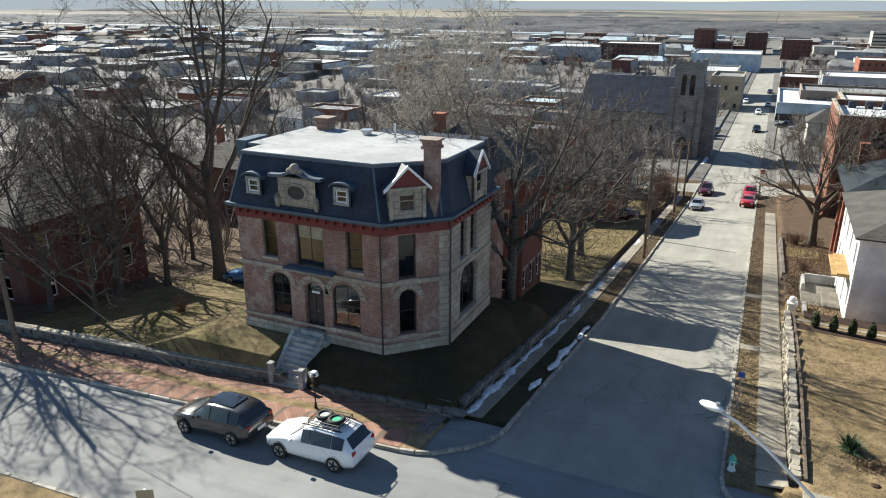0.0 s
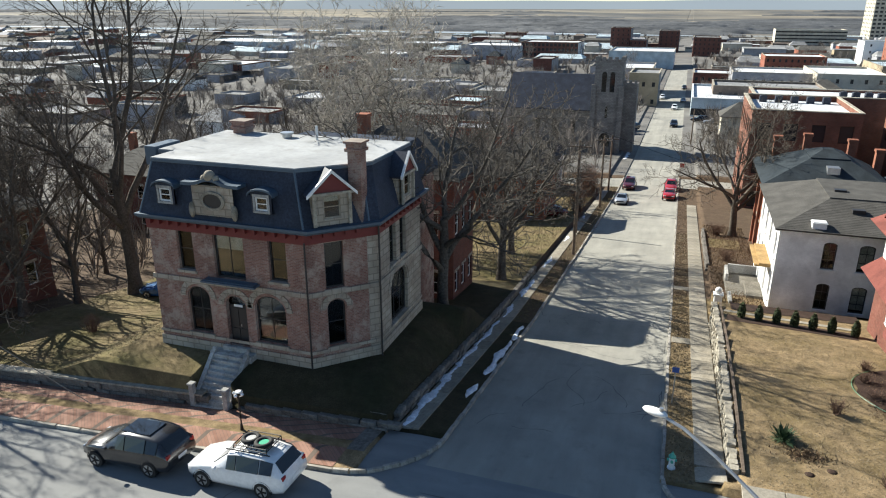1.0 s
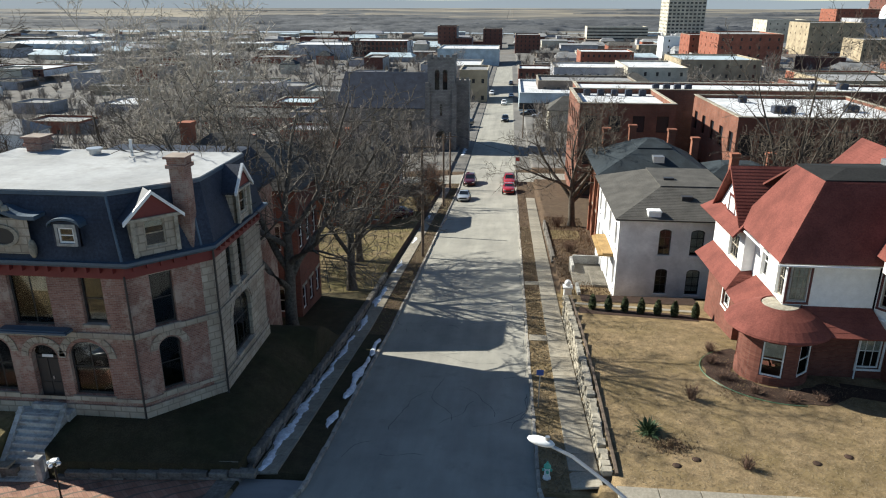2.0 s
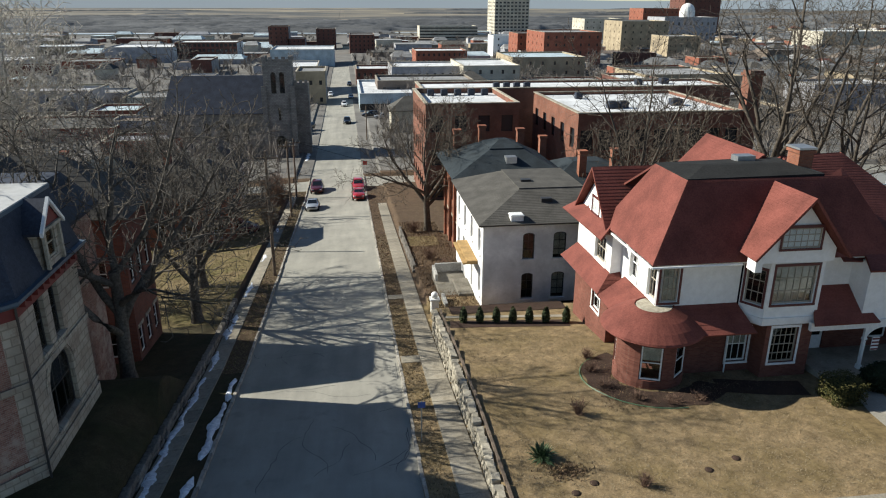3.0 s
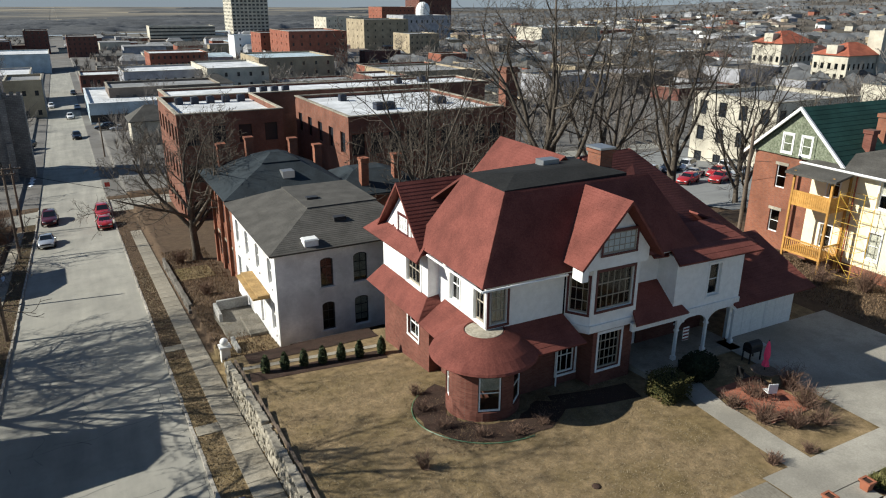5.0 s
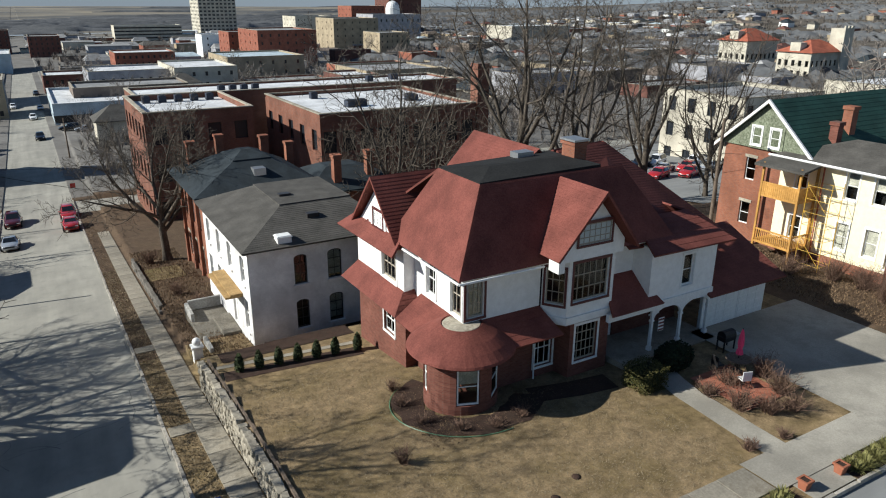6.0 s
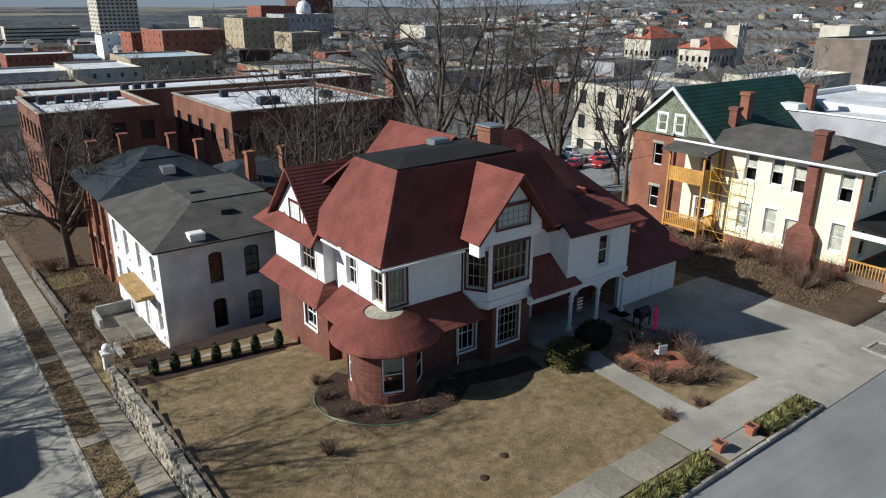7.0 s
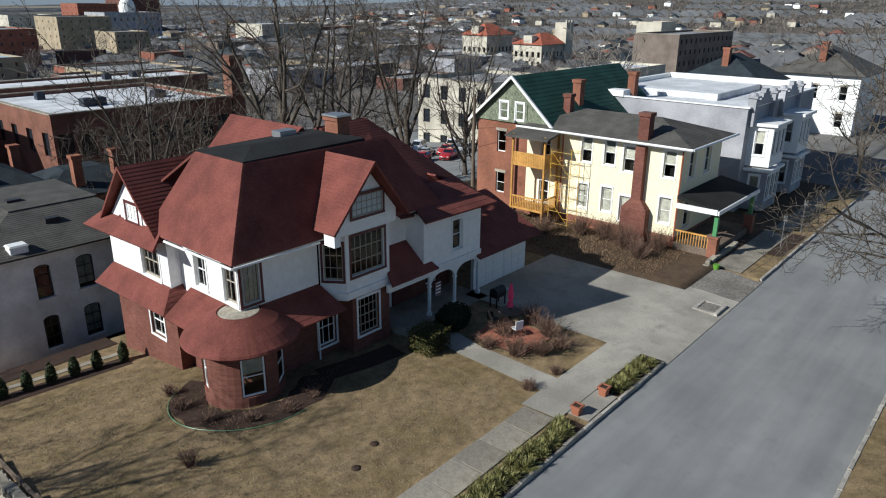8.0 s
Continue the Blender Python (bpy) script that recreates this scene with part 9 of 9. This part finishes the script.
def tuft_mat(name, a, b):
    m, t, p = nodes_of(name)
    g = t.nodes.new("ShaderNodeNewGeometry")
    t.links.new(ramp(t, g.outputs["Random Per Island"], [(0.0, a), (1.0, b)]), p.inputs["Base Color"])
    p.inputs["Roughness"].default_value = 0.9
    return m


def a_bed(r):
    return math.radians(r.uniform(115, 335))


M["leaves"] = tuft_mat("fallen_leaves", (0.07, 0.042, 0.024), (0.24, 0.16, 0.09))
M["straw"] = tuft_mat("dry_straw_blades", (0.14, 0.105, 0.06), (0.26, 0.205, 0.125))
M["olive"] = tuft_mat("olive_winter_blades", (0.10, 0.085, 0.035), (0.23, 0.19, 0.09))
tufts("short dry grass on the red-roofed house's lawn", lambda r: (r.uniform(7.9, 24.2), 5.4 + 17.5 * r.random()), 40000, 1, "straw", 0.028)
tufts("winter grass round the mansion", lambda r: (r.uniform(-45, -15.6), r.uniform(5.1, 34)), 26000, 2, "olive", 0.028)
tufts("dry grass and leaves on the verge", lambda r: (r.uniform(4.75, 5.85), r.uniform(5, 60)), 9000, 3, "straw", 0.07)
tufts("dry grass and leaves on the shaded verge", lambda r: (r.uniform(-5.9, -4.75), r.uniform(24, 100)), 8000, 4, "olive", 0.07)
tufts("rough grass of the lawn down the street", lambda r: (r.uniform(-22, -7.6), r.uniform(36, 95)), 22000, 5, "straw", 0.12)
tufts("fallen leaves and dry weeds before the houses", lambda r: (r.uniform(7.6, 11.8), r.uniform(29, 64)), 9000, 6, "leaves", 0.16)
tufts("fallen leaves on the verge and along the kerb", lambda r: (r.uniform(4.75, 5.9), r.uniform(24, 90)), 7000, 7, "leaves", 0.05)
tufts("dead leaves in the bed round the bay", lambda r: (17.2 + r.uniform(2.0, 3.6) * math.cos(a_bed(r)), 15.6 + r.uniform(1.9, 3.3) * math.sin(a_bed(r))), 2500, 8, "leaves", 0.06)
tufts("dry weeds in the rough ground by the yellow house", lambda r: (r.uniform(41, 47), r.uniform(7.8, 24)), 9000, 9, "leaves", 0.12)
tufts("heap of dead leaves beside the yucca", lambda r: (10.4 + r.normal(0, 0.45), 8.3 + r.normal(0, 0.28)), 500, 10, "leaves", 0.12)
